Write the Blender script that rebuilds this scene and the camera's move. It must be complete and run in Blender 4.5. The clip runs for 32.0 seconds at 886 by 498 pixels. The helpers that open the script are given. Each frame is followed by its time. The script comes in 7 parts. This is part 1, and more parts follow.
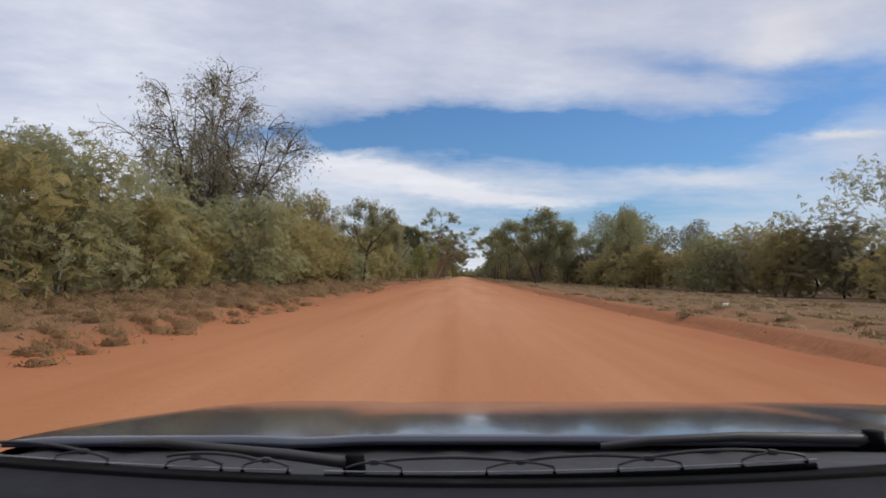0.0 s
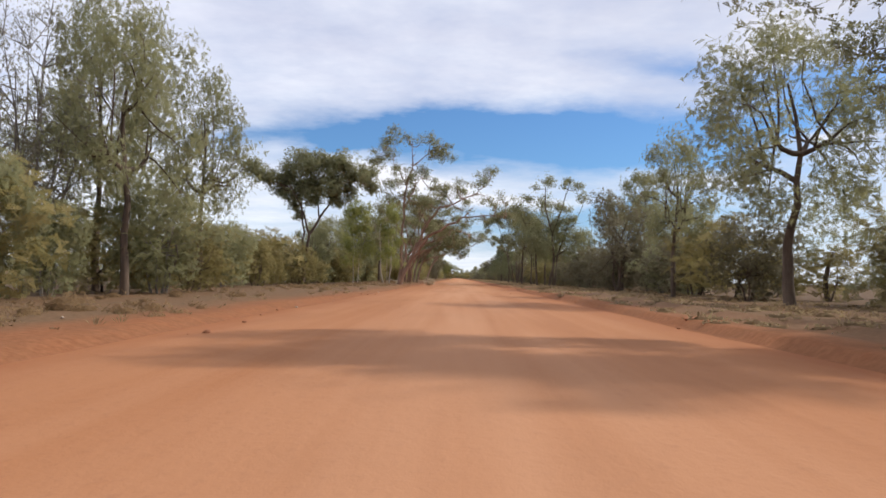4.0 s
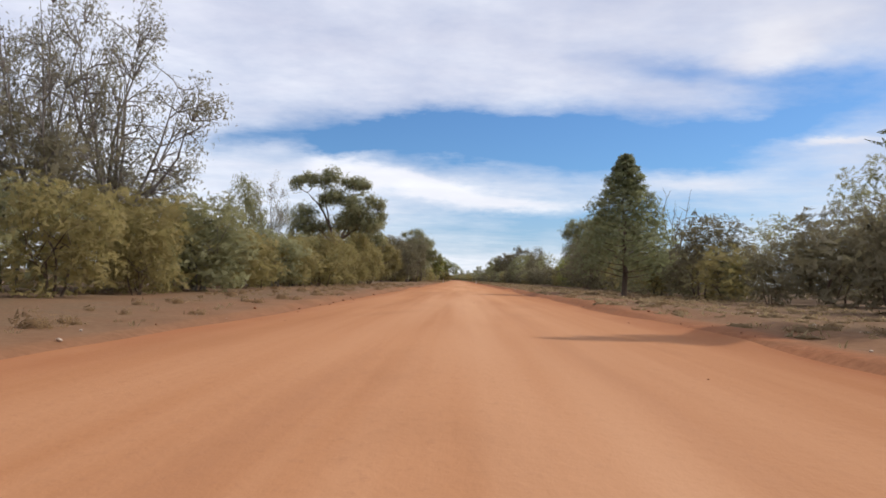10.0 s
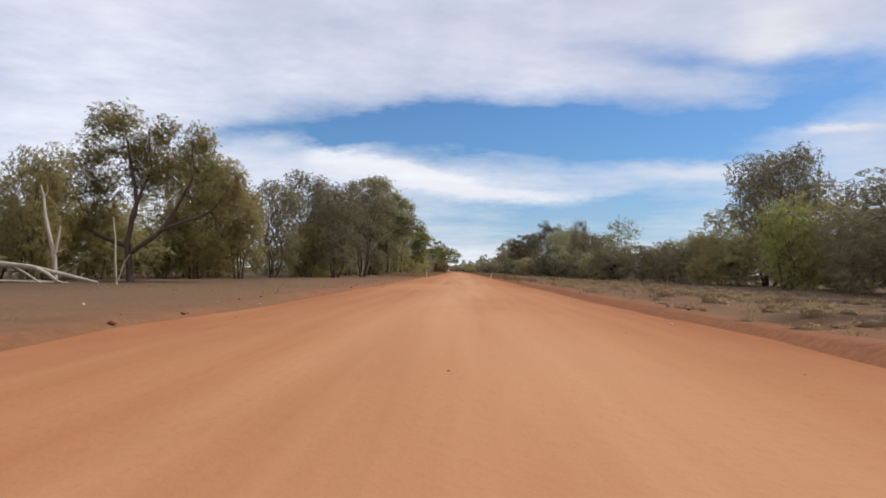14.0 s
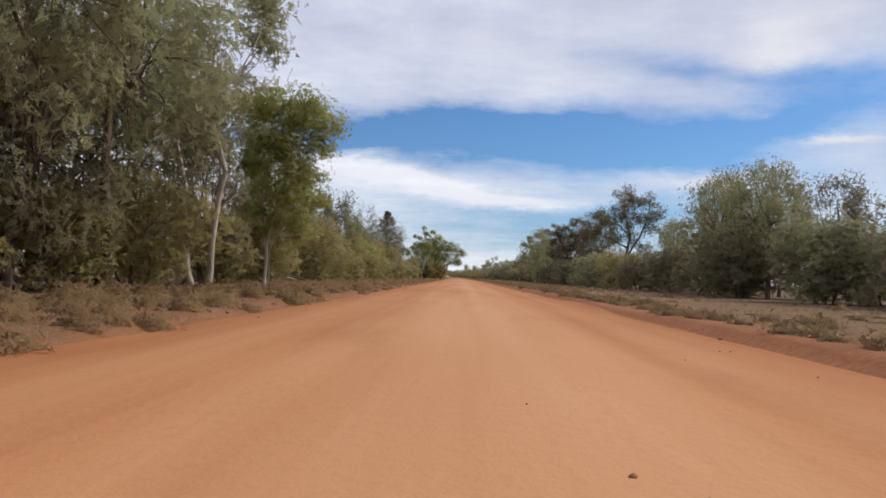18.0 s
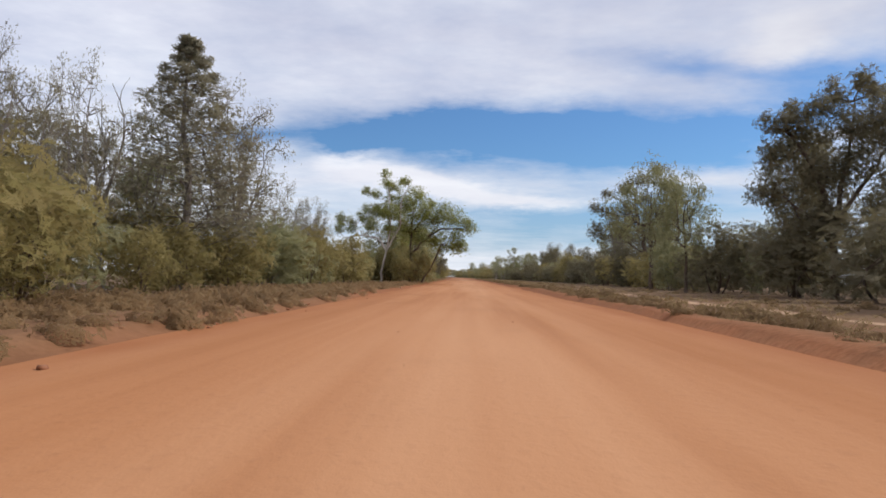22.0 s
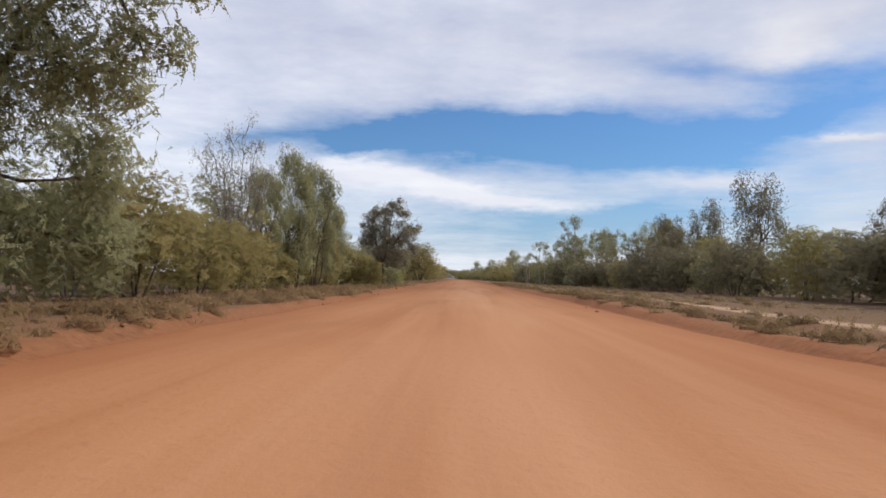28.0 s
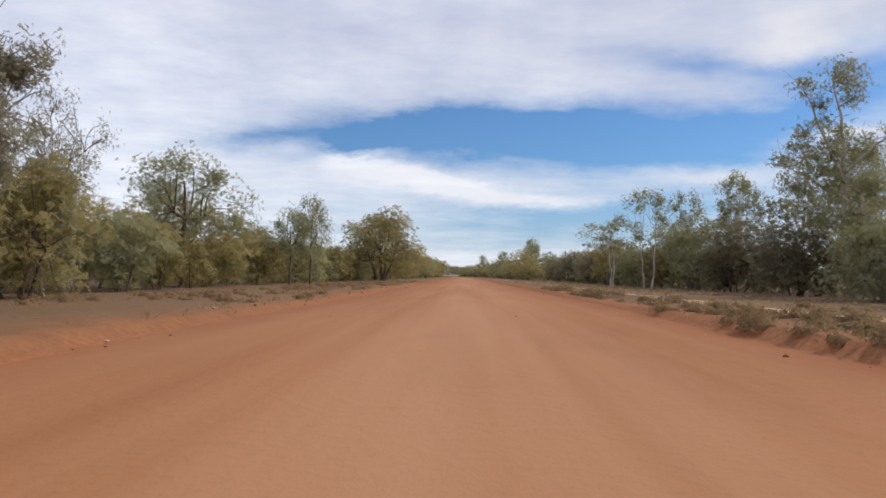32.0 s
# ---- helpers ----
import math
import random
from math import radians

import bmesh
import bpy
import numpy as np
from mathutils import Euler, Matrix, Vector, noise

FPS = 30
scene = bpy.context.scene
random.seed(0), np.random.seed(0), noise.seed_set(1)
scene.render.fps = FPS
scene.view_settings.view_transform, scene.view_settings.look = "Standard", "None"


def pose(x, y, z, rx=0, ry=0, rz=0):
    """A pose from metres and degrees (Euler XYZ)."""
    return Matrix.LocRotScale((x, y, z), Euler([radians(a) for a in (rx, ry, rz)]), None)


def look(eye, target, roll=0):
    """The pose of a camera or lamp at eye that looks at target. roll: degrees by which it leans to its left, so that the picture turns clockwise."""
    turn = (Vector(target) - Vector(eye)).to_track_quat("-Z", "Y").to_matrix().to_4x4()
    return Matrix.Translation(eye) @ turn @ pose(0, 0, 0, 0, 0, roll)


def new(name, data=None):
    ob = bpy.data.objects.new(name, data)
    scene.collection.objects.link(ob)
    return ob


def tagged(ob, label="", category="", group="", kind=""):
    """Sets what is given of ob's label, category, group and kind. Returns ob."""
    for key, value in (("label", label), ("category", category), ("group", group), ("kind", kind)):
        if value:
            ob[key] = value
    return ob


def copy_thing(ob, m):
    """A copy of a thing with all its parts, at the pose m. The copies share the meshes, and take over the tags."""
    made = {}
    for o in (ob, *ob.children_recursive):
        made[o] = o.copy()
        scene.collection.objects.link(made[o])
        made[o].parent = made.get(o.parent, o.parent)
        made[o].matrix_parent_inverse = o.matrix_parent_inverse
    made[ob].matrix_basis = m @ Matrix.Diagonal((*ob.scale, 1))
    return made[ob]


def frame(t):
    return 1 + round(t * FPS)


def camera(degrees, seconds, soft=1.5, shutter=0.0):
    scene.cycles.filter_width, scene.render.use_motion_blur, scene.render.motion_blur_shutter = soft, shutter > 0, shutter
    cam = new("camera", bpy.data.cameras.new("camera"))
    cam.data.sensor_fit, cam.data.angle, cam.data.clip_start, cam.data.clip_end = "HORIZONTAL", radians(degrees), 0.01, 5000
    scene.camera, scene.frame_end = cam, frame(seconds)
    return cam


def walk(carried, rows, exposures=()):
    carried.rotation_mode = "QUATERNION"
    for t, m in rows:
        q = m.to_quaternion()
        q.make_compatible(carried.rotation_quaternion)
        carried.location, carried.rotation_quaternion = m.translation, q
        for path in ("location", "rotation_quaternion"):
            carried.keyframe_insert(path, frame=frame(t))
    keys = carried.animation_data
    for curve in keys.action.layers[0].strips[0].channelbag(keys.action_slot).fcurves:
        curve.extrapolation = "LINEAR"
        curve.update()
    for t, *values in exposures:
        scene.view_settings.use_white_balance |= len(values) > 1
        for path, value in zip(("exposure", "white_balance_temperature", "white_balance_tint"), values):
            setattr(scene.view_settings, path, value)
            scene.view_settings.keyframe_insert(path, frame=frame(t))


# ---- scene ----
# A straight red dirt road through dry bushland, seen from a car that drives along it.
PATH = [
    (0.0, -0.0, 0.0, 1.51, 2.15, -1.19), (0.5, 0.02, 11.87, 1.33, 2.15, -1.18), (1.0, 0.01, 23.73, 1.51, 2.15, -1.05), (1.5, -0.02, 35.58, 1.74, 1.91, -0.86),
    (2.0, -0.03, 47.46, 1.99, 2.12, -0.63), (2.5, -0.12, 59.34, 2.01, 1.99, -1.22), (3.0, -0.17, 71.22, 1.65, 1.32, -1.09), (3.5, -0.19, 83.14, 1.08, 2.39, -1.18),
    (5.5, -0.01, 130.96, 1.53, 1.74, -0.69), (6.0, -0.04, 142.96, 1.65, 2.49, -0.44), (6.5, -0.07, 154.95, 1.54, 2.39, -0.7), (7.0, -0.09, 166.95, 1.8, 2.37, -1.05),
    (7.5, -0.16, 178.87, 1.82, 2.22, -1.32), (8.0, -0.24, 190.7, 1.5, 1.97, -1.91), (8.5, -0.3, 202.49, 1.11, 1.94, -2.04), (9.0, -0.25, 214.26, 0.72, 2.29, -2.11),
    (9.5, -0.08, 226.08, 0.89, 2.08, -1.57), (10.0, 0.09, 237.92, 1.05, 2.44, -1.46), (10.5, 0.28, 249.75, 0.51, 2.31, -1.27), (11.0, 0.45, 261.52, 0.7, 2.09, -0.94),
    (11.5, 0.58, 273.18, 0.97, 2.02, -1.12), (12.0, 0.61, 284.72, 1.11, 2.13, -0.89), (12.5, 0.7, 296.33, 1.2, 2.35, -1.29), (13.0, 0.75, 308.02, 1.25, 2.15, -1.21),
    (13.5, 0.82, 319.74, 1.33, 1.95, -1.2), (14.0, 0.9, 331.5, 1.18, 1.75, -0.94), (14.5, 1.0, 343.31, 1.16, 2.55, -0.96), (16.5, 0.85, 390.77, 2.31, 1.57, -1.13),
    (17.0, 0.82, 402.7, 1.9, 2.43, -1.15), (17.5, 0.86, 414.74, 1.61, 2.92, -1.43), (18.0, 0.87, 426.86, 1.35, 2.21, -1.77), (18.5, 0.93, 439.01, 1.08, 1.62, -2.11),
    (19.0, 1.02, 451.13, 1.24, 1.66, -1.93), (19.5, 1.09, 463.17, 1.57, 1.94, -0.71), (20.0, 1.11, 475.13, 1.48, 2.32, -1.45), (20.5, 1.14, 487.03, 1.47, 2.05, -1.21),
    (21.0, 1.15, 498.82, 1.72, 2.23, -0.9), (21.5, 1.12, 510.47, 1.82, 2.17, -1.06), (22.0, 1.08, 521.98, 1.78, 2.23, -1.02), (22.5, 1.09, 533.41, 1.71, 2.23, -1.14),
    (23.0, 1.15, 544.8, 1.73, 2.34, -0.99), (23.5, 1.22, 556.11, 1.75, 2.13, -0.7), (24.0, 1.33, 567.36, 1.73, 2.17, -0.83), (24.5, 1.41, 578.61, 1.63, 2.34, -0.85),
    (25.0, 1.35, 589.89, 1.78, 2.19, -1.14), (25.5, 1.3, 601.16, 1.58, 2.23, -1.28), (27.5, 0.76, 646.07, 1.88, 1.95, -1.36), (28.0, 0.69, 657.24, 1.99, 2.35, -1.3),
    (28.5, 0.59, 668.31, 2.25, 2.13, -1.19), (29.0, 0.47, 679.26, 2.21, 2.31, -1.62), (29.5, 0.4, 690.03, 2.05, 2.24, -1.34), (30.0, 0.36, 700.59, 2.01, 2.45, -1.01),
    (30.5, 0.31, 710.91, 2.16, 2.36, -0.71), (31.0, 0.27, 721.04, 2.27, 2.17, -0.91), (31.5, 0.24, 731.0, 2.21, 2.23, -0.8), (32.0, 0.26, 740.83, 2.31, 2.14, -0.9),

]
EYE = 1.0
cam = camera(64.0, 32.0, soft=1.6, shutter=0.006)
walk(cam, [(t, pose(x, y, EYE, 90 + pitch, roll, yaw)) for t, x, y, yaw, pitch, roll in PATH],
     exposures=[(0.0, -0.15), (1.0, 0.0), (2.0, 0.12), (3.5, 0.15), (5.5, 0.32), (7.0, 0.35), (8.0, 0.25), (9.5, 0.15), (11.0, 0.03), (13.0, 0.0), (17.0, 0.0), (32.0, 0.0)])

# ---- world and sun ----
SUN_TO = Vector((1.0, 0.32, 0.95)).normalized()
world = bpy.data.worlds.new("sky")
scene.world = world
world.use_nodes = True
wt = world.node_tree
wt.nodes.clear()


def math_node(tree, op, a, b=None, clamp=False):
    n = tree.nodes.new("ShaderNodeMath")
    n.operation, n.use_clamp = op, clamp
    for i, v in enumerate((a, b)):
        if v is None:
            continue
        if isinstance(v, (int, float)):
            n.inputs[i].default_value = v
        else:
            tree.links.new(v, n.inputs[i])
    return n.outputs[0]


def mix_node(tree, fac, a, b, blend="MIX"):
    n = tree.nodes.new("ShaderNodeMix")
    n.data_type, n.blend_type = "RGBA", blend
    for sock, v in ((n.inputs[0], fac), (n.inputs[6], a), (n.inputs[7], b)):
        if isinstance(v, (int, float)):
            sock.default_value = v
        elif isinstance(v, (tuple, list)):
            sock.default_value = (*v[:3], 1)
        else:
            tree.links.new(v, sock)
    return n.outputs[2]


def noise_node(tree, vec, scale, detail=3.0, rough=0.55, out=0):
    n = tree.nodes.new("ShaderNodeTexNoise")
    n.inputs["Scale"].default_value = scale
    n.inputs["Detail"].default_value = detail
    n.inputs["Roughness"].default_value = rough
    if vec is not None:
        tree.links.new(vec, n.inputs["Vector"])
    return n.outputs[out]


def ramp_node(tree, fac, stops):
    n = tree.nodes.new("ShaderNodeValToRGB")
    el = n.color_ramp.elements
    while len(el) < len(stops):
        el.new(0.5)
    for e, (p, c) in zip(el, stops):
        e.position = p
        e.color = (*c[:3], 1) if isinstance(c, (tuple, list)) else (c, c, c, 1)
    tree.links.new(fac, n.inputs[0])
    return n.outputs[0]


def build_sky():
    t = wt
    coord = t.nodes.new("ShaderNodeTexCoord").outputs["Generated"]
    sep = t.nodes.new("ShaderNodeSeparateXYZ")
    t.links.new(coord, sep.inputs[0])
    dx, dy, dz = sep.outputs
    ahead = math_node(t, "MAXIMUM", dy, 0.08)
    u = math_node(t, "DIVIDE", dx, ahead)
    v = math_node(t, "DIVIDE", dz, ahead)
    # cloud sheet: seen in perspective on a high flat layer
    up = math_node(t, "MAXIMUM", math_node(t, "ADD", dz, 0.06), 0.03)
    comb = t.nodes.new("ShaderNodeCombineXYZ")
    t.links.new(math_node(t, "DIVIDE", dx, up), comb.inputs[0])
    t.links.new(math_node(t, "DIVIDE", dy, up), comb.inputs[1])
    sheet = comb.outputs[0]
    flat = t.nodes.new("ShaderNodeCombineXYZ")
    t.links.new(u, flat.inputs[0])
    t.links.new(math_node(t, "MULTIPLY", v, 2.6), flat.inputs[1])
    wob = noise_node(t, flat.outputs[0], 3.2, 5, 0.6)
    wob2 = noise_node(t, flat.outputs[0], 9.0, 5, 0.62)
    n_sheet = noise_node(t, sheet, 0.55, 6, 0.6)
    uu = math_node(t, "ADD", u, math_node(t, "MULTIPLY", math_node(t, "SUBTRACT", wob, 0.5), 0.22))
    vv = math_node(t, "ADD", v, math_node(t, "MULTIPLY", math_node(t, "SUBTRACT", wob2, 0.5), 0.045))
    dens = math_node(t, "ADD", math_node(t, "MULTIPLY", math_node(t, "SUBTRACT", n_sheet, 0.5), 0.9), 0.80)
    # openings and banks of the cloud sheet: (across, up, half width, half height, tilt, amount)
    for cu, cv, su, sv, tilt, amount in CLOUDS:
        du = math_node(t, "SUBTRACT", uu, cu)
        dv = math_node(t, "SUBTRACT", math_node(t, "SUBTRACT", vv, cv), math_node(t, "MULTIPLY", du, tilt))
        a = math_node(t, "POWER", math_node(t, "ABSOLUTE", math_node(t, "DIVIDE", du, su)), 2.0)
        b = math_node(t, "POWER", math_node(t, "ABSOLUTE", math_node(t, "DIVIDE", dv, sv)), 2.0)
        g = math_node(t, "EXPONENT", math_node(t, "MULTIPLY", math_node(t, "ADD", a, b), -1.0))
        dens = math_node(t, "ADD", dens, math_node(t, "MULTIPLY", g, amount))
    streak = noise_node(t, sheet, 1.9, 7, 0.65)
    dens = math_node(t, "ADD", dens, math_node(t, "MULTIPLY", math_node(t, "SUBTRACT", streak, 0.5), 0.7))
    dens = math_node(t, "SMOOTH_MIN", dens, 1.0, True)
    sky = t.nodes.new("ShaderNodeTexSky")
    sky.sky_type, sky.sun_disc = "NISHITA", False
    sky.sun_elevation = math.asin(SUN_TO.z)
    sky.sun_rotation = math.atan2(SUN_TO.x, SUN_TO.y)
    sky.air_density, sky.dust_density, sky.ozone_density = 1.0, 0.6, 1.6
    blue = mix_node(t, 1.0, sky.outputs[0], (SKY_GAIN * 0.48, SKY_GAIN * 0.73, SKY_GAIN * 1.02), "MULTIPLY")
    haze = math_node(t, "MULTIPLY", math_node(t, "SUBTRACT", 0.16, v), 6.0, True)
    blue = mix_node(t, math_node(t, "MULTIPLY", haze, 0.7), blue, (0.44, 0.58, 0.80))
    shade = noise_node(t, sheet, 0.9, 5, 0.6)
    cloud = ramp_node(t, shade, [(0.25, (0.56, 0.57, 0.69)), (0.5, (0.73, 0.74, 0.83)), (0.75, (0.93, 0.94, 0.98))])
    low = math_node(t, "MULTIPLY", math_node(t, "SUBTRACT", 0.28, v), 3.2, True)
    cloud = mix_node(t, low, cloud, (0.86, 0.88, 0.93))
    glow = math_node(t, "SUBTRACT", 1.07, math_node(t, "MULTIPLY", math_node(t, "MINIMUM", math_node(t, "MAXIMUM", u, -0.6), 0.7), 0.2))
    cloud = mix_node(t, 1.0, cloud, glow, "MULTIPLY")
    col = mix_node(t, dens, blue, cloud)
    bg = t.nodes.new("ShaderNodeBackground")
    t.links.new(col, bg.inputs[0])
    bg.inputs[1].default_value = SKY_POWER
    out = t.nodes.new("ShaderNodeOutputWorld")
    t.links.new(bg.outputs[0], out.inputs[0])


SKY_GAIN, SKY_POWER = 0.108, 1.0
CLOUDS = [
    (0.05, 0.212, 0.28, 0.034, 0.02, -1.2),
    (-0.15, 0.196, 0.10, 0.018, 0.25, -0.70),
    (0.24, 0.170, 0.32, 0.036, 0.0, -0.75),
    (0.47, 0.235, 0.14, 0.030, 0.15, -0.80),
    (0.34, 0.300, 0.16, 0.020, -0.1, -0.50),
    (0.55, 0.300, 0.14, 0.030, 0.1, -0.60),
    (0.12, 0.085, 0.30, 0.030, 0.0, -0.60),
    (0.22, 0.050, 0.40, 0.020, 0.0, -0.45),
    (-0.13, 0.150, 0.11, 0.014, -0.20, 0.70),
    (-0.02, 0.122, 0.12, 0.013, -0.16, 0.75),
    (0.12, 0.108, 0.10, 0.008, 0.05, 0.55),
    (0.33, 0.145, 0.09, 0.014, 0.10, 0.50),
    (0.46, 0.345, 0.08, 0.030, 0.5, 0.55),
    (0.53, 0.206, 0.06, 0.006, 0.08, 0.75),
    (-0.34, 0.190, 0.10, 0.014, 0.1, -0.45),
    (0.32, 0.105, 0.25, 0.028, 0.05, -0.45),
]
build_sky()
sun = new("sun", bpy.data.lights.new("sun", "SUN"))
sun.data.energy, sun.data.angle, sun.data.color = 2.6, radians(1.5), (1.0, 0.94, 0.85)
sun.matrix_world = look((0, 0, 60), Vector((0, 0, 60)) - SUN_TO)


# ---- materials ----
def material(name, rough=0.9, metal=0.0):
    m = bpy.data.materials.new(name)
    m.use_nodes = True
    b = m.node_tree.nodes["Principled BSDF"]
    b.inputs["Roughness"].default_value, b.inputs["Metallic"].default_value = rough, metal
    return m, m.node_tree, b


def bump(tree, bsdf, height, strength, distance):
    n = tree.nodes.new("ShaderNodeBump")
    n.inputs["Strength"].default_value, n.inputs["Distance"].default_value = strength, distance
    tree.links.new(height, n.inputs["Height"])
    tree.links.new(n.outputs[0], bsdf.inputs["Normal"])


def uv_scaled(tree, sx, sy):
    uv = tree.nodes.new("ShaderNodeUVMap").outputs[0]
    m = tree.nodes.new("ShaderNodeMapping")
    m.inputs["Scale"].default_value = (sx, sy, 1)
    tree.links.new(uv, m.inputs["Vector"])
    return m.outputs[0]


def road_material():
    m, t, b = material("graded_red_dirt", 0.95)
    b.inputs["Specular IOR Level"].default_value = 0.15
    big = noise_node(t, uv_scaled(t, 0.22, 0.05), 1.0, 4)
    lanes = noise_node(t, uv_scaled(t, 1.1, 0.03), 1.0, 4, 0.6)
    fine = noise_node(t, uv_scaled(t, 9, 6), 1.0, 5, 0.7)
    sand = ramp_node(t, big, [(0.3, (0.375, 0.146, 0.054)), (0.7, (0.475, 0.204, 0.084))])
    col = mix_node(t, ramp_node(t, lanes, [(0.40, 0.0), (0.70, 0.6)]), sand, (0.545, 0.260, 0.120))
    col = mix_node(t, ramp_node(t, lanes, [(0.24, 0.35), (0.42, 0.0)]), col, (0.27, 0.095, 0.038))
    col = mix_node(t, ramp_node(t, fine, [(0.55, 0.0), (0.75, 0.45)]), col, (0.30, 0.12, 0.055))
    worn = ramp_node(t, noise_node(t, uv_scaled(t, 0.30, 0.11), 1.0, 6, 0.65), [(0.54, 0.0), (0.70, 0.45)])
    col = mix_node(t, worn, col, (0.305, 0.122, 0.048))
    sep = t.nodes.new("ShaderNodeSeparateXYZ")
    t.links.new(t.nodes.new("ShaderNodeUVMap").outputs[0], sep.inputs[0])
    # paler, worn crown of the road; softer, redder soil towards the sides
    crown = math_node(t, "MULTIPLY", math_node(t, "SUBTRACT", 2.6, math_node(t, "ABSOLUTE", math_node(t, "SUBTRACT", sep.outputs[0], 0.4))), 0.5, True)
    crown = math_node(t, "MULTIPLY", crown, ramp_node(t, noise_node(t, uv_scaled(t, 0.55, 0.035), 1.0, 3), [(0.35, 0.1), (0.65, 0.6)]))
    col = mix_node(t, crown, col, (0.600, 0.310, 0.155))
    outer = math_node(t, "MULTIPLY", math_node(t, "SUBTRACT", math_node(t, "ABSOLUTE", sep.outputs[0]), 1.9), 0.4, True)
    col = mix_node(t, math_node(t, "MULTIPLY", outer, 0.45), col, (0.365, 0.142, 0.053))
    edge = math_node(t, "MULTIPLY", math_node(t, "SUBTRACT", math_node(t, "ABSOLUTE", sep.outputs[0]), 3.6), 0.6, True)
    edge = math_node(t, "MULTIPLY", edge, ramp_node(t, noise_node(t, uv_scaled(t, 0.8, 0.35), 1.0, 4), [(0.3, 0.15), (0.7, 0.9)]))
    col = mix_node(t, edge, col, (0.29, 0.085, 0.03))
    # road colour scaled stretch by stretch along its length
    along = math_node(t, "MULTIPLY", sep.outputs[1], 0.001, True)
    along_tone = ramp_node(t, along, [(0.0, (0.60, 0.59, 0.64)), (0.10, (0.65, 0.68, 0.78)), (0.20, (0.64, 0.70, 0.82)), (0.30, (0.71, 0.75, 0.79)), (0.50, (0.69, 0.73, 0.80)), (0.67, (0.67, 0.70, 0.77)), (0.72, (0.52, 0.54, 0.60))])
    col = mix_node(t, 1.0, mix_node(t, 1.0, col, along_tone, "MULTIPLY"), (1.43, 1.43, 1.43), "MULTIPLY")
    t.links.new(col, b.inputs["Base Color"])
    bump(t, b, fine, 0.35, 0.03)
    return m


def ground_material():
    m, t, b = material("dry_verge_soil", 0.97)
    b.inputs["Specular IOR Level"].default_value = 0.1
    big = noise_node(t, uv_scaled(t, 0.16, 0.09), 1.0, 5, 0.6)
    mid = noise_node(t, uv_scaled(t, 1.1, 0.8), 1.0, 6, 0.65)
    fine = noise_node(t, uv_scaled(t, 7, 7), 1.0, 4, 0.7)
    soil = ramp_node(t, mid, [(0.3, (0.188, 0.085, 0.041)), (0.65, (0.280, 0.138, 0.071))])
    litter = ramp_node(t, fine, [(0.3, (0.112, 0.068, 0.038)), (0.7, (0.230, 0.149, 0.087))])
    sep = t.nodes.new("ShaderNodeSeparateXYZ")
    t.links.new(t.nodes.new("ShaderNodeUVMap").outputs[0], sep.inputs[0])
    far = math_node(t, "MULTIPLY", math_node(t, "SUBTRACT", math_node(t, "ABSOLUTE", sep.outputs[0]), 5.4), 0.35, True)
    fac = math_node(t, "ADD", math_node(t, "ADD", math_node(t, "MULTIPLY", far, 0.8), 0.3), math_node(t, "MULTIPLY", math_node(t, "SUBTRACT", big, 0.5), 2.2), True)
    fac = math_node(t, "MULTIPLY", fac, ramp_node(t, mid, [(0.3, 0.55), (0.6, 1.0)]))
    col = mix_node(t, fac, soil, litter)
    # red road soil spread over the verge, wider in some stretches
    along = math_node(t, "MULTIPLY", sep.outputs[1], 0.001, True)
    reach = ramp_node(t, along, [(0.0, 0.56), (0.035, 0.58), (0.055, 0.72), (0.10, 0.72), (0.14, 0.53), (0.55, 0.53), (0.57, 0.80), (0.61, 0.80), (0.63, 0.60)])
    on_left = math_node(t, "LESS_THAN", sep.outputs[0], 0.0)
    reach = math_node(t, "ADD", 6.1, math_node(t, "MULTIPLY", on_left, math_node(t, "SUBTRACT", math_node(t, "MULTIPLY", reach, 10.0), 6.1)))
    bank = math_node(t, "MULTIPLY", math_node(t, "SUBTRACT", reach, math_node(t, "ABSOLUTE", sep.outputs[0])), 0.9, True)
    bank = math_node(t, "MULTIPLY", bank, ramp_node(t, mid, [(0.3, 0.45), (0.6, 0.95)]))
    col = mix_node(t, bank, col, ramp_node(t, fine, [(0.3, (0.230, 0.084, 0.036)), (0.7, (0.360, 0.150, 0.070))]))
    # pale bare strip along the far side of the verge
    off = math_node(t, "ABSOLUTE", math_node(t, "SUBTRACT", sep.outputs[0], math_node(t, "ADD", 8.6, math_node(t, "MULTIPLY", math_node(t, "SUBTRACT", big, 0.5), 2.0))))
    bare = math_node(t, "MULTIPLY", math_node(t, "SUBTRACT", 0.75, off), 2.0, True)
    far_on = math_node(t, "MULTIPLY", math_node(t, "SUBTRACT", sep.outputs[1], 455.0), 0.02, True)
    col = mix_node(t, math_node(t, "MULTIPLY", math_node(t, "MULTIPLY", bare, far_on), 0.75), col, (0.50, 0.33, 0.215))
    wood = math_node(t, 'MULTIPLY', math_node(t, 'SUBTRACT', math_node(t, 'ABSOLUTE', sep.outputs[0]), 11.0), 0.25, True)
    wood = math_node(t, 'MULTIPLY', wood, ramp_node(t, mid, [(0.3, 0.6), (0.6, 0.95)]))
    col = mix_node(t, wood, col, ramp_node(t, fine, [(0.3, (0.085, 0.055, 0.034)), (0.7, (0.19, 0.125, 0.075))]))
    t.links.new(col, b.inputs["Base Color"])
    bump(t, b, mid, 0.5, 0.08)
    return m


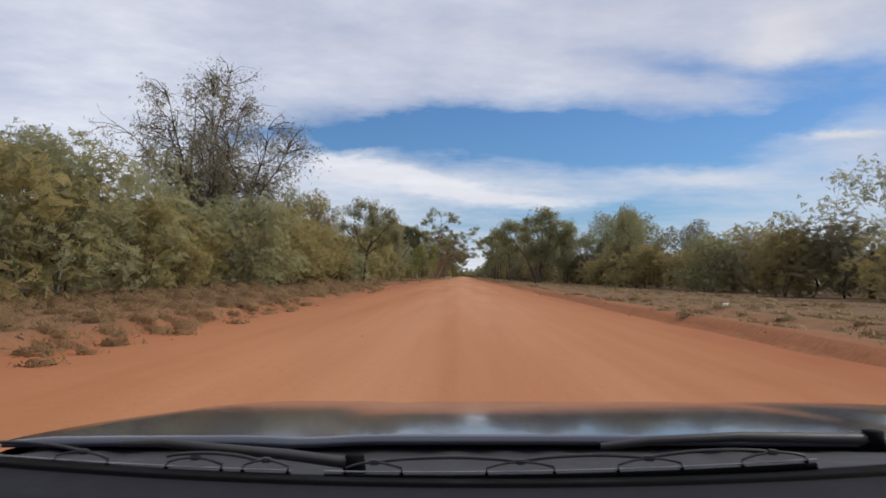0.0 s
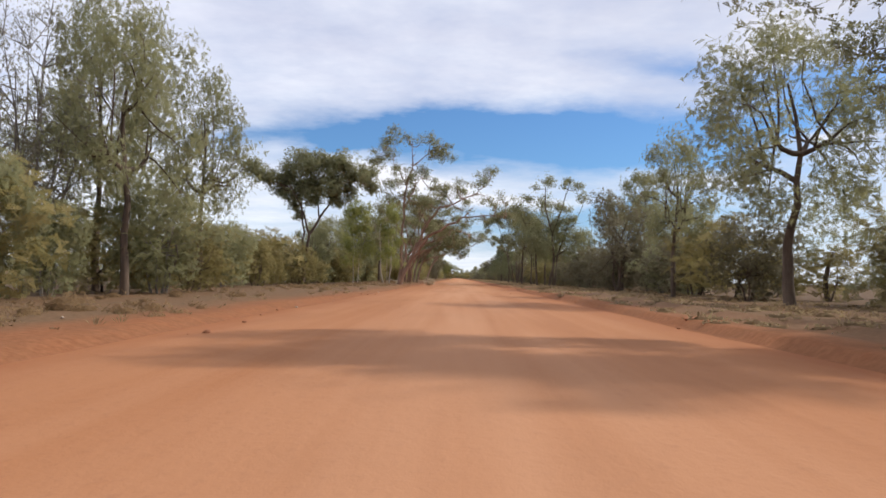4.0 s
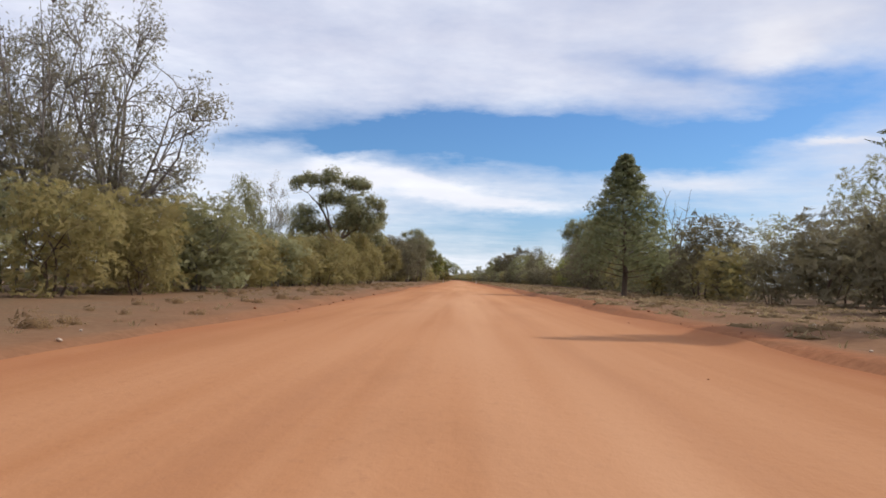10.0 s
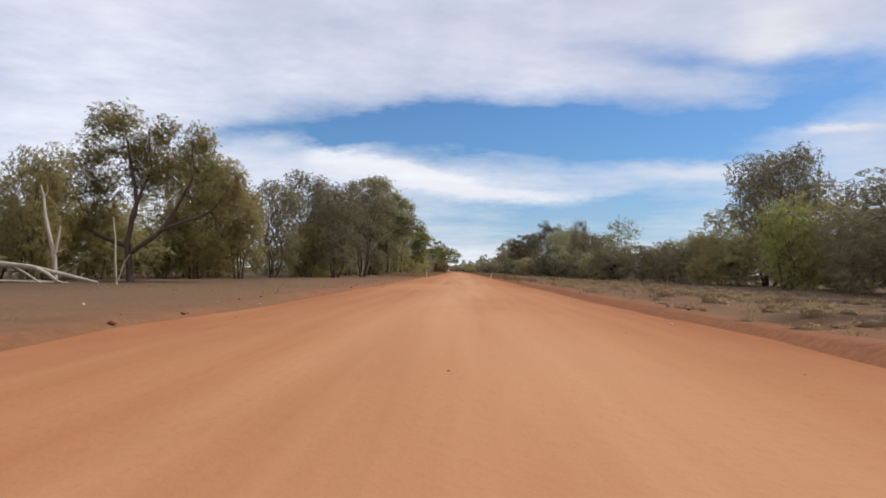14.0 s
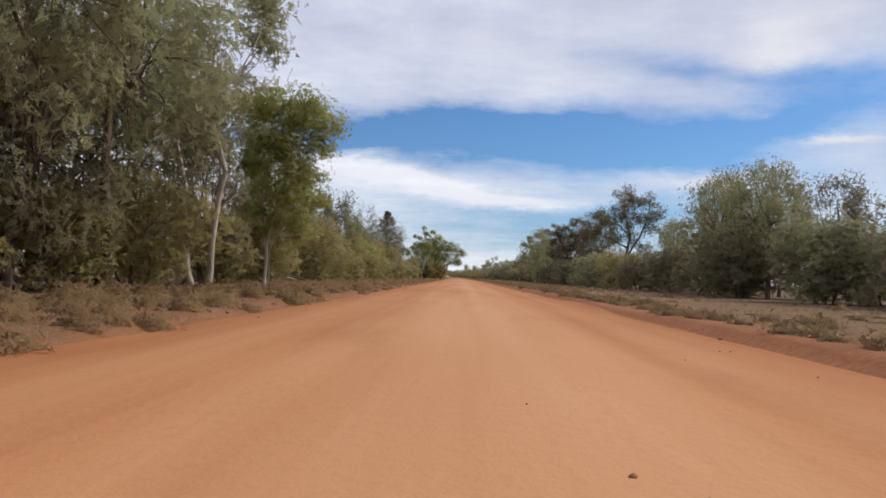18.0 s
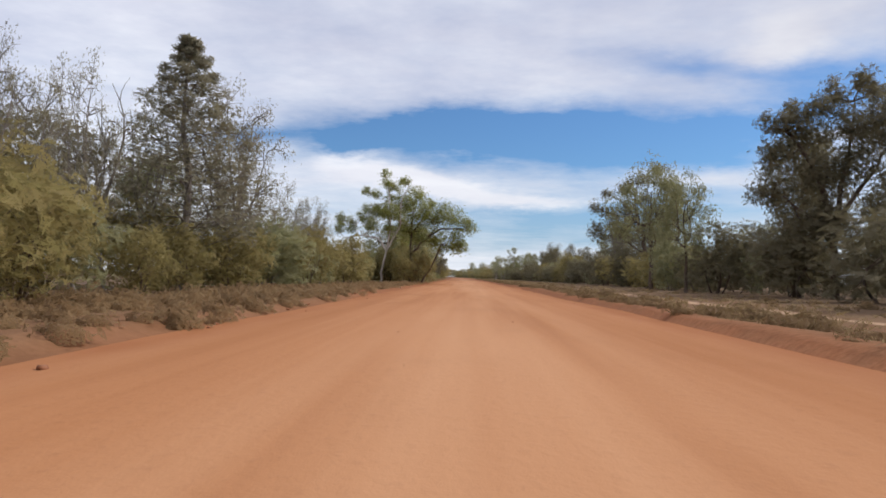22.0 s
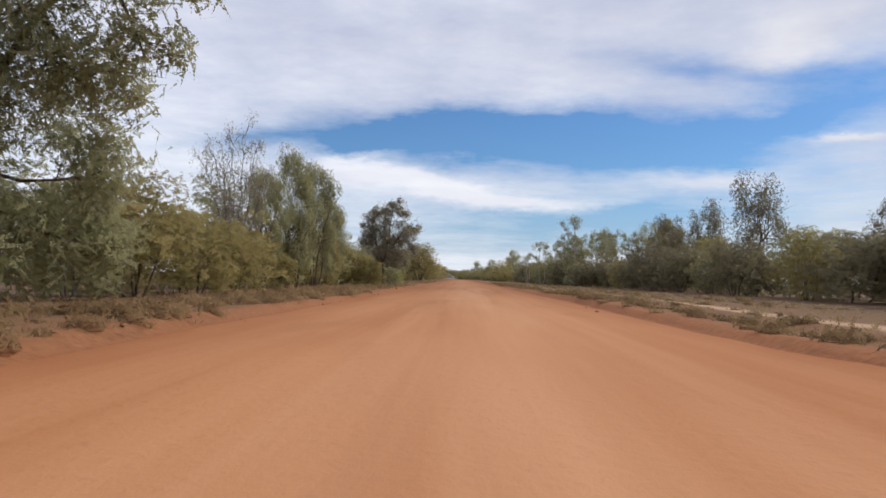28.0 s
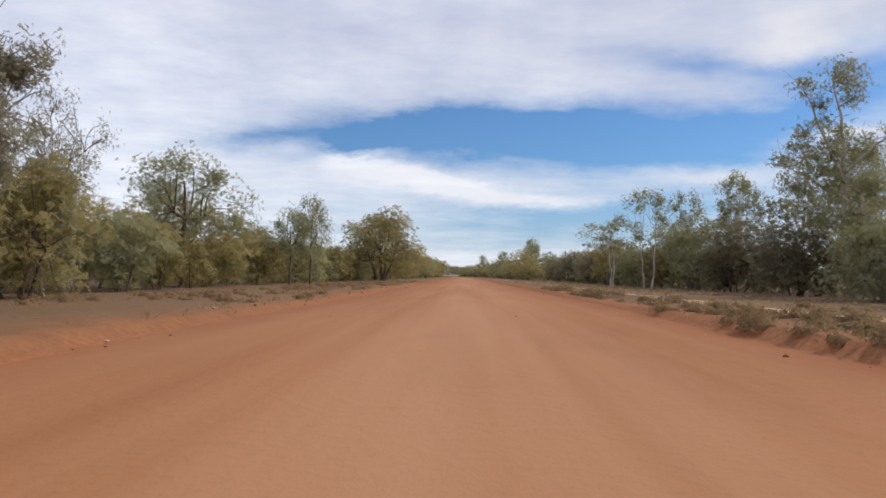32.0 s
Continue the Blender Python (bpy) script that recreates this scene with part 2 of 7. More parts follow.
def leaf_material(name, dark, light, through_col, gloss=0.5, holes=0.0, grain=27.0):
    """Foliage; holes: the share of each spray that is open between its single leaves."""
    m, t, b = material(name, gloss)
    geo = t.nodes.new("ShaderNodeNewGeometry").outputs["Random Per Island"]
    rnd = t.nodes.new("ShaderNodeObjectInfo").outputs["Random"]
    mass = noise_node(t, t.nodes.new("ShaderNodeTexCoord").outputs["Object"], 0.55, 2)
    f = math_node(t, "ADD", math_node(t, "MULTIPLY", geo, 0.13), math_node(t, "MULTIPLY", rnd, 0.45))
    f = math_node(t, "ADD", f, math_node(t, "MULTIPLY", math_node(t, "SUBTRACT", mass, 0.32), 0.9), True)
    col = mix_node(t, f, dark, light)
    t.links.new(col, b.inputs["Base Color"])
    b.inputs["Specular IOR Level"].default_value = 0.12
    tr = t.nodes.new("ShaderNodeBsdfTranslucent")
    tr.inputs[0].default_value = (*through_col, 1)
    mx = t.nodes.new("ShaderNodeMixShader")
    mx.inputs[0].default_value = 0.48
    t.links.new(b.outputs[0], mx.inputs[1])
    t.links.new(tr.outputs[0], mx.inputs[2])
    result = mx.outputs[0]
    if holes:
        co = t.nodes.new("ShaderNodeTexCoord").outputs["Object"]
        cells = t.nodes.new("ShaderNodeTexVoronoi")
        cells.inputs["Scale"].default_value = grain
        t.links.new(co, cells.inputs["Vector"])
        cut = math_node(t, "LESS_THAN", cells.outputs["Distance"], 0.78 - 0.5 * holes)
        clear = t.nodes.new("ShaderNodeBsdfTransparent")
        mh = t.nodes.new("ShaderNodeMixShader")
        t.links.new(cut, mh.inputs[0])
        t.links.new(clear.outputs[0], mh.inputs[1])
        t.links.new(result, mh.inputs[2])
        result = mh.outputs[0]
    t.links.new(result, t.nodes["Material Output"].inputs[0])
    return m


def bark_material(name, dark, light, stretch=0.25):
    m, t, b = material(name, 0.9)
    co = t.nodes.new("ShaderNodeTexCoord").outputs["Object"]
    mp = t.nodes.new("ShaderNodeMapping")
    mp.inputs["Scale"].default_value = (1, 1, stretch)
    t.links.new(co, mp.inputs["Vector"])
    n1 = noise_node(t, mp.outputs[0], 5, 5, 0.65)
    n2 = noise_node(t, mp.outputs[0], 0.9, 2)
    f = math_node(t, "ADD", math_node(t, "MULTIPLY", n1, 0.6), math_node(t, "MULTIPLY", n2, 0.5))
    t.links.new(ramp_node(t, f, [(0.35, dark), (0.7, light)]), b.inputs["Base Color"])
    bump(t, b, n1, 0.6, 0.03)
    return m


ROAD, GROUND = road_material(), ground_material()
LEAF_GUM = leaf_material("grey_green_gum_leaf", (0.172, 0.168, 0.090), (0.385, 0.372, 0.200), (0.345, 0.335, 0.17), 0.6, 0.45)
LEAF_GREEN = leaf_material("fresh_green_leaf", (0.178, 0.186, 0.062), (0.395, 0.395, 0.145), (0.37, 0.375, 0.11), 0.6, 0.45)
LEAF_MULGA = leaf_material("olive_mulga_leaf", (0.182, 0.148, 0.062), (0.405, 0.325, 0.136), (0.335, 0.285, 0.115), 0.65, 0.45)
# dark foliage; also carries the backlit shade of right-hand plants in its colour
LEAF_DARK_SHADED = leaf_material("dark_and_shaded_leaf", (0.118, 0.103, 0.064), (0.265, 0.230, 0.145), (0.23, 0.20, 0.115), 0.6, 0.45)
LEAF_GREY = leaf_material("grey_dry_leaf", (0.178, 0.162, 0.118), (0.380, 0.345, 0.255), (0.31, 0.28, 0.18), 0.7, 0.45)
LEAF_PINE = leaf_material("cypress_leaf", (0.145, 0.150, 0.080), (0.325, 0.335, 0.180), (0.27, 0.28, 0.13), 0.6, 0.4)
STRAW = leaf_material("dry_straw", (0.220, 0.148, 0.080), (0.420, 0.306, 0.178), (0.42, 0.32, 0.18), 0.8)
SALTBUSH = leaf_material("dull_grass", (0.190, 0.118, 0.060), (0.400, 0.262, 0.135), (0.36, 0.25, 0.14), 0.8, 0.42, 34.0)
VERGE_SCRUB = leaf_material("olive_verge_leaf", (0.165, 0.105, 0.055), (0.350, 0.232, 0.124), (0.27, 0.19, 0.095), 0.8, 0.42, 34.0)
BARK_BROWN = bark_material("brown_bark", (0.045, 0.030, 0.022), (0.170, 0.120, 0.085))
BARK_RED = bark_material("red_brown_bark", (0.120, 0.066, 0.042), (0.380, 0.230, 0.155))
BARK_TAN = bark_material("tan_gum_bark", (0.150, 0.090, 0.060), (0.420, 0.300, 0.215))
BARK_PALE = bark_material("pale_gum_bark", (0.260, 0.215, 0.170), (0.600, 0.530, 0.450))
BARK_GREY = bark_material("grey_twig_bark", (0.100, 0.085, 0.075), (0.280, 0.245, 0.215))
DEAD_WOOD = bark_material("bleached_dead_wood", (0.300, 0.245, 0.190), (0.620, 0.550, 0.460))


# ---- lie of the land ----
ROAD_BEND = ((-400, -0.1), (0, 0.0), (200, -0.1), (330, 0.7), (590, 1.2), (740, 0.3), (1000, -2.5), (1120, -5.0), (1250, -16.0), (1400, -45.0))


def road_x(y):
    ys, xs = zip(*ROAD_BEND)
    return float(np.interp(y, ys, xs))


def rise(lat, y):
    """Height of the ground at a sideways distance from the road's middle."""
    a = abs(lat)
    n = noise.noise(Vector((lat * 0.35, y * 0.22, 3.1)))
    z = 0.05 * max(0.0, 1 - (a / 5.0) ** 2)
    if a > 4.4:
        long_wave = noise.noise(Vector((y * 0.05, 4.0 if lat > 0 else 9.0, 9.0)))
        crumb = noise.noise(Vector((y * 0.8, 3.0 if lat > 0 else 6.0, 2.0)))
        edge = 4.75 + 0.4 * long_wave + 0.14 * crumb
        top = (0.20 if lat > 0 else 0.16) + 0.08 * long_wave + 0.03 * crumb
        s = min(1.0, max(0.0, (a - edge) / (0.35 if lat > 0 else 0.5)))
        z = top * s * s * (3 - 2 * s)
        if lat > 0:
            z += 0.07 * math.exp(-((a - 7.2 - 0.6 * long_wave) / 0.35) ** 2) - 0.05 * math.exp(-((a - 6.3 - 0.6 * long_wave) / 0.4) ** 2)
        if a > 7.5:
            z += (0.13 - top) * min(1.0, (a - 7.5) / 4.0) * 0.8
        z += 0.06 * n * min(1.0, (a - 4.4)) + 0.03 * noise.noise(Vector((lat * 1.6, y * 0.9, 7.7))) * min(1.0, a - 4.4)
    return z


def mesh_from(name, verts, faces, mats, slots=None, smooth=False, uv=None, normals=None):
    """A mesh from numpy arrays; faces are an (n, 4) or (n, 3) array."""
    me = bpy.data.meshes.new(name)
    verts, faces = np.asarray(verts, np.float32), np.asarray(faces, np.int32)
    k = faces.shape[1]
    me.vertices.add(len(verts))
    me.vertices.foreach_set("co", verts.ravel())
    me.loops.add(faces.size)
    me.loops.foreach_set("vertex_index", faces.ravel())
    me.polygons.add(len(faces))
    me.polygons.foreach_set("loop_start", np.arange(0, faces.size, k, dtype=np.int32))
    for m in mats:
        me.materials.append(m)
    if slots is not None:
        me.polygons.foreach_set("material_index", np.asarray(slots, np.int32))
    if smooth:
        me.polygons.foreach_set("use_smooth", np.ones(len(faces), bool))
    if uv is not None:
        layer = me.uv_layers.new(name="UVMap")
        layer.data.foreach_set("uv", np.asarray(uv, np.float32)[faces.ravel()].ravel())
    me.update(calc_edges=True)
    if normals is not None:
        me.polygons.foreach_set("use_smooth", np.ones(len(faces), bool))
        me.normals_split_custom_set_from_vertices(np.asarray(normals, np.float32))
    return me


def strip(name, lats, ys, height, mat, wander=None):
    verts, uv = [], []
    for y in ys:
        cx = road_x(y)
        for lat in lats:
            l2 = wander(lat, y) if wander else lat
            verts.append((cx + l2, y, height(l2, y)))
            uv.append((l2, y))
    w = len(lats)
    faces = [(j * w + i, j * w + i + 1, (j + 1) * w + i + 1, (j + 1) * w + i) for j in range(len(ys) - 1) for i in range(w - 1)]
    return new(name, mesh_from(name, verts, faces, [mat], smooth=True, uv=uv))


side = [4.4, 4.6, 4.8, 5.0, 5.2, 5.4, 5.6, 5.8, 6.05, 6.3, 6.6, 6.9, 7.2, 7.5, 7.9, 8.4, 9.1, 10, 11, 12.5, 14, 16, 18, 21, 25, 30, 40, 60, 120, 400, 1500, 4000]
ys = [-3000, -1000, -300, -100] + list(np.arange(-40, 860, 1.0)) + list(np.arange(860, 1420, 10.0)) + [1600, 2200, 4500]
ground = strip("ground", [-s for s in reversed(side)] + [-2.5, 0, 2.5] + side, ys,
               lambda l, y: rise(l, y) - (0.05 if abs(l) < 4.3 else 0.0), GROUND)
tagged(ground, "flat red soil with dry grass and leaf litter", "ground", kind="structure")


def road_wander(lat, y):
    half = 4.75 + 0.35 * noise.noise(Vector((y * 0.06, 5.0 if lat > 0 else 1.0, 0))) + 0.12 * noise.noise(Vector((y * 0.5, 2.0 if lat > 0 else 7.0, 0)))
    return lat * half


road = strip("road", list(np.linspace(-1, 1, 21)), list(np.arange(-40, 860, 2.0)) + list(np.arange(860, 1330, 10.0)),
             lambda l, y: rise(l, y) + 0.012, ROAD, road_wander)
tagged(road, "wide graded red dirt road with faint wheel tracks", "road", kind="structure")


# ---- trees and shrubs ----
def tube(path, r0, r1, sides=6):
    path = np.asarray(path, float)
    n = len(path)
    tang = np.gradient(path, axis=0)
    tang /= np.linalg.norm(tang, axis=1)[:, None] + 1e-9
    e1 = np.zeros_like(tang)
    side_way = np.eye(3)[np.argmin(np.abs(tang[0]))]
    for i in range(n):
        side_way = side_way - tang[i] * (side_way @ tang[i])
        side_way = side_way / (np.linalg.norm(side_way) + 1e-9)
        e1[i] = side_way
    e2 = np.cross(tang, e1)
    ang = np.arange(sides) * 2 * math.pi / sides
    rad = np.linspace(1, 0, n) ** 0.8 * (r0 - r1) + r1
    v = path[:, None, :] + rad[:, None, None] * (np.cos(ang)[None, :, None] * e1[:, None, :] + np.sin(ang)[None, :, None] * e2[:, None, :])
    i = np.arange(n - 1)[:, None] * sides
    j = np.arange(sides)[None, :]
    k = (j + 1) % sides
    f = np.stack([i + j, i + k, i + sides + k, i + sides + j], -1).reshape(-1, 4)
    return v.reshape(-1, 3), f


def bend(rng, a, b, n, sag=0.12, lift=0.0):
    a, b = np.asarray(a, float), np.asarray(b, float)
    s = np.linspace(0, 1, n)[:, None]
    d = np.linalg.norm(b - a)
    side_way = rng.normal(0, 1, 3) * d * sag
    p = a + (b - a) * s + np.sin(s * math.pi) * side_way + np.sin(s * math.pi) * np.array([0, 0, lift * d])
    p[1:-1] += rng.normal(0, 0.011 * d, (max(0, n - 2), 3))
    return p


class Wood:
    def __init__(self):
        self.v, self.f, self.n = [], [], 0

    def add(self, path, r0, r1, sides=6):
        v, f = tube(path, r0, r1, sides)
        self.v.append(v)
        self.f.append(f + self.n)
        self.n += len(v)

    def arrays(self):
        return np.concatenate(self.v), np.concatenate(self.f)


def leaves(rng, spots, length, width, droop):
    """Small three-cornered leaf sprays that face outwards from their clump: droop 1 hangs down, -1 stands up."""
    centres, facing = np.concatenate([p for p, _ in spots]), np.concatenate([d for _, d in spots])
    n = len(centres)
    nrm = facing + np.array([0, 0, 0.25]) + rng.normal(0, 0.75, (n, 3))
    nrm /= np.linalg.norm(nrm, axis=1)[:, None] + 1e-9
    ax = rng.normal(0, 1, (n, 3))
    ax[:, 2] = ax[:, 2] * 0.7 - droop * 1.4
    ax -= nrm * (ax * nrm).sum(1, keepdims=True)
    ax /= np.linalg.norm(ax, axis=1)[:, None] + 1e-9
    sd = np.cross(ax, nrm)
    ln = length * rng.uniform(0.6, 1.4, (n, 1))
    wd = width * rng.uniform(0.6, 1.4, (n, 1))
    v = np.stack([centres + sd * wd * 0.5 - ax * ln * 0.4, centres + ax * ln * 0.6, centres - sd * wd * 0.5 - ax * ln * 0.35], 1)
    soft = facing * 0.75 + nrm * 0.25 + np.array([0, 0, 0.38])
    soft /= np.linalg.norm(soft, axis=1)[:, None] + 1e-9
    return v.reshape(-1, 3), np.arange(n * 3).reshape(-1, 3), np.repeat(soft, 3, axis=0)


def clump_points(rng, centre, radius, n, flat=0.7, shell=0.45):
    d = rng.normal(0, 1, (n, 3))
    d /= np.linalg.norm(d, axis=1)[:, None]
    d[:, 2] = np.abs(d[:, 2]) * np.where(rng.random(n) < 0.62, 1, -0.8)
    r = rng.random((n, 1)) ** shell
    return np.asarray(centre) + d * r * radius * np.array([1, 1, flat]), d


def billow(rng, centre, radius, n, lumps=7, flat=0.8):
    """A rounded mass of foliage: overlapping lumps, fuller above than below."""
    out = []
    for k in range(lumps):
        d = rng.normal(0, 1, 3)
        d /= np.linalg.norm(d)
        d[2] = d[2] * 0.8 + 0.1
        sub = np.asarray(centre) + d * radius * 0.6 * np.array([1, 1, flat])
        out.append(clump_points(rng, sub, radius * rng.uniform(0.45, 0.72), max(6, n * 6 // (7 * lumps)), 1.0, 0.42))
    out.append(clump_points(rng, centre, radius * 1.25, n // 7, flat, 0.6))
    return out


def gum_shape(seed, h=10.0, w=8.0, fork=0.3, stems=1, clumps=19, n=4900, lean=(0, 0), reach=(0, 0), r=0.2, low=0.29, leaf=(0.345, 0.21), cr=0.20, twigs=1, droop=0.5, bare=0.0):
    """Open-crowned tree: stem or stems, limbs, and separate clumps of hanging leaves."""
    rng = np.random.default_rng(seed)
    wood, pts = Wood(), []
    top = np.array([lean[0], lean[1], h])
    cs = []
    for i in range(clumps):
        a = (i + rng.uniform(-0.3, 0.3)) * 2.39996
        u = (i + rng.uniform(0.2, 0.8)) / clumps
        z = h * (low + 0.06 + (0.86 - low) * u)
        f = rng.uniform(0.45, 1.0) * math.sqrt(max(0.05, 1 - ((u - 0.42) / 0.62) ** 2))
        s = z / h
        cs.append(np.array([math.cos(a) * f * w * 0.42 + lean[0] * s + reach[0] * f * max(0, math.cos(a)), math.sin(a) * f * w * 0.42 + lean[1] * s + reach[1] * f, z]))
    cs = np.array(cs)
    bases = []
    spread = 0.2 if stems > 3 else 0.1
    for k in range(stems):
        a = k * 2 * math.pi / stems + rng.uniform(0, 1)
        foot = np.array([math.cos(a), math.sin(a), 0]) * (0.0 if stems == 1 else 0.25 + 0.1 * stems / 3)
        fk = np.array([lean[0] * fork + math.cos(a) * (stems > 1) * w * spread, lean[1] * fork + math.sin(a) * (stems > 1) * w * spread, h * fork * rng.uniform(0.9, 1.1)])
        rr = r / stems ** 0.5
        trunk = bend(rng, foot - np.array([0, 0, 0.15]), fk, 6, 0.05 if stems == 1 else 0.025)
        wood.add(trunk, rr * 1.15, rr * 0.75, 9)
        bases.append((fk, rr * 0.75))
    leaders = []
    for fk, rr in bases:
        tip = fk + (cs.mean(0) - fk) * np.array([0.5, 0.5, 0]) + np.array([0, 0, h * 0.78 - fk[2]])
        lead = bend(rng, fk, tip, 6, 0.06)
        wood.add(lead, rr, rr * 0.25, 7)
        leaders.append((lead, rr))
    limbs = max(3, clumps // 4)
    order = np.argsort(np.arctan2(cs[:, 1] - lean[1] * 0.7, cs[:, 0] - lean[0] * 0.7) + 0.0)
    for k, grp in enumerate(np.array_split(order, limbs)):
        mid = cs[grp].mean(0)
        lead, rr = min(leaders, key=lambda b: (b[0][0][0] - mid[0]) ** 2 + (b[0][0][1] - mid[1]) ** 2)
        fk = lead[int(np.clip(np.searchsorted(lead[:, 2], mid[2] - 0.18 * h), 0, 3))]
        joint = fk + (mid - fk) * 0.62 + np.array([0, 0, -0.03 * h])
        path = bend(rng, fk, joint, 6, 0.07, -0.04)
        wood.add(path, rr * 0.72, rr * 0.38, 7)
        for c in grp:
            start = path[int(rng.integers(3, 6))]
            sub = bend(rng, start, cs[c], 5, 0.09, 0.05)
            wood.add(sub, rr * 0.36, rr * 0.08, 5)
            for _ in range(twigs):
                tip = cs[c] + rng.normal(0, 1, 3) * w * cr * np.array([0.7, 0.7, 0.45])
                wood.add(bend(rng, sub[3], tip, 4, 0.1), rr * 0.12, rr * 0.03, 3)
    per = n // clumps
    for i, c in enumerate(cs):
        if rng.random() < bare:
            continue
        pts += billow(rng, c, w * cr * rng.uniform(0.7, 1.2), per, 6, 0.95)
    lv = leaves(rng, pts, leaf[0], leaf[1], droop)
    return wood.arrays(), lv


def bush_shape(seed, h=4.0, w=4.0, n=2050, lobes=22, low=0.08, leaf=(0.285, 0.20), droop=0.3, r=0.05, stems=4, cr=0.21, flat=0.85, shell=0.32):
    """Shrub or low crown of separate rounded sprays, leafy nearly to the ground, on several stems."""
    rng = np.random.default_rng(seed)
    wood, pts = Wood(), []
    cs = []
    for i in range(lobes):
        a = i * 2.39996 + rng.uniform(-0.4, 0.4)
        z = low + (0.88 - low) * ((i + 0.5) / lobes) ** 0.85
        f = math.sqrt(max(0.02, 1 - ((z - 0.4) / 0.56) ** 2)) if z > 0.4 else 0.72 + 0.28 * z / 0.4
        rad = w * 0.40 * f * rng.uniform(0.45, 1.1)
        cs.append((math.cos(a) * rad, math.sin(a) * rad, z * h * rng.uniform(0.9, 1.08)))
    cs = np.array(cs)
    for k in range(stems):
        a = k * 2 * math.pi / stems + rng.uniform(0, 1)
        foot = np.array([math.cos(a) * 0.05 * w, math.sin(a) * 0.05 * w, -0.1])
        joint = np.array([math.cos(a) * w * 0.14, math.sin(a) * w * 0.14, h * rng.uniform(0.25, 0.4)])
        wood.add(bend(rng, foot, joint, 5, 0.08), r, r * 0.6, 5)
        for c in cs[k::stems]:
            wood.add(bend(rng, joint, c, 3, 0.1), r * 0.5, r * 0.1, 3)
    sizes = w * cr * rng.uniform(0.6, 1.35, lobes)
    share = sizes ** 2 / (sizes ** 2).sum()
    for c, size, part_of in zip(cs, sizes, share):
        pts.append(clump_points(rng, c, size, max(8, int(n * part_of)), flat, shell))
    return wood.arrays(), leaves(rng, pts, leaf[0], leaf[1], droop)


def sparse_shape(seed, h=10.0, w=8.0, n=8000, limbs=11, leaf=(0.20, 0.12), fork=0.16, twigs=14, r=0.18, hang=0.0):
    """Thin-crowned tree: many fine grey twigs and few leaves."""
    rng = np.random.default_rng(seed)
    wood, pts = Wood(), []
    fk = np.array([rng.normal(0, 0.2), rng.normal(0, 0.2), h * fork])
    wood.add(bend(rng, (0, 0, -0.15), fk, 5, 0.04), r, r * 0.8, 8)
    for k in range(limbs):
        a = k * 2.39996 + rng.uniform(-0.3, 0.3)
        out = 0.46 * math.sqrt((k + 0.6) / limbs)
        tip = np.array([math.cos(a) * w * out, math.sin(a) * w * out, h * rng.uniform(0.88, 0.98) * (1 - 1.5 * out ** 2)])
        path = bend(rng, fk, tip, 8, 0.05, -0.08)
        wood.add(path, r * 0.55, r * 0.08, 5)
        for _ in range(twigs):
            s = path[int(rng.integers(2, 8))]
            way = rng.normal(0, 1, 3) * np.array([1, 1, 0.6]) + np.array([math.cos(a), math.sin(a), 0.8]) * 0.9
            end = s + way / np.linalg.norm(way) * w * rng.uniform(0.1, 0.24)
            tw = bend(rng, s, end, 4, 0.1, 0.06)
            wood.add(tw, r * 0.2, r * 0.07, 3)
            for _ in range(2):
                q = tw[2] + rng.normal(0, 1, 3) * w * 0.06 + np.array([0, 0, -0.02 * h])
                wood.add(np.array([tw[1], (tw[2] + q) / 2, q]), r * 0.10, r * 0.04, 3)
            q = rng.normal(0, 1, (max(2, n // (limbs * twigs)), 3))
            at = end + q * w * np.array([0.038, 0.038, 0.036])
            if hang:
                at = np.array(s) + (end - s) * rng.uniform(0.4, 1.1, (len(q), 1)) + q * w * 0.026 - np.abs(q[:, :1]) * np.array([0, 0, 0.05 * h * hang])
            pts.append((at, q * 0.4))
    return wood.arrays(), leaves(rng, pts, leaf[0], leaf[1], 0.8)


def cone_shape(seed, h=10.0, w=5.0, n=8200, low=0.13, leaf=(0.34, 0.2), thin=0.0):
    """Cypress pine: a straight stem with tiers of short rising boughs."""
    rng = np.random.default_rng(seed)
    wood, pts = Wood(), []
    wood.add(bend(rng, (0, 0, -0.15), (0, 0, h * 0.97), 7, 0.01), 0.16, 0.02, 8)
    tiers = 84
    for i in range(tiers):
        s = (i + rng.uniform(0, 1)) / tiers
        z = h * (low + (1 - low) * s)
        rad = w * 0.5 * (min(1.0, (1 - s) * 1.25) ** 0.85 + 0.04) * rng.uniform(0.75, 1.05)
        a = i * 2.39996
        if rng.random() < thin:
            continue
        end = np.array([math.cos(a) * rad, math.sin(a) * rad, z + rad * 0.25])
        path = bend(rng, (0, 0, z - 0.1), end, 4, 0.05, -0.05)
        wood.add(path, 0.035, 0.01, 4)
        for q, size in ((path[2], 0.55), (end, 0.36)):
            pts.append(clump_points(rng, q, max(0.25, rad * size), n // tiers // 2, 1.0))
    return wood.arrays(), leaves(rng, pts, leaf[0], leaf[1], -0.5)


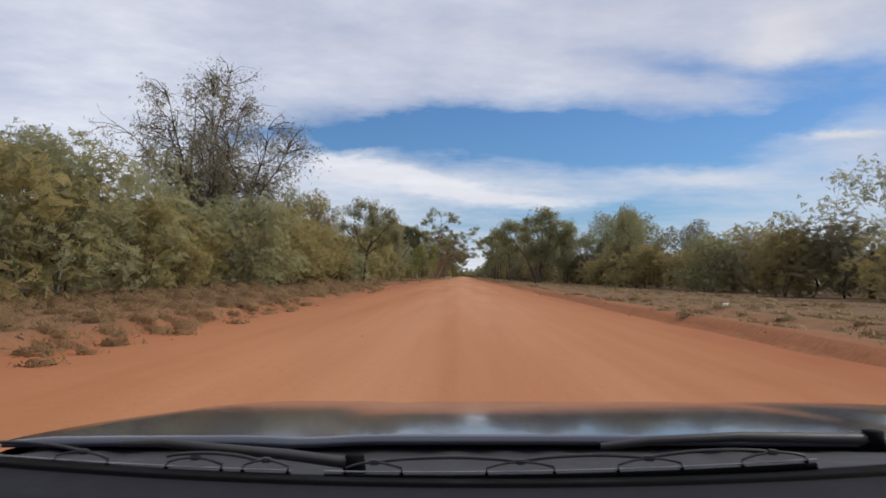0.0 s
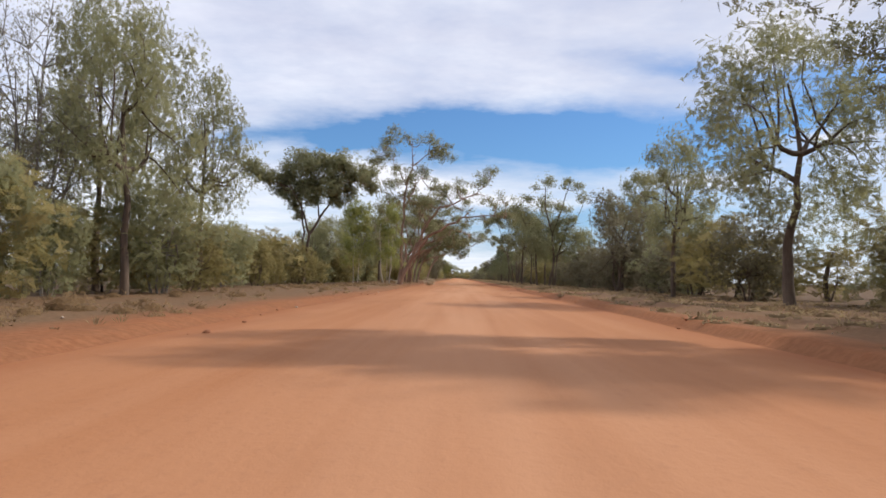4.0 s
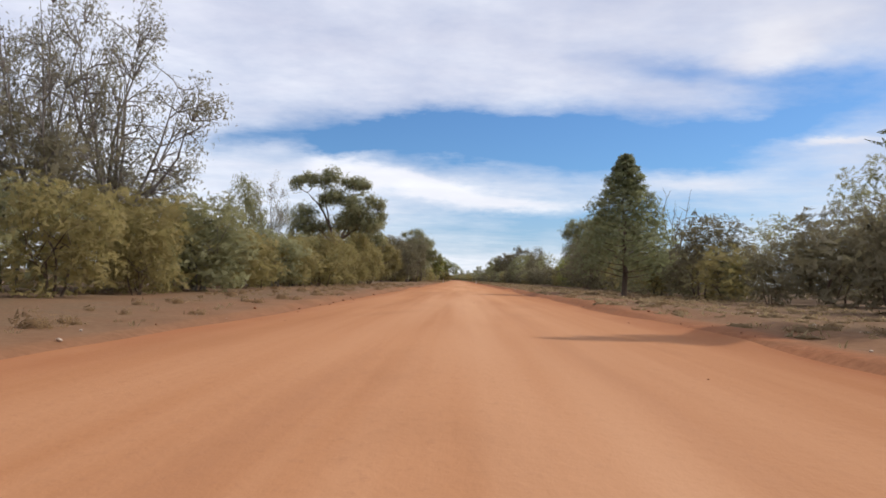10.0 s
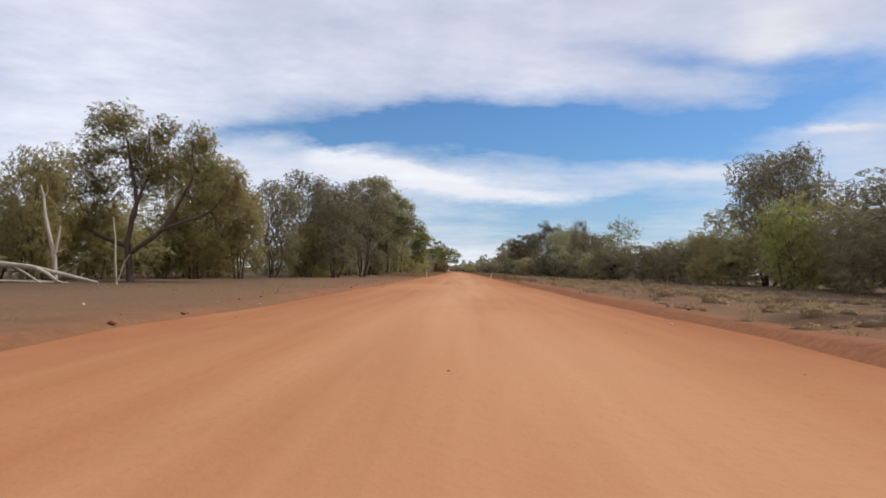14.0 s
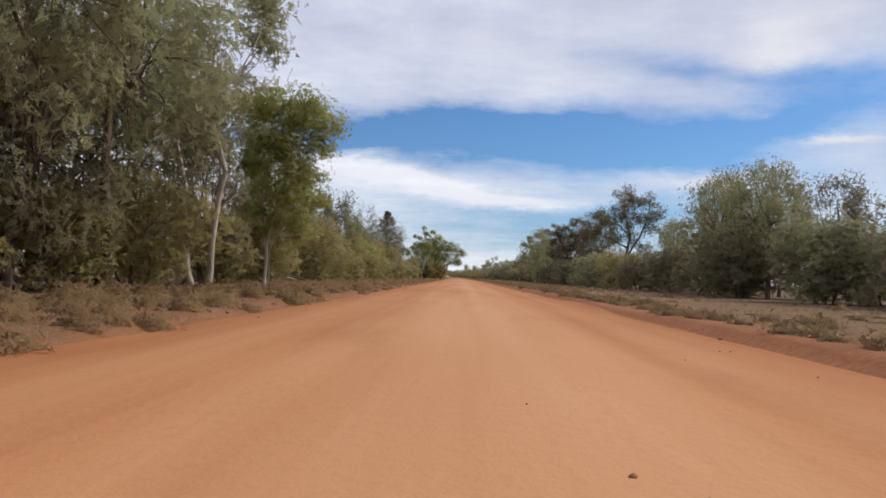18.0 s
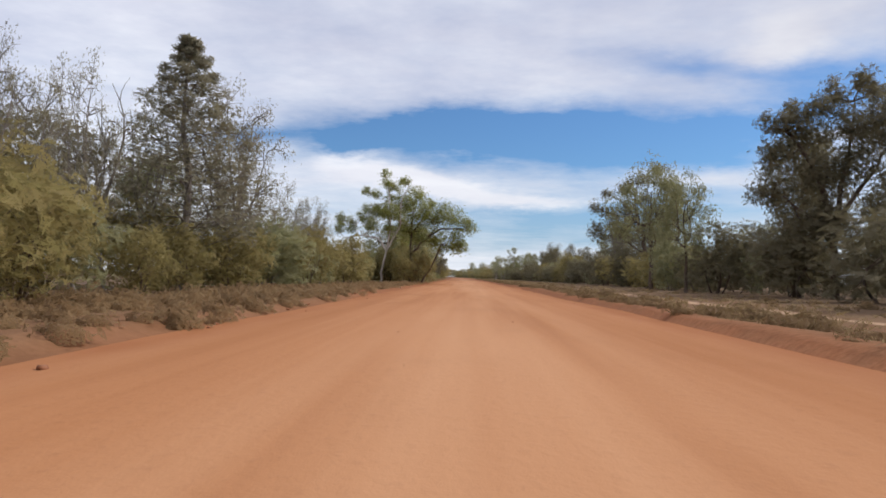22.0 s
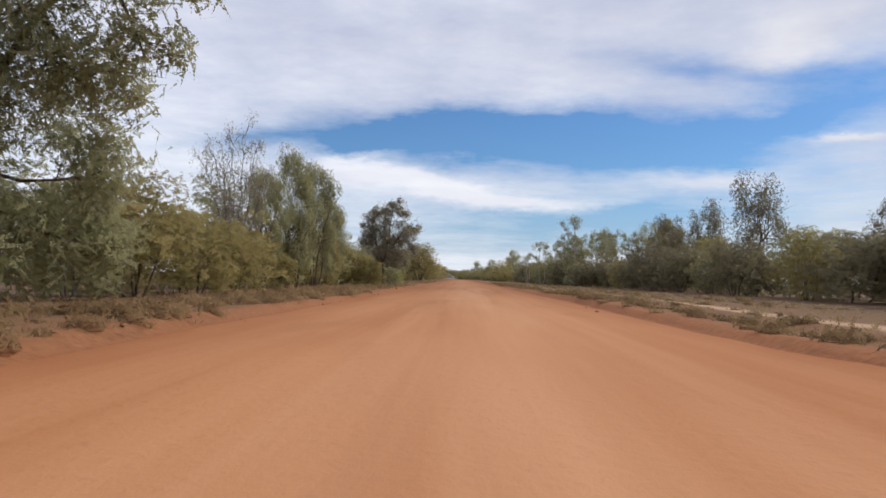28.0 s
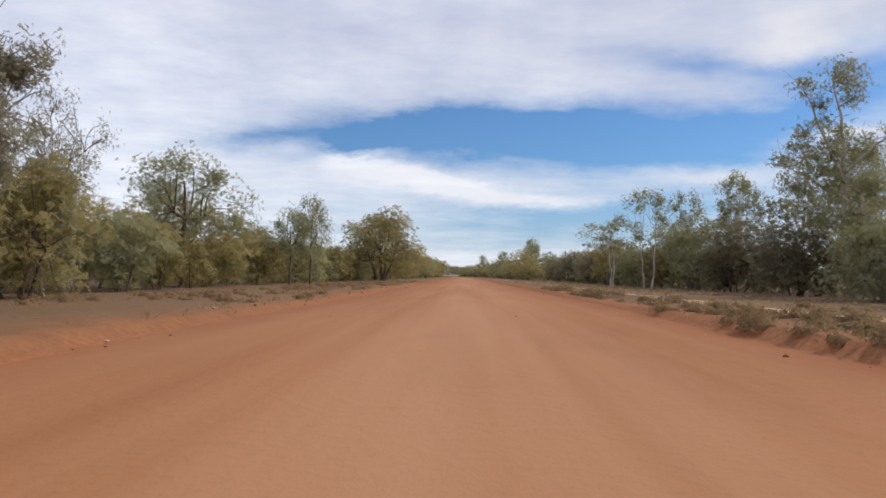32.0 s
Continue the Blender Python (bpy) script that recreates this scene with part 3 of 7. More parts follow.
def dead_shape(seed, h=8.0, w=4.0):
    rng = np.random.default_rng(seed)
    wood = Wood()
    fk = np.array([0.1 * h * rng.normal(), 0.1 * rng.normal(), h * 0.35])
    wood.add(bend(rng, (0, 0, -0.15), fk, 5, 0.05), 0.13, 0.1, 7)
    for k in range(6):
        a = k * 1.05 + rng.uniform(-0.3, 0.3)
        tip = fk + np.array([math.cos(a) * w * rng.uniform(0.2, 0.5), math.sin(a) * w * rng.uniform(0.2, 0.5), h * rng.uniform(0.3, 0.65)])
        path = bend(rng, fk, tip, 7, 0.1)
        wood.add(path, 0.08, 0.015, 5)
        for _ in range(5):
            s = path[int(rng.integers(2, 7))]
            e = s + rng.normal(0, 1, 3) * w * 0.1 + np.array([0, 0, 0.05 * h])
            wood.add(bend(rng, s, e, 4, 0.12), 0.03, 0.008, 3)
    return wood.arrays(), None


def limb_tree(seed, h=0, w=0, trunk=(), limbs=(), clumps=(), r=0.2, size=1.0, n=9000, leaf=(0.28, 0.15)):
    """A tree of given trunk line, main limbs (each with its thickness) and leaf clumps, with fine twigs along the limbs."""
    rng = np.random.default_rng(seed)
    wood, pts, ends = Wood(), [], []
    if trunk:
        wood.add(np.array([(x, 0, z) for x, z in trunk]), r * 1.1, r * 0.75, 10)
    for k, (rr, *line) in enumerate(limbs):
        way = rng.uniform(-0.25, 0.25)
        line = np.array([(x, (way + 0.12 * k - 0.24) * i, z) for i, (x, z) in enumerate(line)])
        fine = np.concatenate([np.linspace(p, q, 4)[:-1] for p, q in zip(line, line[1:])] + [line[-1:]])
        fine[1:-1] += rng.normal(0, 0.09, (len(fine) - 2, 3))
        wood.add(fine, rr, min(0.014, rr * 0.2), 8)
        ends += [p for p in fine[3:]]
        for _ in range(4):
            s = fine[int(rng.integers(4, len(fine) - 1))]
            e = s + rng.normal(0, 0.8, 3) + np.array([0.4, 0, 0.7])
            wood.add(bend(rng, s, e, 6, 0.12), rr * 0.32, 0.008, 5)
        for _ in range(10):
            s = fine[int(rng.integers(3, len(fine)))]
            e = s + rng.normal(0, 0.5, 3) + np.array([0.1, 0, 0.45])
            wood.add(bend(rng, s, e, 4, 0.12), 0.024, 0.006, 4)
    ends = np.array(ends)
    per = n // (len(clumps) * 8)
    clumps = [(x + dx, y, z + dz) for x, z in clumps for dx, y, dz in ((0, rng.uniform(-1.2, 1.2), 0), (rng.normal(0, 0.8), rng.uniform(-2.2, 2.2), rng.normal(0, 0.7)))]
    for c in clumps:
        c = np.array(c)
        near = ends[np.argmin(((ends - c) ** 2).sum(1))]
        sub = bend(rng, near, c, 5, 0.1)
        wood.add(sub, 0.05, 0.014, 5)
        for _ in range(4):
            q = c + rng.normal(0, 0.5, 3) * size * np.array([1, 1, 0.6])
            wood.add(bend(rng, sub[3], q, 4, 0.1), 0.016, 0.005, 3)
            pts.append(clump_points(rng, q, size * rng.uniform(0.55, 0.9), per, 0.8, 0.6))
    return wood.arrays(), leaves(rng, pts, leaf[0], leaf[1], 0.7)


def crown_tree(seed, h=0, w=0, limbs=(), billows=(), n=11000, leaf=(0.34, 0.21), full=1.0):
    """A tree of given limbs (each with its thickness) that carry separate billows of foliage (across, up, radius)."""
    rng = np.random.default_rng(seed)
    wood, pts, ends = Wood(), [], []
    deep = 0.16 * (max(b[0] for b in billows) - min(b[0] for b in billows))
    for k, (rr, *line) in enumerate(limbs):
        way = rng.uniform(-0.3, 0.3) * (0 if line[0][1] < 0 and k == 0 else 1)
        line = np.array([(x, way * i, z) for i, (x, z) in enumerate(line)])
        fine = np.concatenate([np.linspace(p, q, 4)[:-1] for p, q in zip(line, line[1:])] + [line[-1:]])
        fine[1:-1] += rng.normal(0, 0.05, (len(fine) - 2, 3))
        wood.add(fine, rr, min(0.02, rr * 0.25), 8)
        ends += [p for p in fine[3:]]
        for _ in range(5):
            s = fine[int(rng.integers(len(fine) // 2, len(fine)))]
            wood.add(bend(rng, s, s + rng.normal(0, 0.6, 3) + np.array([0, 0, 0.5]), 4, 0.12), rr * 0.2, 0.008, 4)
    ends = np.array(ends)
    area = sum(b[2] ** 2 for b in billows)
    for x, z, rad in billows:
        c = np.array([x, rng.uniform(-deep, deep), z])
        near = ends[np.argmin(((ends - c) ** 2).sum(1))]
        sub = bend(rng, near, c - np.array([0, 0, rad * 0.2]), 5, 0.08)
        wood.add(sub, 0.05, 0.016, 5)
        for _ in range(4):
            wood.add(bend(rng, sub[3], c + rng.normal(0, 0.55, 3) * rad * np.array([1, 1, 0.6]), 4, 0.1), 0.02, 0.006, 3)
        pts += billow(rng, c, rad * 1.38 * full, int(1.2 * n * rad * rad / area), 7, 0.95)
    return wood.arrays(), leaves(rng, pts, leaf[0], leaf[1], 0.45)


ROUND_GUM = dict(limbs=[(0.2, (0.2, -0.15), (0.2, 2.7), (0.3, 5.2), (0.6, 6.9), (0.1, 8.9)), (0.16, (-0.4, -0.15), (-1, 2.1), (-1.7, 3.5), (-2.5, 4.7), (-3.5, 5.9), (-4.5, 7.4)), (0.1, (-1, 2.1), (-1.8, 4), (-2.1, 6)), (0.13, (0.3, 2.7), (1.9, 4.7), (3.2, 6.7)), (0.12, (0.3, 4.4), (1.6, 6.1), (1.8, 8.9)), (0.1, (0.3, 2.4), (2.7, 3.5), (4.6, 5.6))],
    billows=[(-5.8, 7, 1.2), (-4.5, 7.9, 1.25), (-3.4, 8.3, 0.86), (-4.8, 6.2, 1.03), (-2.4, 6.4, 0.86), (-3.8, 5, 0.8), (-1.9, 8.4, 0.8), (-1.3, 9.2, 0.8), (0.1, 9.9, 1.31), (1.5, 9.7, 1.14), (2.1, 8.8, 0.71), (-0.5, 7.8, 0.8), (1.6, 7.2, 1.25), (2.9, 7.5, 1.14), (4.4, 7.7, 1.08), (0.2, 5.2, 1.43), (2.7, 5.5, 1.65), (4.6, 5.8, 1.43), (-0.9, 4, 1.28), (1.3, 3.5, 1.65), (3.5, 3.6, 1.65)])
FEATHERY_GUM = dict(limbs=[(0.14, (-0.1, -0.15), (0, 1.9), (0.2, 3), (-0.7, 4.3), (-1.3, 6.1), (-1.1, 7.8)), (0.12, (0.1, 2.9), (0.6, 4.3), (0.7, 6.6), (0.4, 8.1)), (0.1, (0.4, 3.7), (1.6, 5.2), (2.9, 6.6)), (0.08, (0.2, 3), (1.6, 4.1), (3.4, 5)), (0.07, (-0.7, 4.3), (-1.7, 5.2), (-2.6, 6))],
    billows=[(-1.8, 7.4, 0.82), (-0.9, 8.2, 0.82), (0.4, 8, 0.91), (-0.4, 7, 0.91), (-2.5, 5.8, 0.6), (-1.5, 5.8, 0.82), (0.7, 6.5, 0.95), (2, 7.4, 0.82), (3.1, 6.5, 0.73), (1.9, 5.9, 1.03), (3, 5.2, 0.86), (0.6, 5, 0.82), (3.4, 4.4, 0.6), (1.7, 4, 0.82), (-1.5, 4.1, 0.69), (2.3, 4.6, 0.73)])
DOMED_GUM = dict(limbs=[(0.24, (0, -0.15), (-0.2, 2.9), (-0.1, 4.2), (0.5, 5), (1.9, 5.9), (3.5, 6.5), (4.4, 8.1)), (0.16, (-0.1, 4.2), (-0.7, 6.1), (-1.8, 8.3), (-3.3, 9.9)), (0.12, (-0.6, 5.9), (-1, 7.6), (-1.4, 10.2)), (0.13, (0.5, 5), (1.4, 7.6), (1.6, 10.5)), (0.1, (-0.4, 4.5), (-2.2, 6.1), (-3.5, 6.4)), (0.09, (1.9, 5.9), (3, 7.9), (4.2, 8.9))],
    billows=[(-4.2, 10.7, 0.79), (-2.8, 11.1, 0.75), (-1.6, 11.1, 0.82), (-0.6, 11.5, 0.84), (0.8, 11, 0.84), (2.1, 10.6, 0.89), (2.8, 10.5, 0.65), (-0.6, 9.3, 1.05), (-1.6, 9, 0.84), (2.5, 8.1, 1.28), (4.2, 8.6, 0.89), (4.7, 7.1, 0.7), (2.1, 6.9, 1.28), (3.8, 6.2, 1.05), (1, 8.8, 0.79), (-3.2, 7.7, 0.98), (-2, 6.4, 0.98), (-3.4, 6.1, 0.89), (4.4, 5, 0.7), (0.2, 6.7, 0.84)])
SPREADING_GUM = dict(limbs=[(0.22, (0, -0.15), (-0.2, 3.3), (-1.4, 6), (-3.1, 8.1), (-4.1, 9.4)), (0.18, (0.3, 3.3), (0.6, 6.5), (0.9, 9.8)), (0.12, (-0.3, 3.6), (-1, 6.8), (-1.9, 9.4)), (0.12, (0.6, 4.3), (2.2, 6.9), (2.9, 9.2))],
    billows=[(-4.6, 8.9, 0.91), (-3.8, 9.9, 0.81), (-2.9, 9.9, 0.81), (-1.9, 9.6, 0.81), (-4.1, 8.2, 0.97), (-2.9, 8.4, 0.97), (-0.6, 9.4, 1.29), (0.9, 10, 1.23), (2.2, 9.5, 1.13), (3.3, 9, 1.16), (-1.3, 7.8, 1.46), (0.6, 7.8, 1.62), (2.5, 7.5, 1.62), (-2.2, 6.5, 1.13), (-0.3, 5.6, 1.88), (1.9, 5.3, 1.88), (-1.3, 3.6, 1.68), (1.3, 3, 1.81)])
TALL_PALE_GUM = dict(limbs=[(0.2, (0, -0.15), (0.4, 2.5), (0.8, 5.3), (0.9, 8.1), (1, 10.4), (1.4, 13.2)), (0.14, (0.4, 2.7), (1.2, 3.5), (2.6, 5.1), (3.9, 6.2), (6.4, 7.6)), (0.12, (-0.2, -0.15), (-0.5, 1.7), (-0.7, 3.6), (-1.7, 5.6)), (0.1, (0.9, 7.8), (2.9, 9.6), (5.1, 11)), (0.09, (3.9, 6.2), (6.9, 7.4), (9.2, 6.7)), (0.07, (-0.7, 3.6), (-1.3, 6.1), (-1.5, 8.9))],
    billows=[(-0.9, 12.9, 0.93), (0.5, 13.2, 0.82), (1.6, 13.9, 0.93), (3.1, 13.8, 1.04), (2.3, 12.4, 1.04), (3.7, 13, 0.82), (4.6, 11.5, 0.93), (6, 10.9, 0.87), (6.6, 10.4, 0.66), (0.3, 11.5, 0.93), (2.9, 10.7, 1.04), (-1.6, 9.7, 1.15), (-0.4, 8.6, 1.26), (1.3, 9.2, 1.15), (3.5, 9, 1.04), (5.2, 8.7, 1.15), (6.4, 7.6, 1.04), (7.6, 8.2, 0.98), (8.7, 7.2, 0.82), (9.3, 6.6, 0.66), (-1.8, 7.8, 1.04), (0.5, 7.2, 1.15), (2.8, 7.2, 1.04), (4.7, 6.7, 1.26), (7, 6.5, 1.04)])
PALE_SPREADING_GUM = dict(limbs=[(0.15, (0, -0.15), (0.1, 2), (0.6, 3.8), (-0.4, 5.3), (-2.8, 5.5), (-4.3, 5.2), (-5.5, 6.6)), (0.12, (0.6, 3.8), (1.4, 5.3), (2.3, 7.1), (2.2, 9.4), (3.1, 11.4)), (0.1, (0.7, 4.2), (1, 7), (1, 9.4), (0.4, 12.4)), (0.05, (1, 9.4), (-0.5, 9.9), (-1.9, 10.5)), (0.05, (2.3, 7.1), (0.4, 7.9), (-1.4, 8.4)), (0.04, (-2.8, 5.5), (-3.1, 6.7), (-3.6, 7.2))],
    billows=[(0.9, 6.1, 0.7), (-1.4, 6.6, 0.6), (-3.6, 6.3, 0.6), (-4.6, 6.1, 0.5), (-4.4, 7.3, 0.64), (-5.2, 6.7, 0.53), (-3.6, 7.1, 0.53), (-2.7, 7.6, 0.64), (-1.4, 8.2, 0.96), (-0.1, 8.5, 0.96), (-1.7, 10.6, 0.58), (-0.5, 10.3, 0.58), (0.3, 12.7, 0.58), (0.5, 11.5, 0.58), (1.3, 11.1, 0.76), (2.1, 11.8, 0.47), (3, 11.8, 0.53), (0.7, 10, 0.53), (2.2, 9.3, 0.99), (1, 8.2, 0.99)])
ARCHED_GUM = dict(limbs=[(0.18, (-0.2, -0.15), (-0.1, 3.6), (-0, 6.1), (0.1, 9.2)), (0.14, (-0.1, 3.6), (1.6, 5.2), (3.5, 6.5), (5.9, 6.5), (6.9, 6.2)), (0.12, (1.1, -0.15), (2.6, 2.4), (3.6, 4.6), (4.8, 5.4)), (0.1, (-0, 5.8), (1.3, 7.7), (2.5, 8.6)), (0.08, (1.6, 5.2), (3.5, 7.4), (4.8, 8.2)), (0.06, (3.6, 4.6), (5.7, 4.6))],
    billows=[(2.4, 4.7, 0.8), (4, 4.3, 0.9), (0.7, 5, 0.8), (5.4, 4.9, 0.8), (-0.9, 6.4, 0.8), (5.9, 4, 0.7), (0, 9.8, 1.34), (-0.6, 8.3, 1.47), (1.3, 8.3, 1.34), (2.5, 7.3, 1.34), (1, 6.4, 1.34), (3.4, 8.3, 1.22), (4.7, 8, 1.22), (5.9, 7.3, 1.04), (6.9, 6.4, 0.79), (4.8, 6.1, 1.16), (2.9, 5.5, 1.16), (5.7, 4.6, 0.67), (4.8, 4.2, 0.73), (2, 9.6, 0.61), (0.7, 10.6, 0.67), (-0.2, 5.8, 1.22)])
LIMBY_GUM = dict(limbs=[(0.26, (-0, -0.15), (-0.1, 4.3), (-0.4, 6.3), (-1.1, 8.3), (-1.3, 11), (-1.1, 12.9)), (0.15, (-0.3, 6.3), (0.7, 9.7), (1.7, 12.1), (2.6, 14.7)), (0.14, (-0.6, 6.7), (-2.6, 8.6), (-4.9, 9.3), (-6.1, 9.8)), (0.12, (-0.4, 4.3), (-2.9, 6), (-5.3, 6.6)), (0.1, (-1.1, 8.3), (-2.6, 10.4), (-4.3, 11.4)), (0.1, (0.4, 7.7), (2.4, 8.7), (4, 10.7))],
    billows=[(-5.9, 9.8, 0.88), (-4.4, 11.5, 0.82), (-2.6, 12.2, 0.95), (-1.3, 13, 0.88), (-0.3, 13, 0.82), (1.9, 14.7, 0.82), (2.4, 12.4, 0.95), (-4.4, 9.1, 0.95), (-2.6, 9.9, 0.95), (-0.6, 10.8, 1.02), (-1.9, 8.3, 1.29), (-3.6, 7.6, 1.43), (-5.3, 6.5, 1.43), (1, 9.3, 1.43), (2.4, 8.3, 1.29), (2, 6.3, 1.43), (4, 11, 1.22), (4, 8.3, 1.43), (-2.3, 6.3, 1.16)])
TOPKNOT_GUM = dict(limbs=[(0.17, (0.1, 1), (-0.1, 3.7), (-0.2, 6.5), (-0.1, 9), (-0.4, 10.9)), (0.1, (-0.2, 5.7), (-1.3, 8.1), (-2.1, 10.1)), (0.1, (-0.1, 4.8), (-1.5, 5.6), (-2.8, 6.5)), (0.09, (-0.2, 6.2), (1.1, 7.5), (1.5, 7.9))],
    billows=[(-2.3, 10.2, 0.67), (-1.6, 9.4, 0.5), (-0.6, 10.9, 0.84), (0.2, 11, 0.78), (-0, 9.8, 0.78), (-2.3, 8.1, 0.62), (-2.4, 7.1, 0.78), (-3.1, 6.7, 0.56), (-0.6, 8.3, 0.84), (0.2, 7.5, 1.07), (-0.9, 7, 0.84), (1.1, 7.5, 0.78), (-1.5, 5.6, 1.12), (0.4, 5.3, 1.35), (-2.8, 5.3, 0.84), (1.5, 5.6, 1.07), (-0.7, 3.7, 1.29), (1.2, 3.2, 1.4)])
DARK_CROWNED = dict(limbs=[(0.26, (-0.1, -0.15), (0.1, 4.2), (0.7, 8), (-0.3, 11.4), (-0.6, 14.6)), (0.17, (0.4, 4.9), (2.1, 7.6), (3.5, 11), (3.9, 13.7)), (0.12, (0.4, 6.1), (-2.3, 7.4), (-4.9, 8.6)), (0.1, (0.6, 8), (-1.8, 10.4), (-3.7, 11.1))],
    billows=[(-0.7, 14.1, 1.26), (0.3, 12.8, 1.26), (-0.9, 11.3, 1.65), (1.5, 12.8, 1.07), (3.4, 13.3, 1.16), (4.4, 11.5, 1.16), (2.9, 10.4, 1.36), (0.6, 9.9, 1.65), (-3.3, 10.8, 1.16), (-4.9, 10.8, 0.68), (-2.3, 9.3, 1.26), (-1.8, 7.4, 1.26), (1.6, 7.5, 1.26), (3.9, 9, 1.16), (2.6, 6, 0.97), (-4.2, 8.6, 0.78)])
BROAD_GUM = dict(limbs=[(0.24, (-0, -0.15), (-0.1, 3.6), (-0.8, 6.7), (-2.4, 9.2), (-3.5, 9.7)), (0.17, (-0.1, 3.9), (0.7, 7.4), (1.3, 11.2)), (0.14, (0.1, 4.2), (2.3, 7.4), (3.5, 9.6)), (0.12, (-0.2, 3.6), (-2.1, 5.1), (-3.3, 6.1))],
    billows=[(-3.6, 9.6, 0.64), (-2.4, 9.8, 0.77), (-1.8, 10.5, 0.64), (-0.8, 10.6, 0.77), (0.7, 11.8, 0.77), (1.4, 12.1, 0.64), (2.6, 12.1, 0.77), (-2.7, 7.9, 1.05), (-1.2, 8.9, 1.08), (0.7, 9.5, 1.21), (2.3, 9.9, 1.21), (-3.3, 6, 1.05), (-0.5, 6.7, 1.37), (1.6, 7, 1.5), (3.8, 8.9, 1.5), (-1.8, 4.4, 1.37), (0.7, 4.2, 1.5), (3.2, 4.8, 1.5)])
CLUSTERED_GUM = dict(limbs=[(0.16, (0.7, -0.15), (1.3, 3.5), (1, 6.9), (0, 10.7), (0.1, 14.1)), (0.14, (-0.9, -0.15), (-1.1, 4.7), (-2.6, 8.4), (-3.7, 10.5)), (0.12, (1.4, -0.15), (1.7, 3.9), (3, 7.7), (4.1, 8.4), (5.4, 12)), (0.1, (1, 6.9), (2.3, 10.3), (3.2, 14.1)), (0.1, (-1.7, -0.15), (-1.7, 3.9), (-2.9, 5.8)), (0.1, (1.5, 3.9), (3.7, 5.4), (4.8, 6.6))],
    billows=[(0.1, 13.9, 0.9), (-1.3, 13.3, 0.52), (3.2, 14.1, 0.67), (2.4, 13.3, 0.52), (4.1, 12.9, 0.75), (5.4, 11.9, 0.75), (0, 11.4, 1.05), (-2.6, 11.5, 0.75), (-3.7, 10.4, 0.9), (-2.9, 9.3, 1.27), (1.5, 10.6, 0.9), (2.5, 10, 0.75), (-1.1, 8.7, 1.12), (3.1, 8.7, 0.9), (2.6, 7.6, 1.27), (1.1, 8.3, 1.27), (4.5, 6.5, 1.61), (1.9, 6.1, 1.61), (-1.8, 6.4, 1.8), (-4.1, 5.7, 1.24), (-0.6, 5, 1.61), (3.4, 4.6, 1.42)])
FLAT_TOPPED_GUM = dict(limbs=[(0.26, (-0, -0.15), (0.1, 4.4), (-0.1, 7.3), (-1.3, 10.7), (-1.7, 15.8)), (0.16, (0.1, 5.8), (2.5, 8.3), (5.4, 9.5)), (0.15, (-0.1, 5.8), (-2.8, 7.3), (-5.8, 7.7)), (0.1, (-0.1, 7.3), (1.6, 10.2), (2.5, 11.4)), (0.1, (-1.3, 10.7), (-3.2, 11.1), (-5.8, 10.2))],
    billows=[(-4.1, 15.7, 0.97), (-2.4, 16.4, 1.17), (-1, 16.7, 1.07), (0.7, 16.4, 0.83), (-1.2, 14.3, 1.17), (0, 13.8, 0.83), (-4.5, 12.1, 0.58), (-2.7, 13.2, 0.68), (-6.1, 10.1, 1.17), (-7.1, 9.6, 0.68), (-4.1, 10.6, 1.17), (-1.3, 11.3, 1.65), (1.1, 11.3, 1.8), (3.5, 11.1, 1.65), (-2.7, 9.6, 1.36), (0.1, 9.1, 1.36), (5, 10.6, 1.65)])
DARK_FORKED_GUM = dict(limbs=[(0.13, (-0.2, -0.15), (-0.1, 2.6), (0.1, 4.8), (-0.1, 7.3), (-0, 9.8)), (0.17, (0.1, -0.15), (0.5, 3), (0.7, 4.6), (0.2, 6.4), (-0.9, 8.6)), (0.13, (0.7, 4.6), (1.5, 6), (2.5, 7.7), (3.1, 10)), (0.08, (1.5, 6), (1.2, 7.5), (1.3, 9.5)), (0.09, (2.5, 7.7), (4.3, 9.1), (5.6, 9.6))],
    billows=[(-3.4, 9.5, 0.92), (-2.2, 8.9, 0.92), (-1.8, 10, 0.96), (-0.7, 10.9, 1.05), (-0.9, 8.2, 0.87), (0.9, 10.7, 1.09), (0.2, 9.1, 1.09), (1.4, 8.9, 1.09), (0.9, 7.7, 0.79), (2.2, 10.2, 1.05), (2.7, 8.4, 0.96), (3.4, 9.5, 0.96), (3.2, 7.5, 0.7), (4, 10.7, 0.92), (4.9, 9.8, 0.96), (5.8, 9.1, 0.74), (5.6, 10.2, 0.74), (-1.3, 7.3, 0.52), (-0.6, 6.3, 0.48), (4.3, 8.2, 0.66), (-4.4, 10.2, 0.87)])
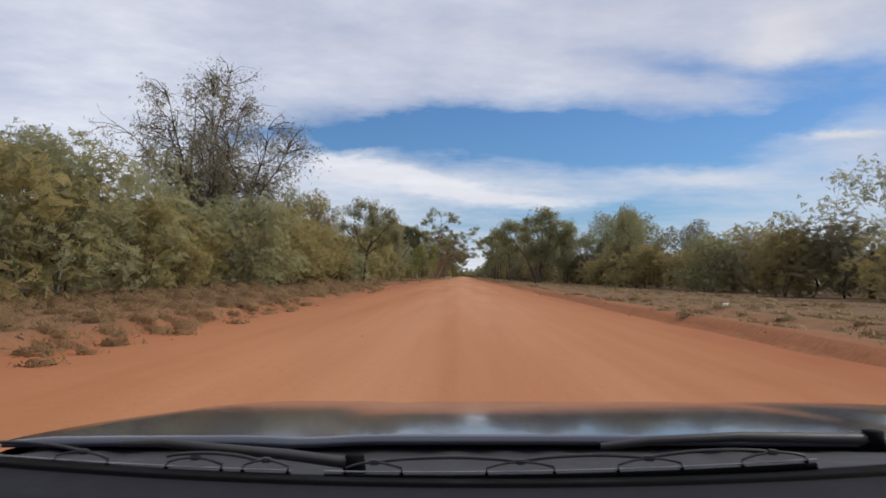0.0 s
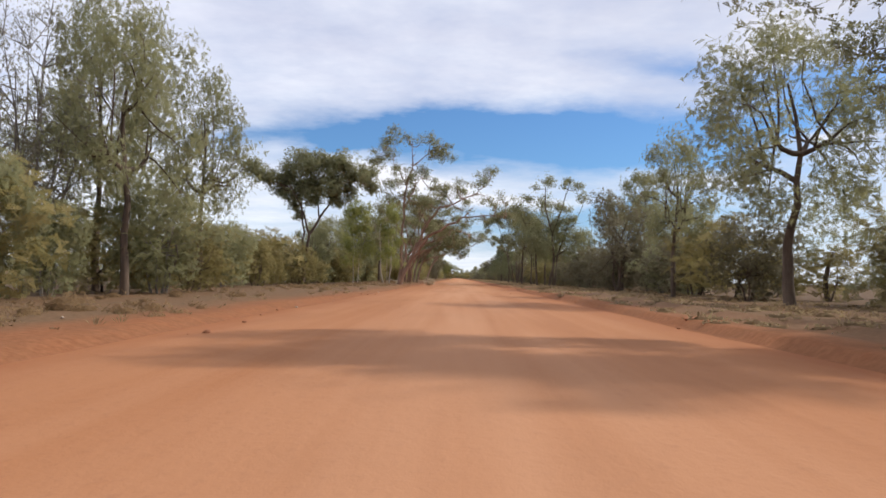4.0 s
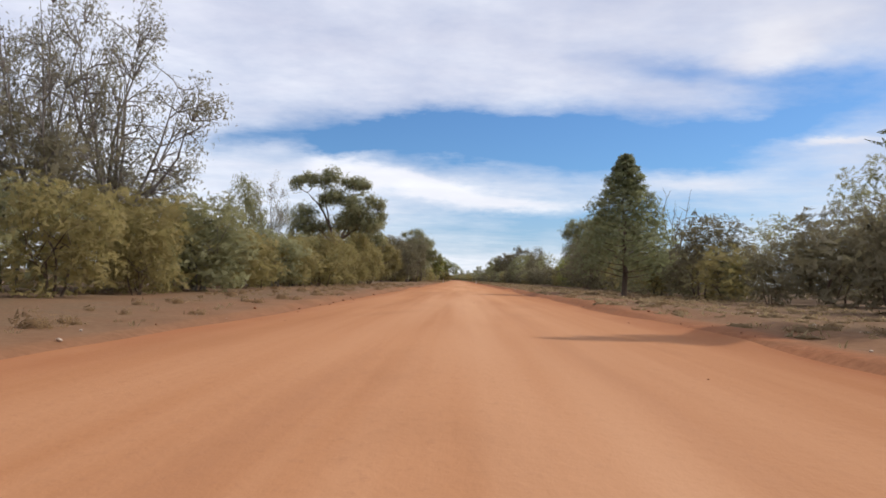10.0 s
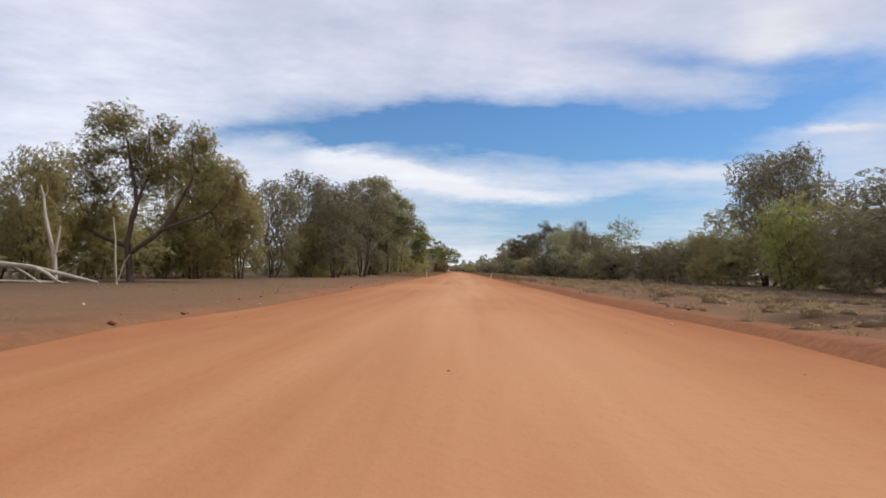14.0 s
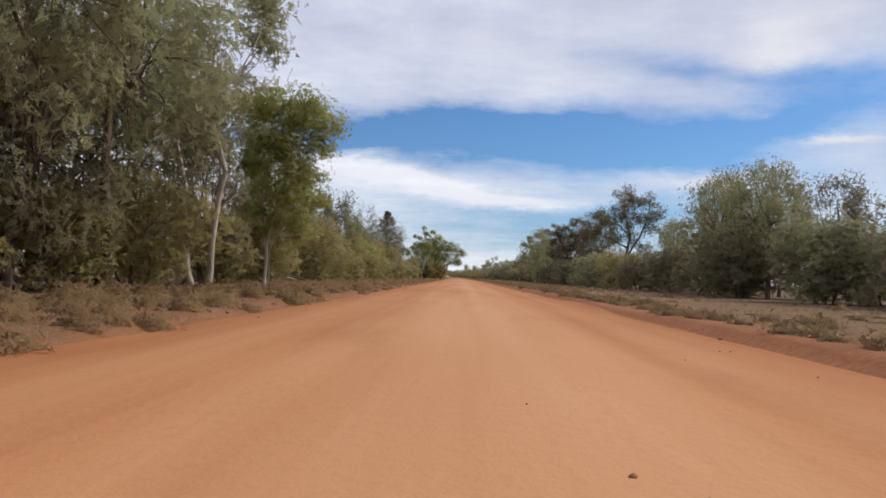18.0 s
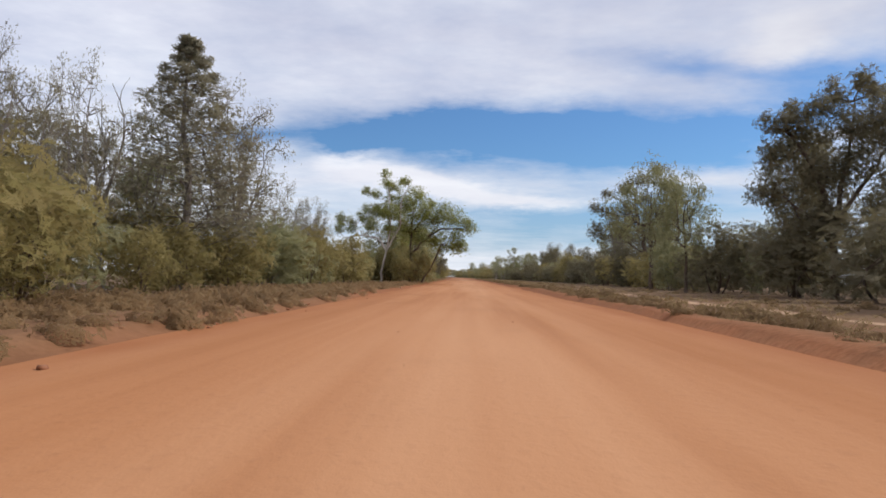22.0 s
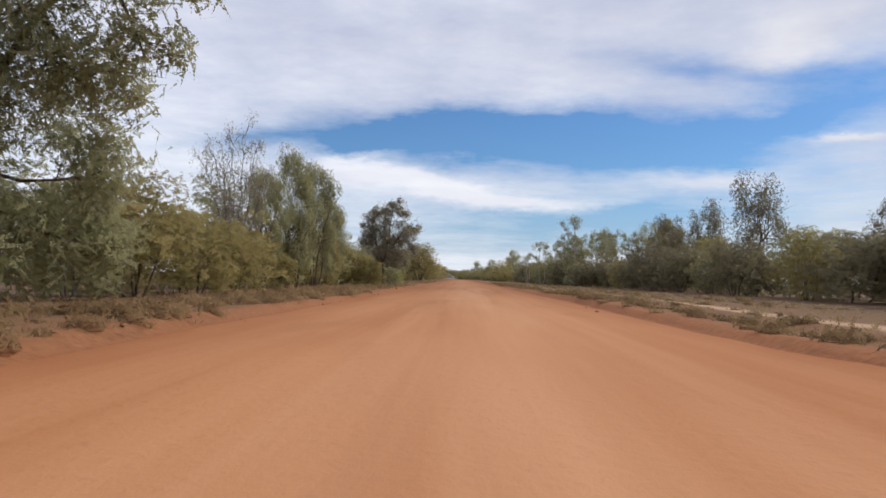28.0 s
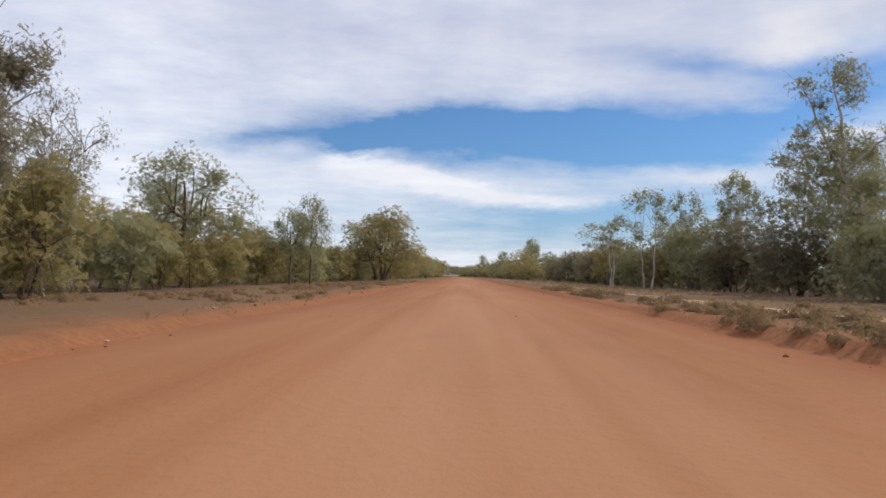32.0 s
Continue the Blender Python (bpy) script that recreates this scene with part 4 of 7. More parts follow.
MANY_STEMMED = dict(limbs=[(0.13, (0.1, -0.15), (0.1, 3.7), (0.1, 7), (-0.3, 10.4), (-0.8, 12.6)), (0.12, (0.3, -0.15), (0.7, 4.3), (0.7, 7.9), (0.8, 11.5)), (0.12, (-0.3, -0.15), (-0.9, 3.2), (-1.7, 5.9), (-2.3, 7.8), (-3.2, 10), (-4.1, 12.5)), (0.1, (-0.6, -0.15), (-1.4, 3.1), (-1.8, 5.6), (-2.8, 7.2), (-4.8, 9.4), (-5.7, 11)), (0.09, (0.4, -0.15), (0.7, 3.2), (1.6, 6.3), (3.2, 8.5), (3.9, 11.3)), (0.11, (0.6, -0.15), (1.6, 3), (2.4, 6.3), (3.4, 8.3), (4.5, 9.9)), (0.07, (0.1, 6.5), (-1.5, 10), (-2.1, 12.5))],
    billows=[(-5.8, 11.2, 0.83), (-5, 12.2, 0.83), (-5.6, 10.2, 0.55), (-3.8, 12.9, 0.94), (-2.6, 13.2, 0.94), (-1.5, 13.6, 0.99), (-0.2, 13.8, 0.99), (0.9, 13.2, 0.99), (1.4, 12.2, 0.88), (2.3, 11.5, 0.66), (-2.9, 11.7, 0.77), (-0.7, 11.7, 0.99), (0.6, 11.2, 0.94), (1.7, 10.7, 0.72), (-4.2, 8.8, 0.61), (-3.1, 8.3, 0.66), (-2.3, 8.8, 0.83), (-4.5, 7.9, 0.5), (-1.9, 8.1, 0.55), (3.9, 11.8, 0.83), (3.7, 10.7, 0.94), (4.5, 9.9, 0.77), (4.8, 11, 0.55), (3.4, 8.7, 0.5), (4.8, 8.2, 0.5), (-3.4, 6.9, 0.44)])
BRIGHT_SAPLING = dict(limbs=[(0.07, (-0, -0.15), (-0, 1.6), (-0.2, 3.3), (-0, 5.1), (0.4, 6.7)), (0.05, (-0, 1.6), (0.5, 3.5), (1.3, 6.1))],
    billows=[(-0.4, 6.5, 0.69), (0.4, 6.8, 0.74), (1.4, 6.7, 0.74), (1.9, 6.1, 0.65), (-0.2, 5.5, 0.74), (0.9, 5.6, 0.82), (1.7, 5.3, 0.57), (-0.3, 4.5, 0.67), (0.7, 4.5, 0.69), (1.6, 4.3, 0.53), (-0.1, 3.5, 0.61), (1, 3.3, 0.65), (1.7, 3.3, 0.41), (0.4, 2.4, 0.53), (1.2, 2.3, 0.53), (-0.5, 2.8, 0.41)])
WEEPING = dict(limbs=[(0.2, (-0.1, -0.15), (-0.3, 2.2), (0.1, 4.4), (-0.3, 6.9), (-0.7, 8.6)), (0.14, (-0.1, 1.6), (1.7, 2.9), (3.2, 5.7), (3.1, 7.7)), (0.14, (-0.2, 1.9), (-2.4, 2.8), (-3.6, 5.6)), (0.1, (0, 3.5), (0.9, 6.3), (0.9, 8.3)), (0.1, (1.7, 2.9), (4.4, 3.9), (5.5, 5.3))],
    billows=[(-1.6, 8.6, 0.86), (-0.4, 8.6, 0.86), (0.9, 8.3, 0.86), (2.8, 7.7, 1.01), (-2.4, 7.2, 0.86), (-0.8, 7.1, 1.04), (0.8, 6.9, 1.01), (3.3, 6.3, 1.04), (1.9, 5.7, 1.04), (-3.5, 6.2, 0.86), (-1.9, 5.3, 1.1), (0, 5.4, 1.1), (4.7, 6, 0.83), (5.7, 5.4, 0.77), (3.8, 4.5, 1.17), (5.4, 4.2, 1.01), (-4, 4.7, 1.04), (-5.6, 5.2, 1.04), (-2.7, 3.5, 1.04), (2, 3.5, 1.1), (6, 3.3, 0.77), (4.5, 2.6, 0.98), (-5.6, 3.1, 1.04), (3.3, 2, 0.86)])
GREAT_SHEOAK = dict(limbs=[(0.2, (-0, -0.15), (0.1, 2.5), (-0.2, 4.5), (-0.3, 7.5), (-0.2, 10.2)), (0.1, (-0.1, 3.5), (1.4, 5.5), (3.2, 7), (4.2, 7.8)), (0.1, (-0.1, 4.5), (-1.9, 6.5), (-3.4, 8.1)), (0.08, (-0.3, 6.1), (1.3, 8.2), (2.5, 9.4))],
    billows=[(2.2, 1.6, 0.9), (2.6, 3, 0.9), (1.4, 3.6, 1), (1.1, 1.3, 1), (3, 4.5, 0.9), (0, 2.4, 1), (5.2, 6.2, 0.6), (4.4, 4.9, 0.6), (5.6, 8.4, 0.5), (-4.1, 9.3, 1.07), (-2.5, 9.9, 1.07), (-0.6, 10.2, 1.07), (1.3, 10, 1.07), (2.7, 9.4, 0.95), (4, 8.4, 0.83), (4.4, 7.6, 0.56), (-3.2, 7.7, 1.07), (-1.2, 8.1, 1.23), (0.9, 8.1, 1.23), (2.6, 7.4, 1.03), (3.6, 6.4, 0.76), (-2.3, 6.1, 1.07), (-0.3, 6.1, 1.23), (1.8, 5.7, 1.07), (-1.2, 4.3, 1.07), (0.8, 4.1, 1.03), (2.7, 4.5, 0.76), (-3.1, 4.4, 0.87)])
BROWN_SHEOAK = dict(limbs=[(0.14, (-0, -0.15), (0, 2.3), (0.3, 4.4), (0.9, 7.5)), (0.1, (-0, 2), (-0.8, 4.4), (-1.3, 6.5)), (0.1, (0.3, 3.4), (1.8, 5.3), (2.7, 6))],
    billows=[(-1.3, 6.6, 0.68), (-0.7, 7.3, 0.6), (0.2, 7.5, 0.64), (1.2, 8, 0.64), (1.7, 7, 0.68), (0.4, 6.4, 0.81), (-0.8, 5.7, 0.77), (-1.7, 5.1, 0.68), (-1.9, 5.9, 0.43), (1.8, 5.8, 0.77), (2.9, 5.8, 0.6), (2.4, 4.9, 0.68), (0.1, 4.9, 0.89), (1.4, 4.4, 0.85), (-1.2, 4, 0.77), (2.9, 4, 0.55), (-0.1, 3.3, 0.81), (1.6, 3.2, 0.77), (-2.1, 4.2, 0.51), (-0.7, 2.5, 0.64), (1, 2.3, 0.64), (3.1, 3.2, 0.43)])
LEANING = dict(r=0.18, n=10500, trunk=[(0, -0.15), (0.3, 1.4), (0.75, 2.7), (1.35, 3.8), (1.7, 4.2)],
               limbs=[(0.12, (1.45, 3.9), (2.4, 4.8), (4.0, 5.6), (5.9, 6.2), (6.7, 6.4)), (0.10, (1.4, 3.8), (1.35, 5.0), (1.4, 7.0), (1.0, 9.6)),
                      (0.085, (1.6, 4.1), (2.2, 5.9), (2.9, 7.6), (3.4, 9.6)), (0.06, (1.1, 3.3), (-0.1, 3.6), (-0.7, 4.3), (-1.2, 6.0)), (0.055, (3.0, 5.1), (3.8, 6.2), (4.6, 7.8))],
               clumps=[(-1.4, 6.4), (-0.5, 5.7), (0.6, 6.4), (-0.5, 7.4), (1.0, 8.8), (2.5, 9.5), (3.5, 9.0), (4.6, 7.7), (5.5, 6.9), (6.5, 6.8), (2.0, 10.2), (-0.1, 9.4), (5.2, 8.3), (3.9, 7.0)])
OVERHANG = dict(r=0.28, n=14000, size=1.05, trunk=[(0, -0.15), (0.3, 1.0), (1.1, 2.4)],
                limbs=[(0.21, (1.0, 2.3), (2.3, 4.4), (3.6, 5.6), (6.1, 7.0), (7.6, 7.4), (11.4, 7.5)), (0.16, (1.1, 2.4), (1.8, 3.8), (2.8, 6.6), (4.3, 8.4), (8.1, 9.9), (9.6, 11.4)),
                       (0.16, (0.1, 0.6), (0.2, 3.0), (0.2, 5.4), (0.3, 8.2), (1.3, 10.2), (2.6, 12.4)), (0.09, (0.9, 2.2), (0.6, 4.5), (-0.9, 7.4), (-1.6, 9.4)), (0.08, (2.2, 4.3), (2.5, 6.0), (3.3, 8.0)), (0.10, (0.3, 8.2), (0.6, 11.0), (1.2, 13.2), (1.0, 15.4)), (0.06, (0.6, 11.0), (-0.8, 13.0), (-1.8, 15.0)), (0.06, (1.2, 13.0), (2.6, 14.2), (4.0, 15.2))],
                clumps=[(-2.3, 15.1), (-1.3, 15.8), (0.5, 16.2), (2.3, 15.8), (4.1, 15.3), (-0.9, 14.0), (3.4, 14.1), (4.8, 13.9), (-3.0, 13.3), (0.6, 11.9), (10.4, 8.8), (11.0, 8.2), (9.6, 9.2), (6.9, 10.6), (5.9, 10.9), (4.8, 10.8), (3.8, 10.4), (1.1, 11.6), (2.3, 12.8), (-0.7, 11.0), (6.9, 8.2), (3.4, 8.3), (1.4, 8.7), (9.7, 12.4), (-1.3, 9.2), (0.3, 9.8), (2.6, 9.4), (7.9, 11.0), (-2.0, 7.8), (4.9, 9.3)])
ARCHING = dict(r=0.26, n=15500, size=1.05,
               limbs=[(0.21, (0.1, -0.15), (0.4, 2.7), (1.3, 5.4), (2.0, 6.1), (3.4, 7.0), (5.2, 7.5), (7.4, 7.3), (9.4, 6.4)), (0.20, (-0.2, -0.15), (-0.7, 3.6), (-2.5, 4.6), (-4.0, 5.6), (-5.2, 7.2)),
                      (0.18, (0.3, -0.15), (0.9, 2.6), (1.5, 5.6), (1.6, 8.2), (2.4, 10.6)), (0.11, (0.9, 4.2), (0.2, 6.4), (-0.8, 8.8), (-1.2, 10.8)), (0.10, (3.4, 7.0), (4.6, 8.4), (5.6, 10.2)), (0.12, (0.9, 3.0), (2.2, 4.6), (4.2, 5.5), (6.2, 5.3), (7.6, 4.4))],
               clumps=[(10.2, 6.6), (9.2, 6.9), (8.4, 6.2), (7.6, 8.8), (6.6, 9.4), (5.3, 10.5), (4.4, 9.6), (4.9, 5.2), (5.8, 5.9), (3.0, 8.2), (2.3, 10.9), (0.9, 11.2), (-1.2, 11.0), (-2.5, 8.4), (-4.4, 7.0), (-5.3, 7.7), (-0.3, 9.0), (3.7, 11.4), (6.6, 7.4), (1.6, 9.6), (-3.2, 9.6), (7.9, 7.6), (6.9, 5.2), (7.8, 4.6), (5.4, 6.2)])
CROSSED = dict(r=0.15, n=7000, trunk=[(0, -0.15), (0.25, 1.6), (0.84, 3.4)],
               limbs=[(0.12, (0.8, 3.3), (2.1, 4.1), (3.2, 4.6), (4.4, 5.0), (6.0, 5.7)), (0.12, (0.84, 3.3), (1.1, 4.6), (1.9, 5.9), (2.4, 8.0)), (0.09, (0.8, 3.2), (0.3, 4.2), (-0.8, 5.2), (-1.6, 7.2))],
               clumps=[(4.6, 5.8), (6.0, 6.4), (5.2, 6.8), (3.2, 6.6), (2.4, 8.6), (1.5, 9.2), (3.6, 8.0), (-1.7, 7.6), (-0.7, 8.6), (0.5, 7.4), (-2.3, 6.6), (2.9, 9.6), (-0.8, 5.3), (0.3, 5.2), (1.6, 5.4), (-1.6, 4.9), (4.2, 6.4)])
STRAIGHT = dict(r=0.18, n=11500, trunk=[(0, -0.15), (0.25, 1.2), (0.55, 2.4), (0.86, 3.0)],
                limbs=[(0.14, (0.8, 2.9), (1.25, 3.6), (1.7, 4.4), (2.3, 5.4), (3.0, 7.6)), (0.11, (0.84, 2.9), (2.0, 3.5), (2.8, 3.7), (3.8, 3.9), (4.8, 4.6)), (0.10, (0.7, 2.7), (0.7, 4.2), (0.2, 6.4), (0.0, 8.8)), (0.07, (1.6, 4.2), (2.8, 5.2), (4.2, 6.6))],
                clumps=[(4.9, 5.0), (4.2, 5.3), (4.4, 7.0), (3.1, 8.0), (2.3, 8.8), (0.1, 9.3), (-1.0, 8.2), (-0.9, 6.8), (1.2, 7.6), (3.3, 6.3), (1.1, 9.9), (5.3, 6.0), (0.2, 6.8), (1.6, 5.4), (2.4, 5.2), (3.2, 5.0), (6.2, 5.6), (6.9, 5.8), (2.8, 6.0), (-0.6, 5.6)])


# kind: (shape, variants, nominal height and width, leaf, bark, label, category, keyword settings)
KINDS = {
    "gum": (gum_shape, 5, 10, 8, LEAF_GUM, BARK_BROWN, "grey-green eucalypt with an open clumped crown", "tree", {}),
    # darkgum and darkbush: shade on the side away from the sun, put into leaf colour
    "darkgum": (gum_shape, 3, 10, 8, LEAF_DARK_SHADED, BARK_BROWN, "grey-green open-crowned eucalypt with leaves darkened as if in shade", "tree", {}),
    "darkbush": (bush_shape, 3, 4, 4, LEAF_DARK_SHADED, BARK_BROWN, "grey-green scrub bush with leaves darkened as if in shade", "shrub", dict(n=2200)),
    "greenbush": (bush_shape, 1, 4, 4, LEAF_GREEN, BARK_BROWN, "bright green rounded shrub before dark trees", "shrub", dict(n=2400)),
    "palegum": (gum_shape, 2, 14, 9, LEAF_GUM, BARK_PALE, "tall eucalypt with a smooth pale trunk", "tree", dict(r=0.17, fork=0.34, stems=2, clumps=26, n=7000, low=0.38, cr=0.16, bare=0.1)),
    "opengum": (gum_shape, 4, 10, 6, LEAF_GUM, BARK_PALE, "slim pale-stemmed eucalypt with an airy tufted crown", "tree", dict(r=0.1, fork=0.3, stems=2, clumps=22, n=3000, low=0.42, leaf=(0.27, 0.16), cr=0.15, bare=0.12)),
    "twiggy": (sparse_shape, 1, 10, 8, LEAF_GREY, BARK_BROWN, "large grey tree with a dome of fine hanging twigs", "tree", dict(n=30000, limbs=15, twigs=26, r=0.13, leaf=(0.20, 0.085), hang=1.0)),
    "sapling": (gum_shape, 2, 8, 3.8, LEAF_GREEN, BARK_PALE, "slender young eucalypt with bright leaves", "tree", dict(r=0.055, fork=0.3, stems=2, clumps=14, n=4600, low=0.2, cr=0.27, leaf=(0.26, 0.17))),
    "leaning": (limb_tree, 1, 11.5, 7.5, LEAF_GUM, BARK_TAN, "leaning eucalypt with a bare tan trunk and a long limb", "tree", LEANING),
    "overhang": (limb_tree, 1, 13, 13, LEAF_GUM, BARK_RED, "large eucalypt with a long limb over the road", "tree", OVERHANG),
    "arching": (limb_tree, 1, 12, 14, LEAF_GUM, BARK_RED, "wide eucalypt with three red-brown trunks and an arching limb", "tree", ARCHING),
    "crossed": (limb_tree, 1, 10, 8, LEAF_GUM, BARK_TAN, "tan-barked eucalypt leaning over the verge", "tree", CROSSED),
    "straight": (limb_tree, 1, 10, 8, LEAF_GUM, BARK_TAN, "eucalypt with a thick bare tan trunk", "tree", STRAIGHT),
    "roundgum": (crown_tree, 1, 11.2, 12.4, LEAF_GUM, BARK_BROWN, "round-headed eucalypt with a limb leaning towards the road", "tree", dict(ROUND_GUM, n=15000)),
    "feathery": (crown_tree, 1, 9, 7.9, LEAF_GUM, BARK_BROWN, "fine-leaved grey-green tree with a dark slender trunk", "tree", dict(FEATHERY_GUM, n=7500, leaf=(0.22, 0.12), full=0.86)),
    "domed": (crown_tree, 1, 12.3, 10.9, LEAF_GUM, BARK_BROWN, "large domed eucalypt with spreading dark limbs", "tree", dict(DOMED_GUM, n=14000)),
    "spreading": (crown_tree, 1, 11.2, 9.9, LEAF_GUM, BARK_BROWN, "dense eucalypt with a rounded spreading crown", "tree", dict(SPREADING_GUM, n=13000)),
    "tallpale": (crown_tree, 1, 14.8, 13.1, LEAF_GUM, BARK_PALE, "tall eucalypt with a pale forked trunk before dark trees", "tree", dict(TALL_PALE_GUM, n=11500)),
    "paleslim": (crown_tree, 1, 13.3, 10.2, LEAF_GREEN, BARK_PALE, "slim pale-trunked eucalypt with an open green crown", "tree", dict(PALE_SPREADING_GUM, n=8000, leaf=(0.25, 0.16))),
    "arched": (crown_tree, 1, 11.3, 9.5, LEAF_GREEN, BARK_BROWN, "wide green eucalypt arching over the scrub", "tree", dict(ARCHED_GUM, n=12000, leaf=(0.27, 0.17))),
    "limby": (crown_tree, 1, 15.5, 11.9, LEAF_DARK_SHADED, BARK_BROWN, "dark open eucalypt with long bare limbs", "tree", dict(LIMBY_GUM, n=9000, leaf=(0.32, 0.19))),
    "topknot": (crown_tree, 1, 11.8, 6.6, LEAF_GUM, BARK_PALE, "eucalypt with a small high top crown", "tree", dict(TOPKNOT_GUM, n=5200, leaf=(0.26, 0.16), full=0.86)),
    "darkcrown": (crown_tree, 1, 15.4, 11.3, LEAF_DARK_SHADED, BARK_BROWN, "tall dark tree with a forked upright crown", "tree", dict(DARK_CROWNED, n=8500)),
    "broad": (crown_tree, 1, 12.9, 9.4, LEAF_DARK_SHADED, BARK_BROWN, "broad dark eucalypt full to the ground", "tree", dict(BROAD_GUM, n=12000)),
    "clustered": (crown_tree, 1, 14.8, 11.5, LEAF_GUM, BARK_BROWN, "group of eucalypt stems with clustered crowns", "tree", dict(CLUSTERED_GUM, n=10500)),
    "flattop": (crown_tree, 1, 17.8, 14.1, LEAF_GUM, BARK_BROWN, "tall flat-topped eucalypt standing behind scrub", "tree", dict(FLAT_TOPPED_GUM, n=11000, leaf=(0.36, 0.22))),
    "forked": (crown_tree, 1, 11.9, 12.2, LEAF_GUM, BARK_BROWN, "broad eucalypt with dark forked stems", "tree", dict(DARK_FORKED_GUM, n=16000)),
    "manystem": (crown_tree, 1, 14.8, 12.6, LEAF_GUM, BARK_BROWN, "many-stemmed eucalypt with a wide domed crown", "tree", dict(MANY_STEMMED, n=12000, full=1.1)),
    "brightsapling": (crown_tree, 1, 7.5, 4.4, LEAF_GREEN, BARK_PALE, "bright green young eucalypt with an oval crown", "tree", dict(BRIGHT_SAPLING, n=9000, leaf=(0.22, 0.12))),
    "weeping": (crown_tree, 1, 9.5, 13.6, LEAF_MULGA, BARK_BROWN, "broad olive tree with drooping outer foliage", "tree", dict(WEEPING, n=14000, leaf=(0.32, 0.17))),
    "greatsheoak": (crown_tree, 1, 11.3, 10.5, LEAF_GUM, BARK_BROWN, "large wispy sheoak hanging towards the road", "tree", dict(GREAT_SHEOAK, n=17000, leaf=(0.42, 0.12))),
    "brownsheoak": (crown_tree, 1, 8.6, 7.2, LEAF_GREY, BARK_BROWN, "grey-brown sheoak with drooping fine foliage", "tree", dict(BROWN_SHEOAK, n=12000, leaf=(0.30, 0.11))),
    "wilga": (bush_shape, 3, 7, 6, LEAF_MULGA, BARK_BROWN, "round olive tree leafy almost to the ground", "tree", dict(n=4900, lobes=30, r=0.1, leaf=(0.33, 0.21), cr=0.19, droop=0.5, low=0.1)),
    "oak": (bush_shape, 3, 10, 6.5, LEAF_DARK_SHADED, BARK_BROWN, "dense dark green bushland tree", "tree", dict(n=4800, lobes=36, low=0.12, r=0.12, leaf=(0.38, 0.21), cr=0.19, droop=0.7)),
    "mulga": (bush_shape, 5, 4, 4, LEAF_MULGA, BARK_BROWN, "olive mulga shrub with dense foliage", "shrub", {}),
    "greybush": (bush_shape, 2, 4, 4, LEAF_GUM, BARK_GREY, "grey-green wattle shrub beside the road", "shrub", dict(n=2300)),
    "sparse": (sparse_shape, 4, 10, 8, LEAF_GREY, BARK_GREY, "thin-crowned grey tree with fine bare twigs", "tree", {}),
    "sheoak": (bush_shape, 3, 10, 7, LEAF_GUM, BARK_BROWN, "wispy grey-green tree with drooping foliage", "tree", dict(n=7500, lobes=46, low=0.14, leaf=(0.46, 0.15), droop=0.8, r=0.12, cr=0.15, shell=0.5)),
    "upright": (cone_shape, 1, 12, 5, LEAF_GREY, BARK_GREY, "narrow upright grey tree with a thin pointed crown", "tree", dict(n=9500, thin=0.06, low=0.14, leaf=(0.27, 0.13))),
    "cypress": (cone_shape, 2, 10, 5, LEAF_PINE, BARK_BROWN, "dark green cypress pine of conical shape", "tree", {}),
    "thincypress": (cone_shape, 1, 9, 3.4, LEAF_PINE, BARK_BROWN, "thin cypress pine with gaps between its boughs", "tree", dict(n=4200, thin=0.25, low=0.2)),
    "dead": (dead_shape, 3, 8, 4, None, BARK_GREY, "dead leafless tree with crooked branches", "tree", {}),
}
NAMES = {"mulga": "shrub", "greenbush": "shrub", "darkbush": "shrub", "greybush": "shrub", "dead": "dead_tree", "cypress": "cypress_pine", "thincypress": "cypress_pine"}
FIXED = {"manystem", "brightsapling", "weeping", "greatsheoak", "brownsheoak", "roundgum", "feathery", "domed", "spreading", "tallpale", "paleslim", "arched", "limby", "topknot", "darkcrown", "broad", "clustered", "flattop", "forked", "leaning", "overhang", "arching", "crossed", "straight"}
shapes, firsts = {}, {}


def shape(kind, i):
    if (kind, i) not in shapes:
        fn, variants, h, w, leaf, bark, label, cat, kw = KINDS[kind]
        shapes[kind, i] = fn(1000 + 37 * i + sum(map(ord, kind)), h=h, w=w, **kw)
    return shapes[kind, i]


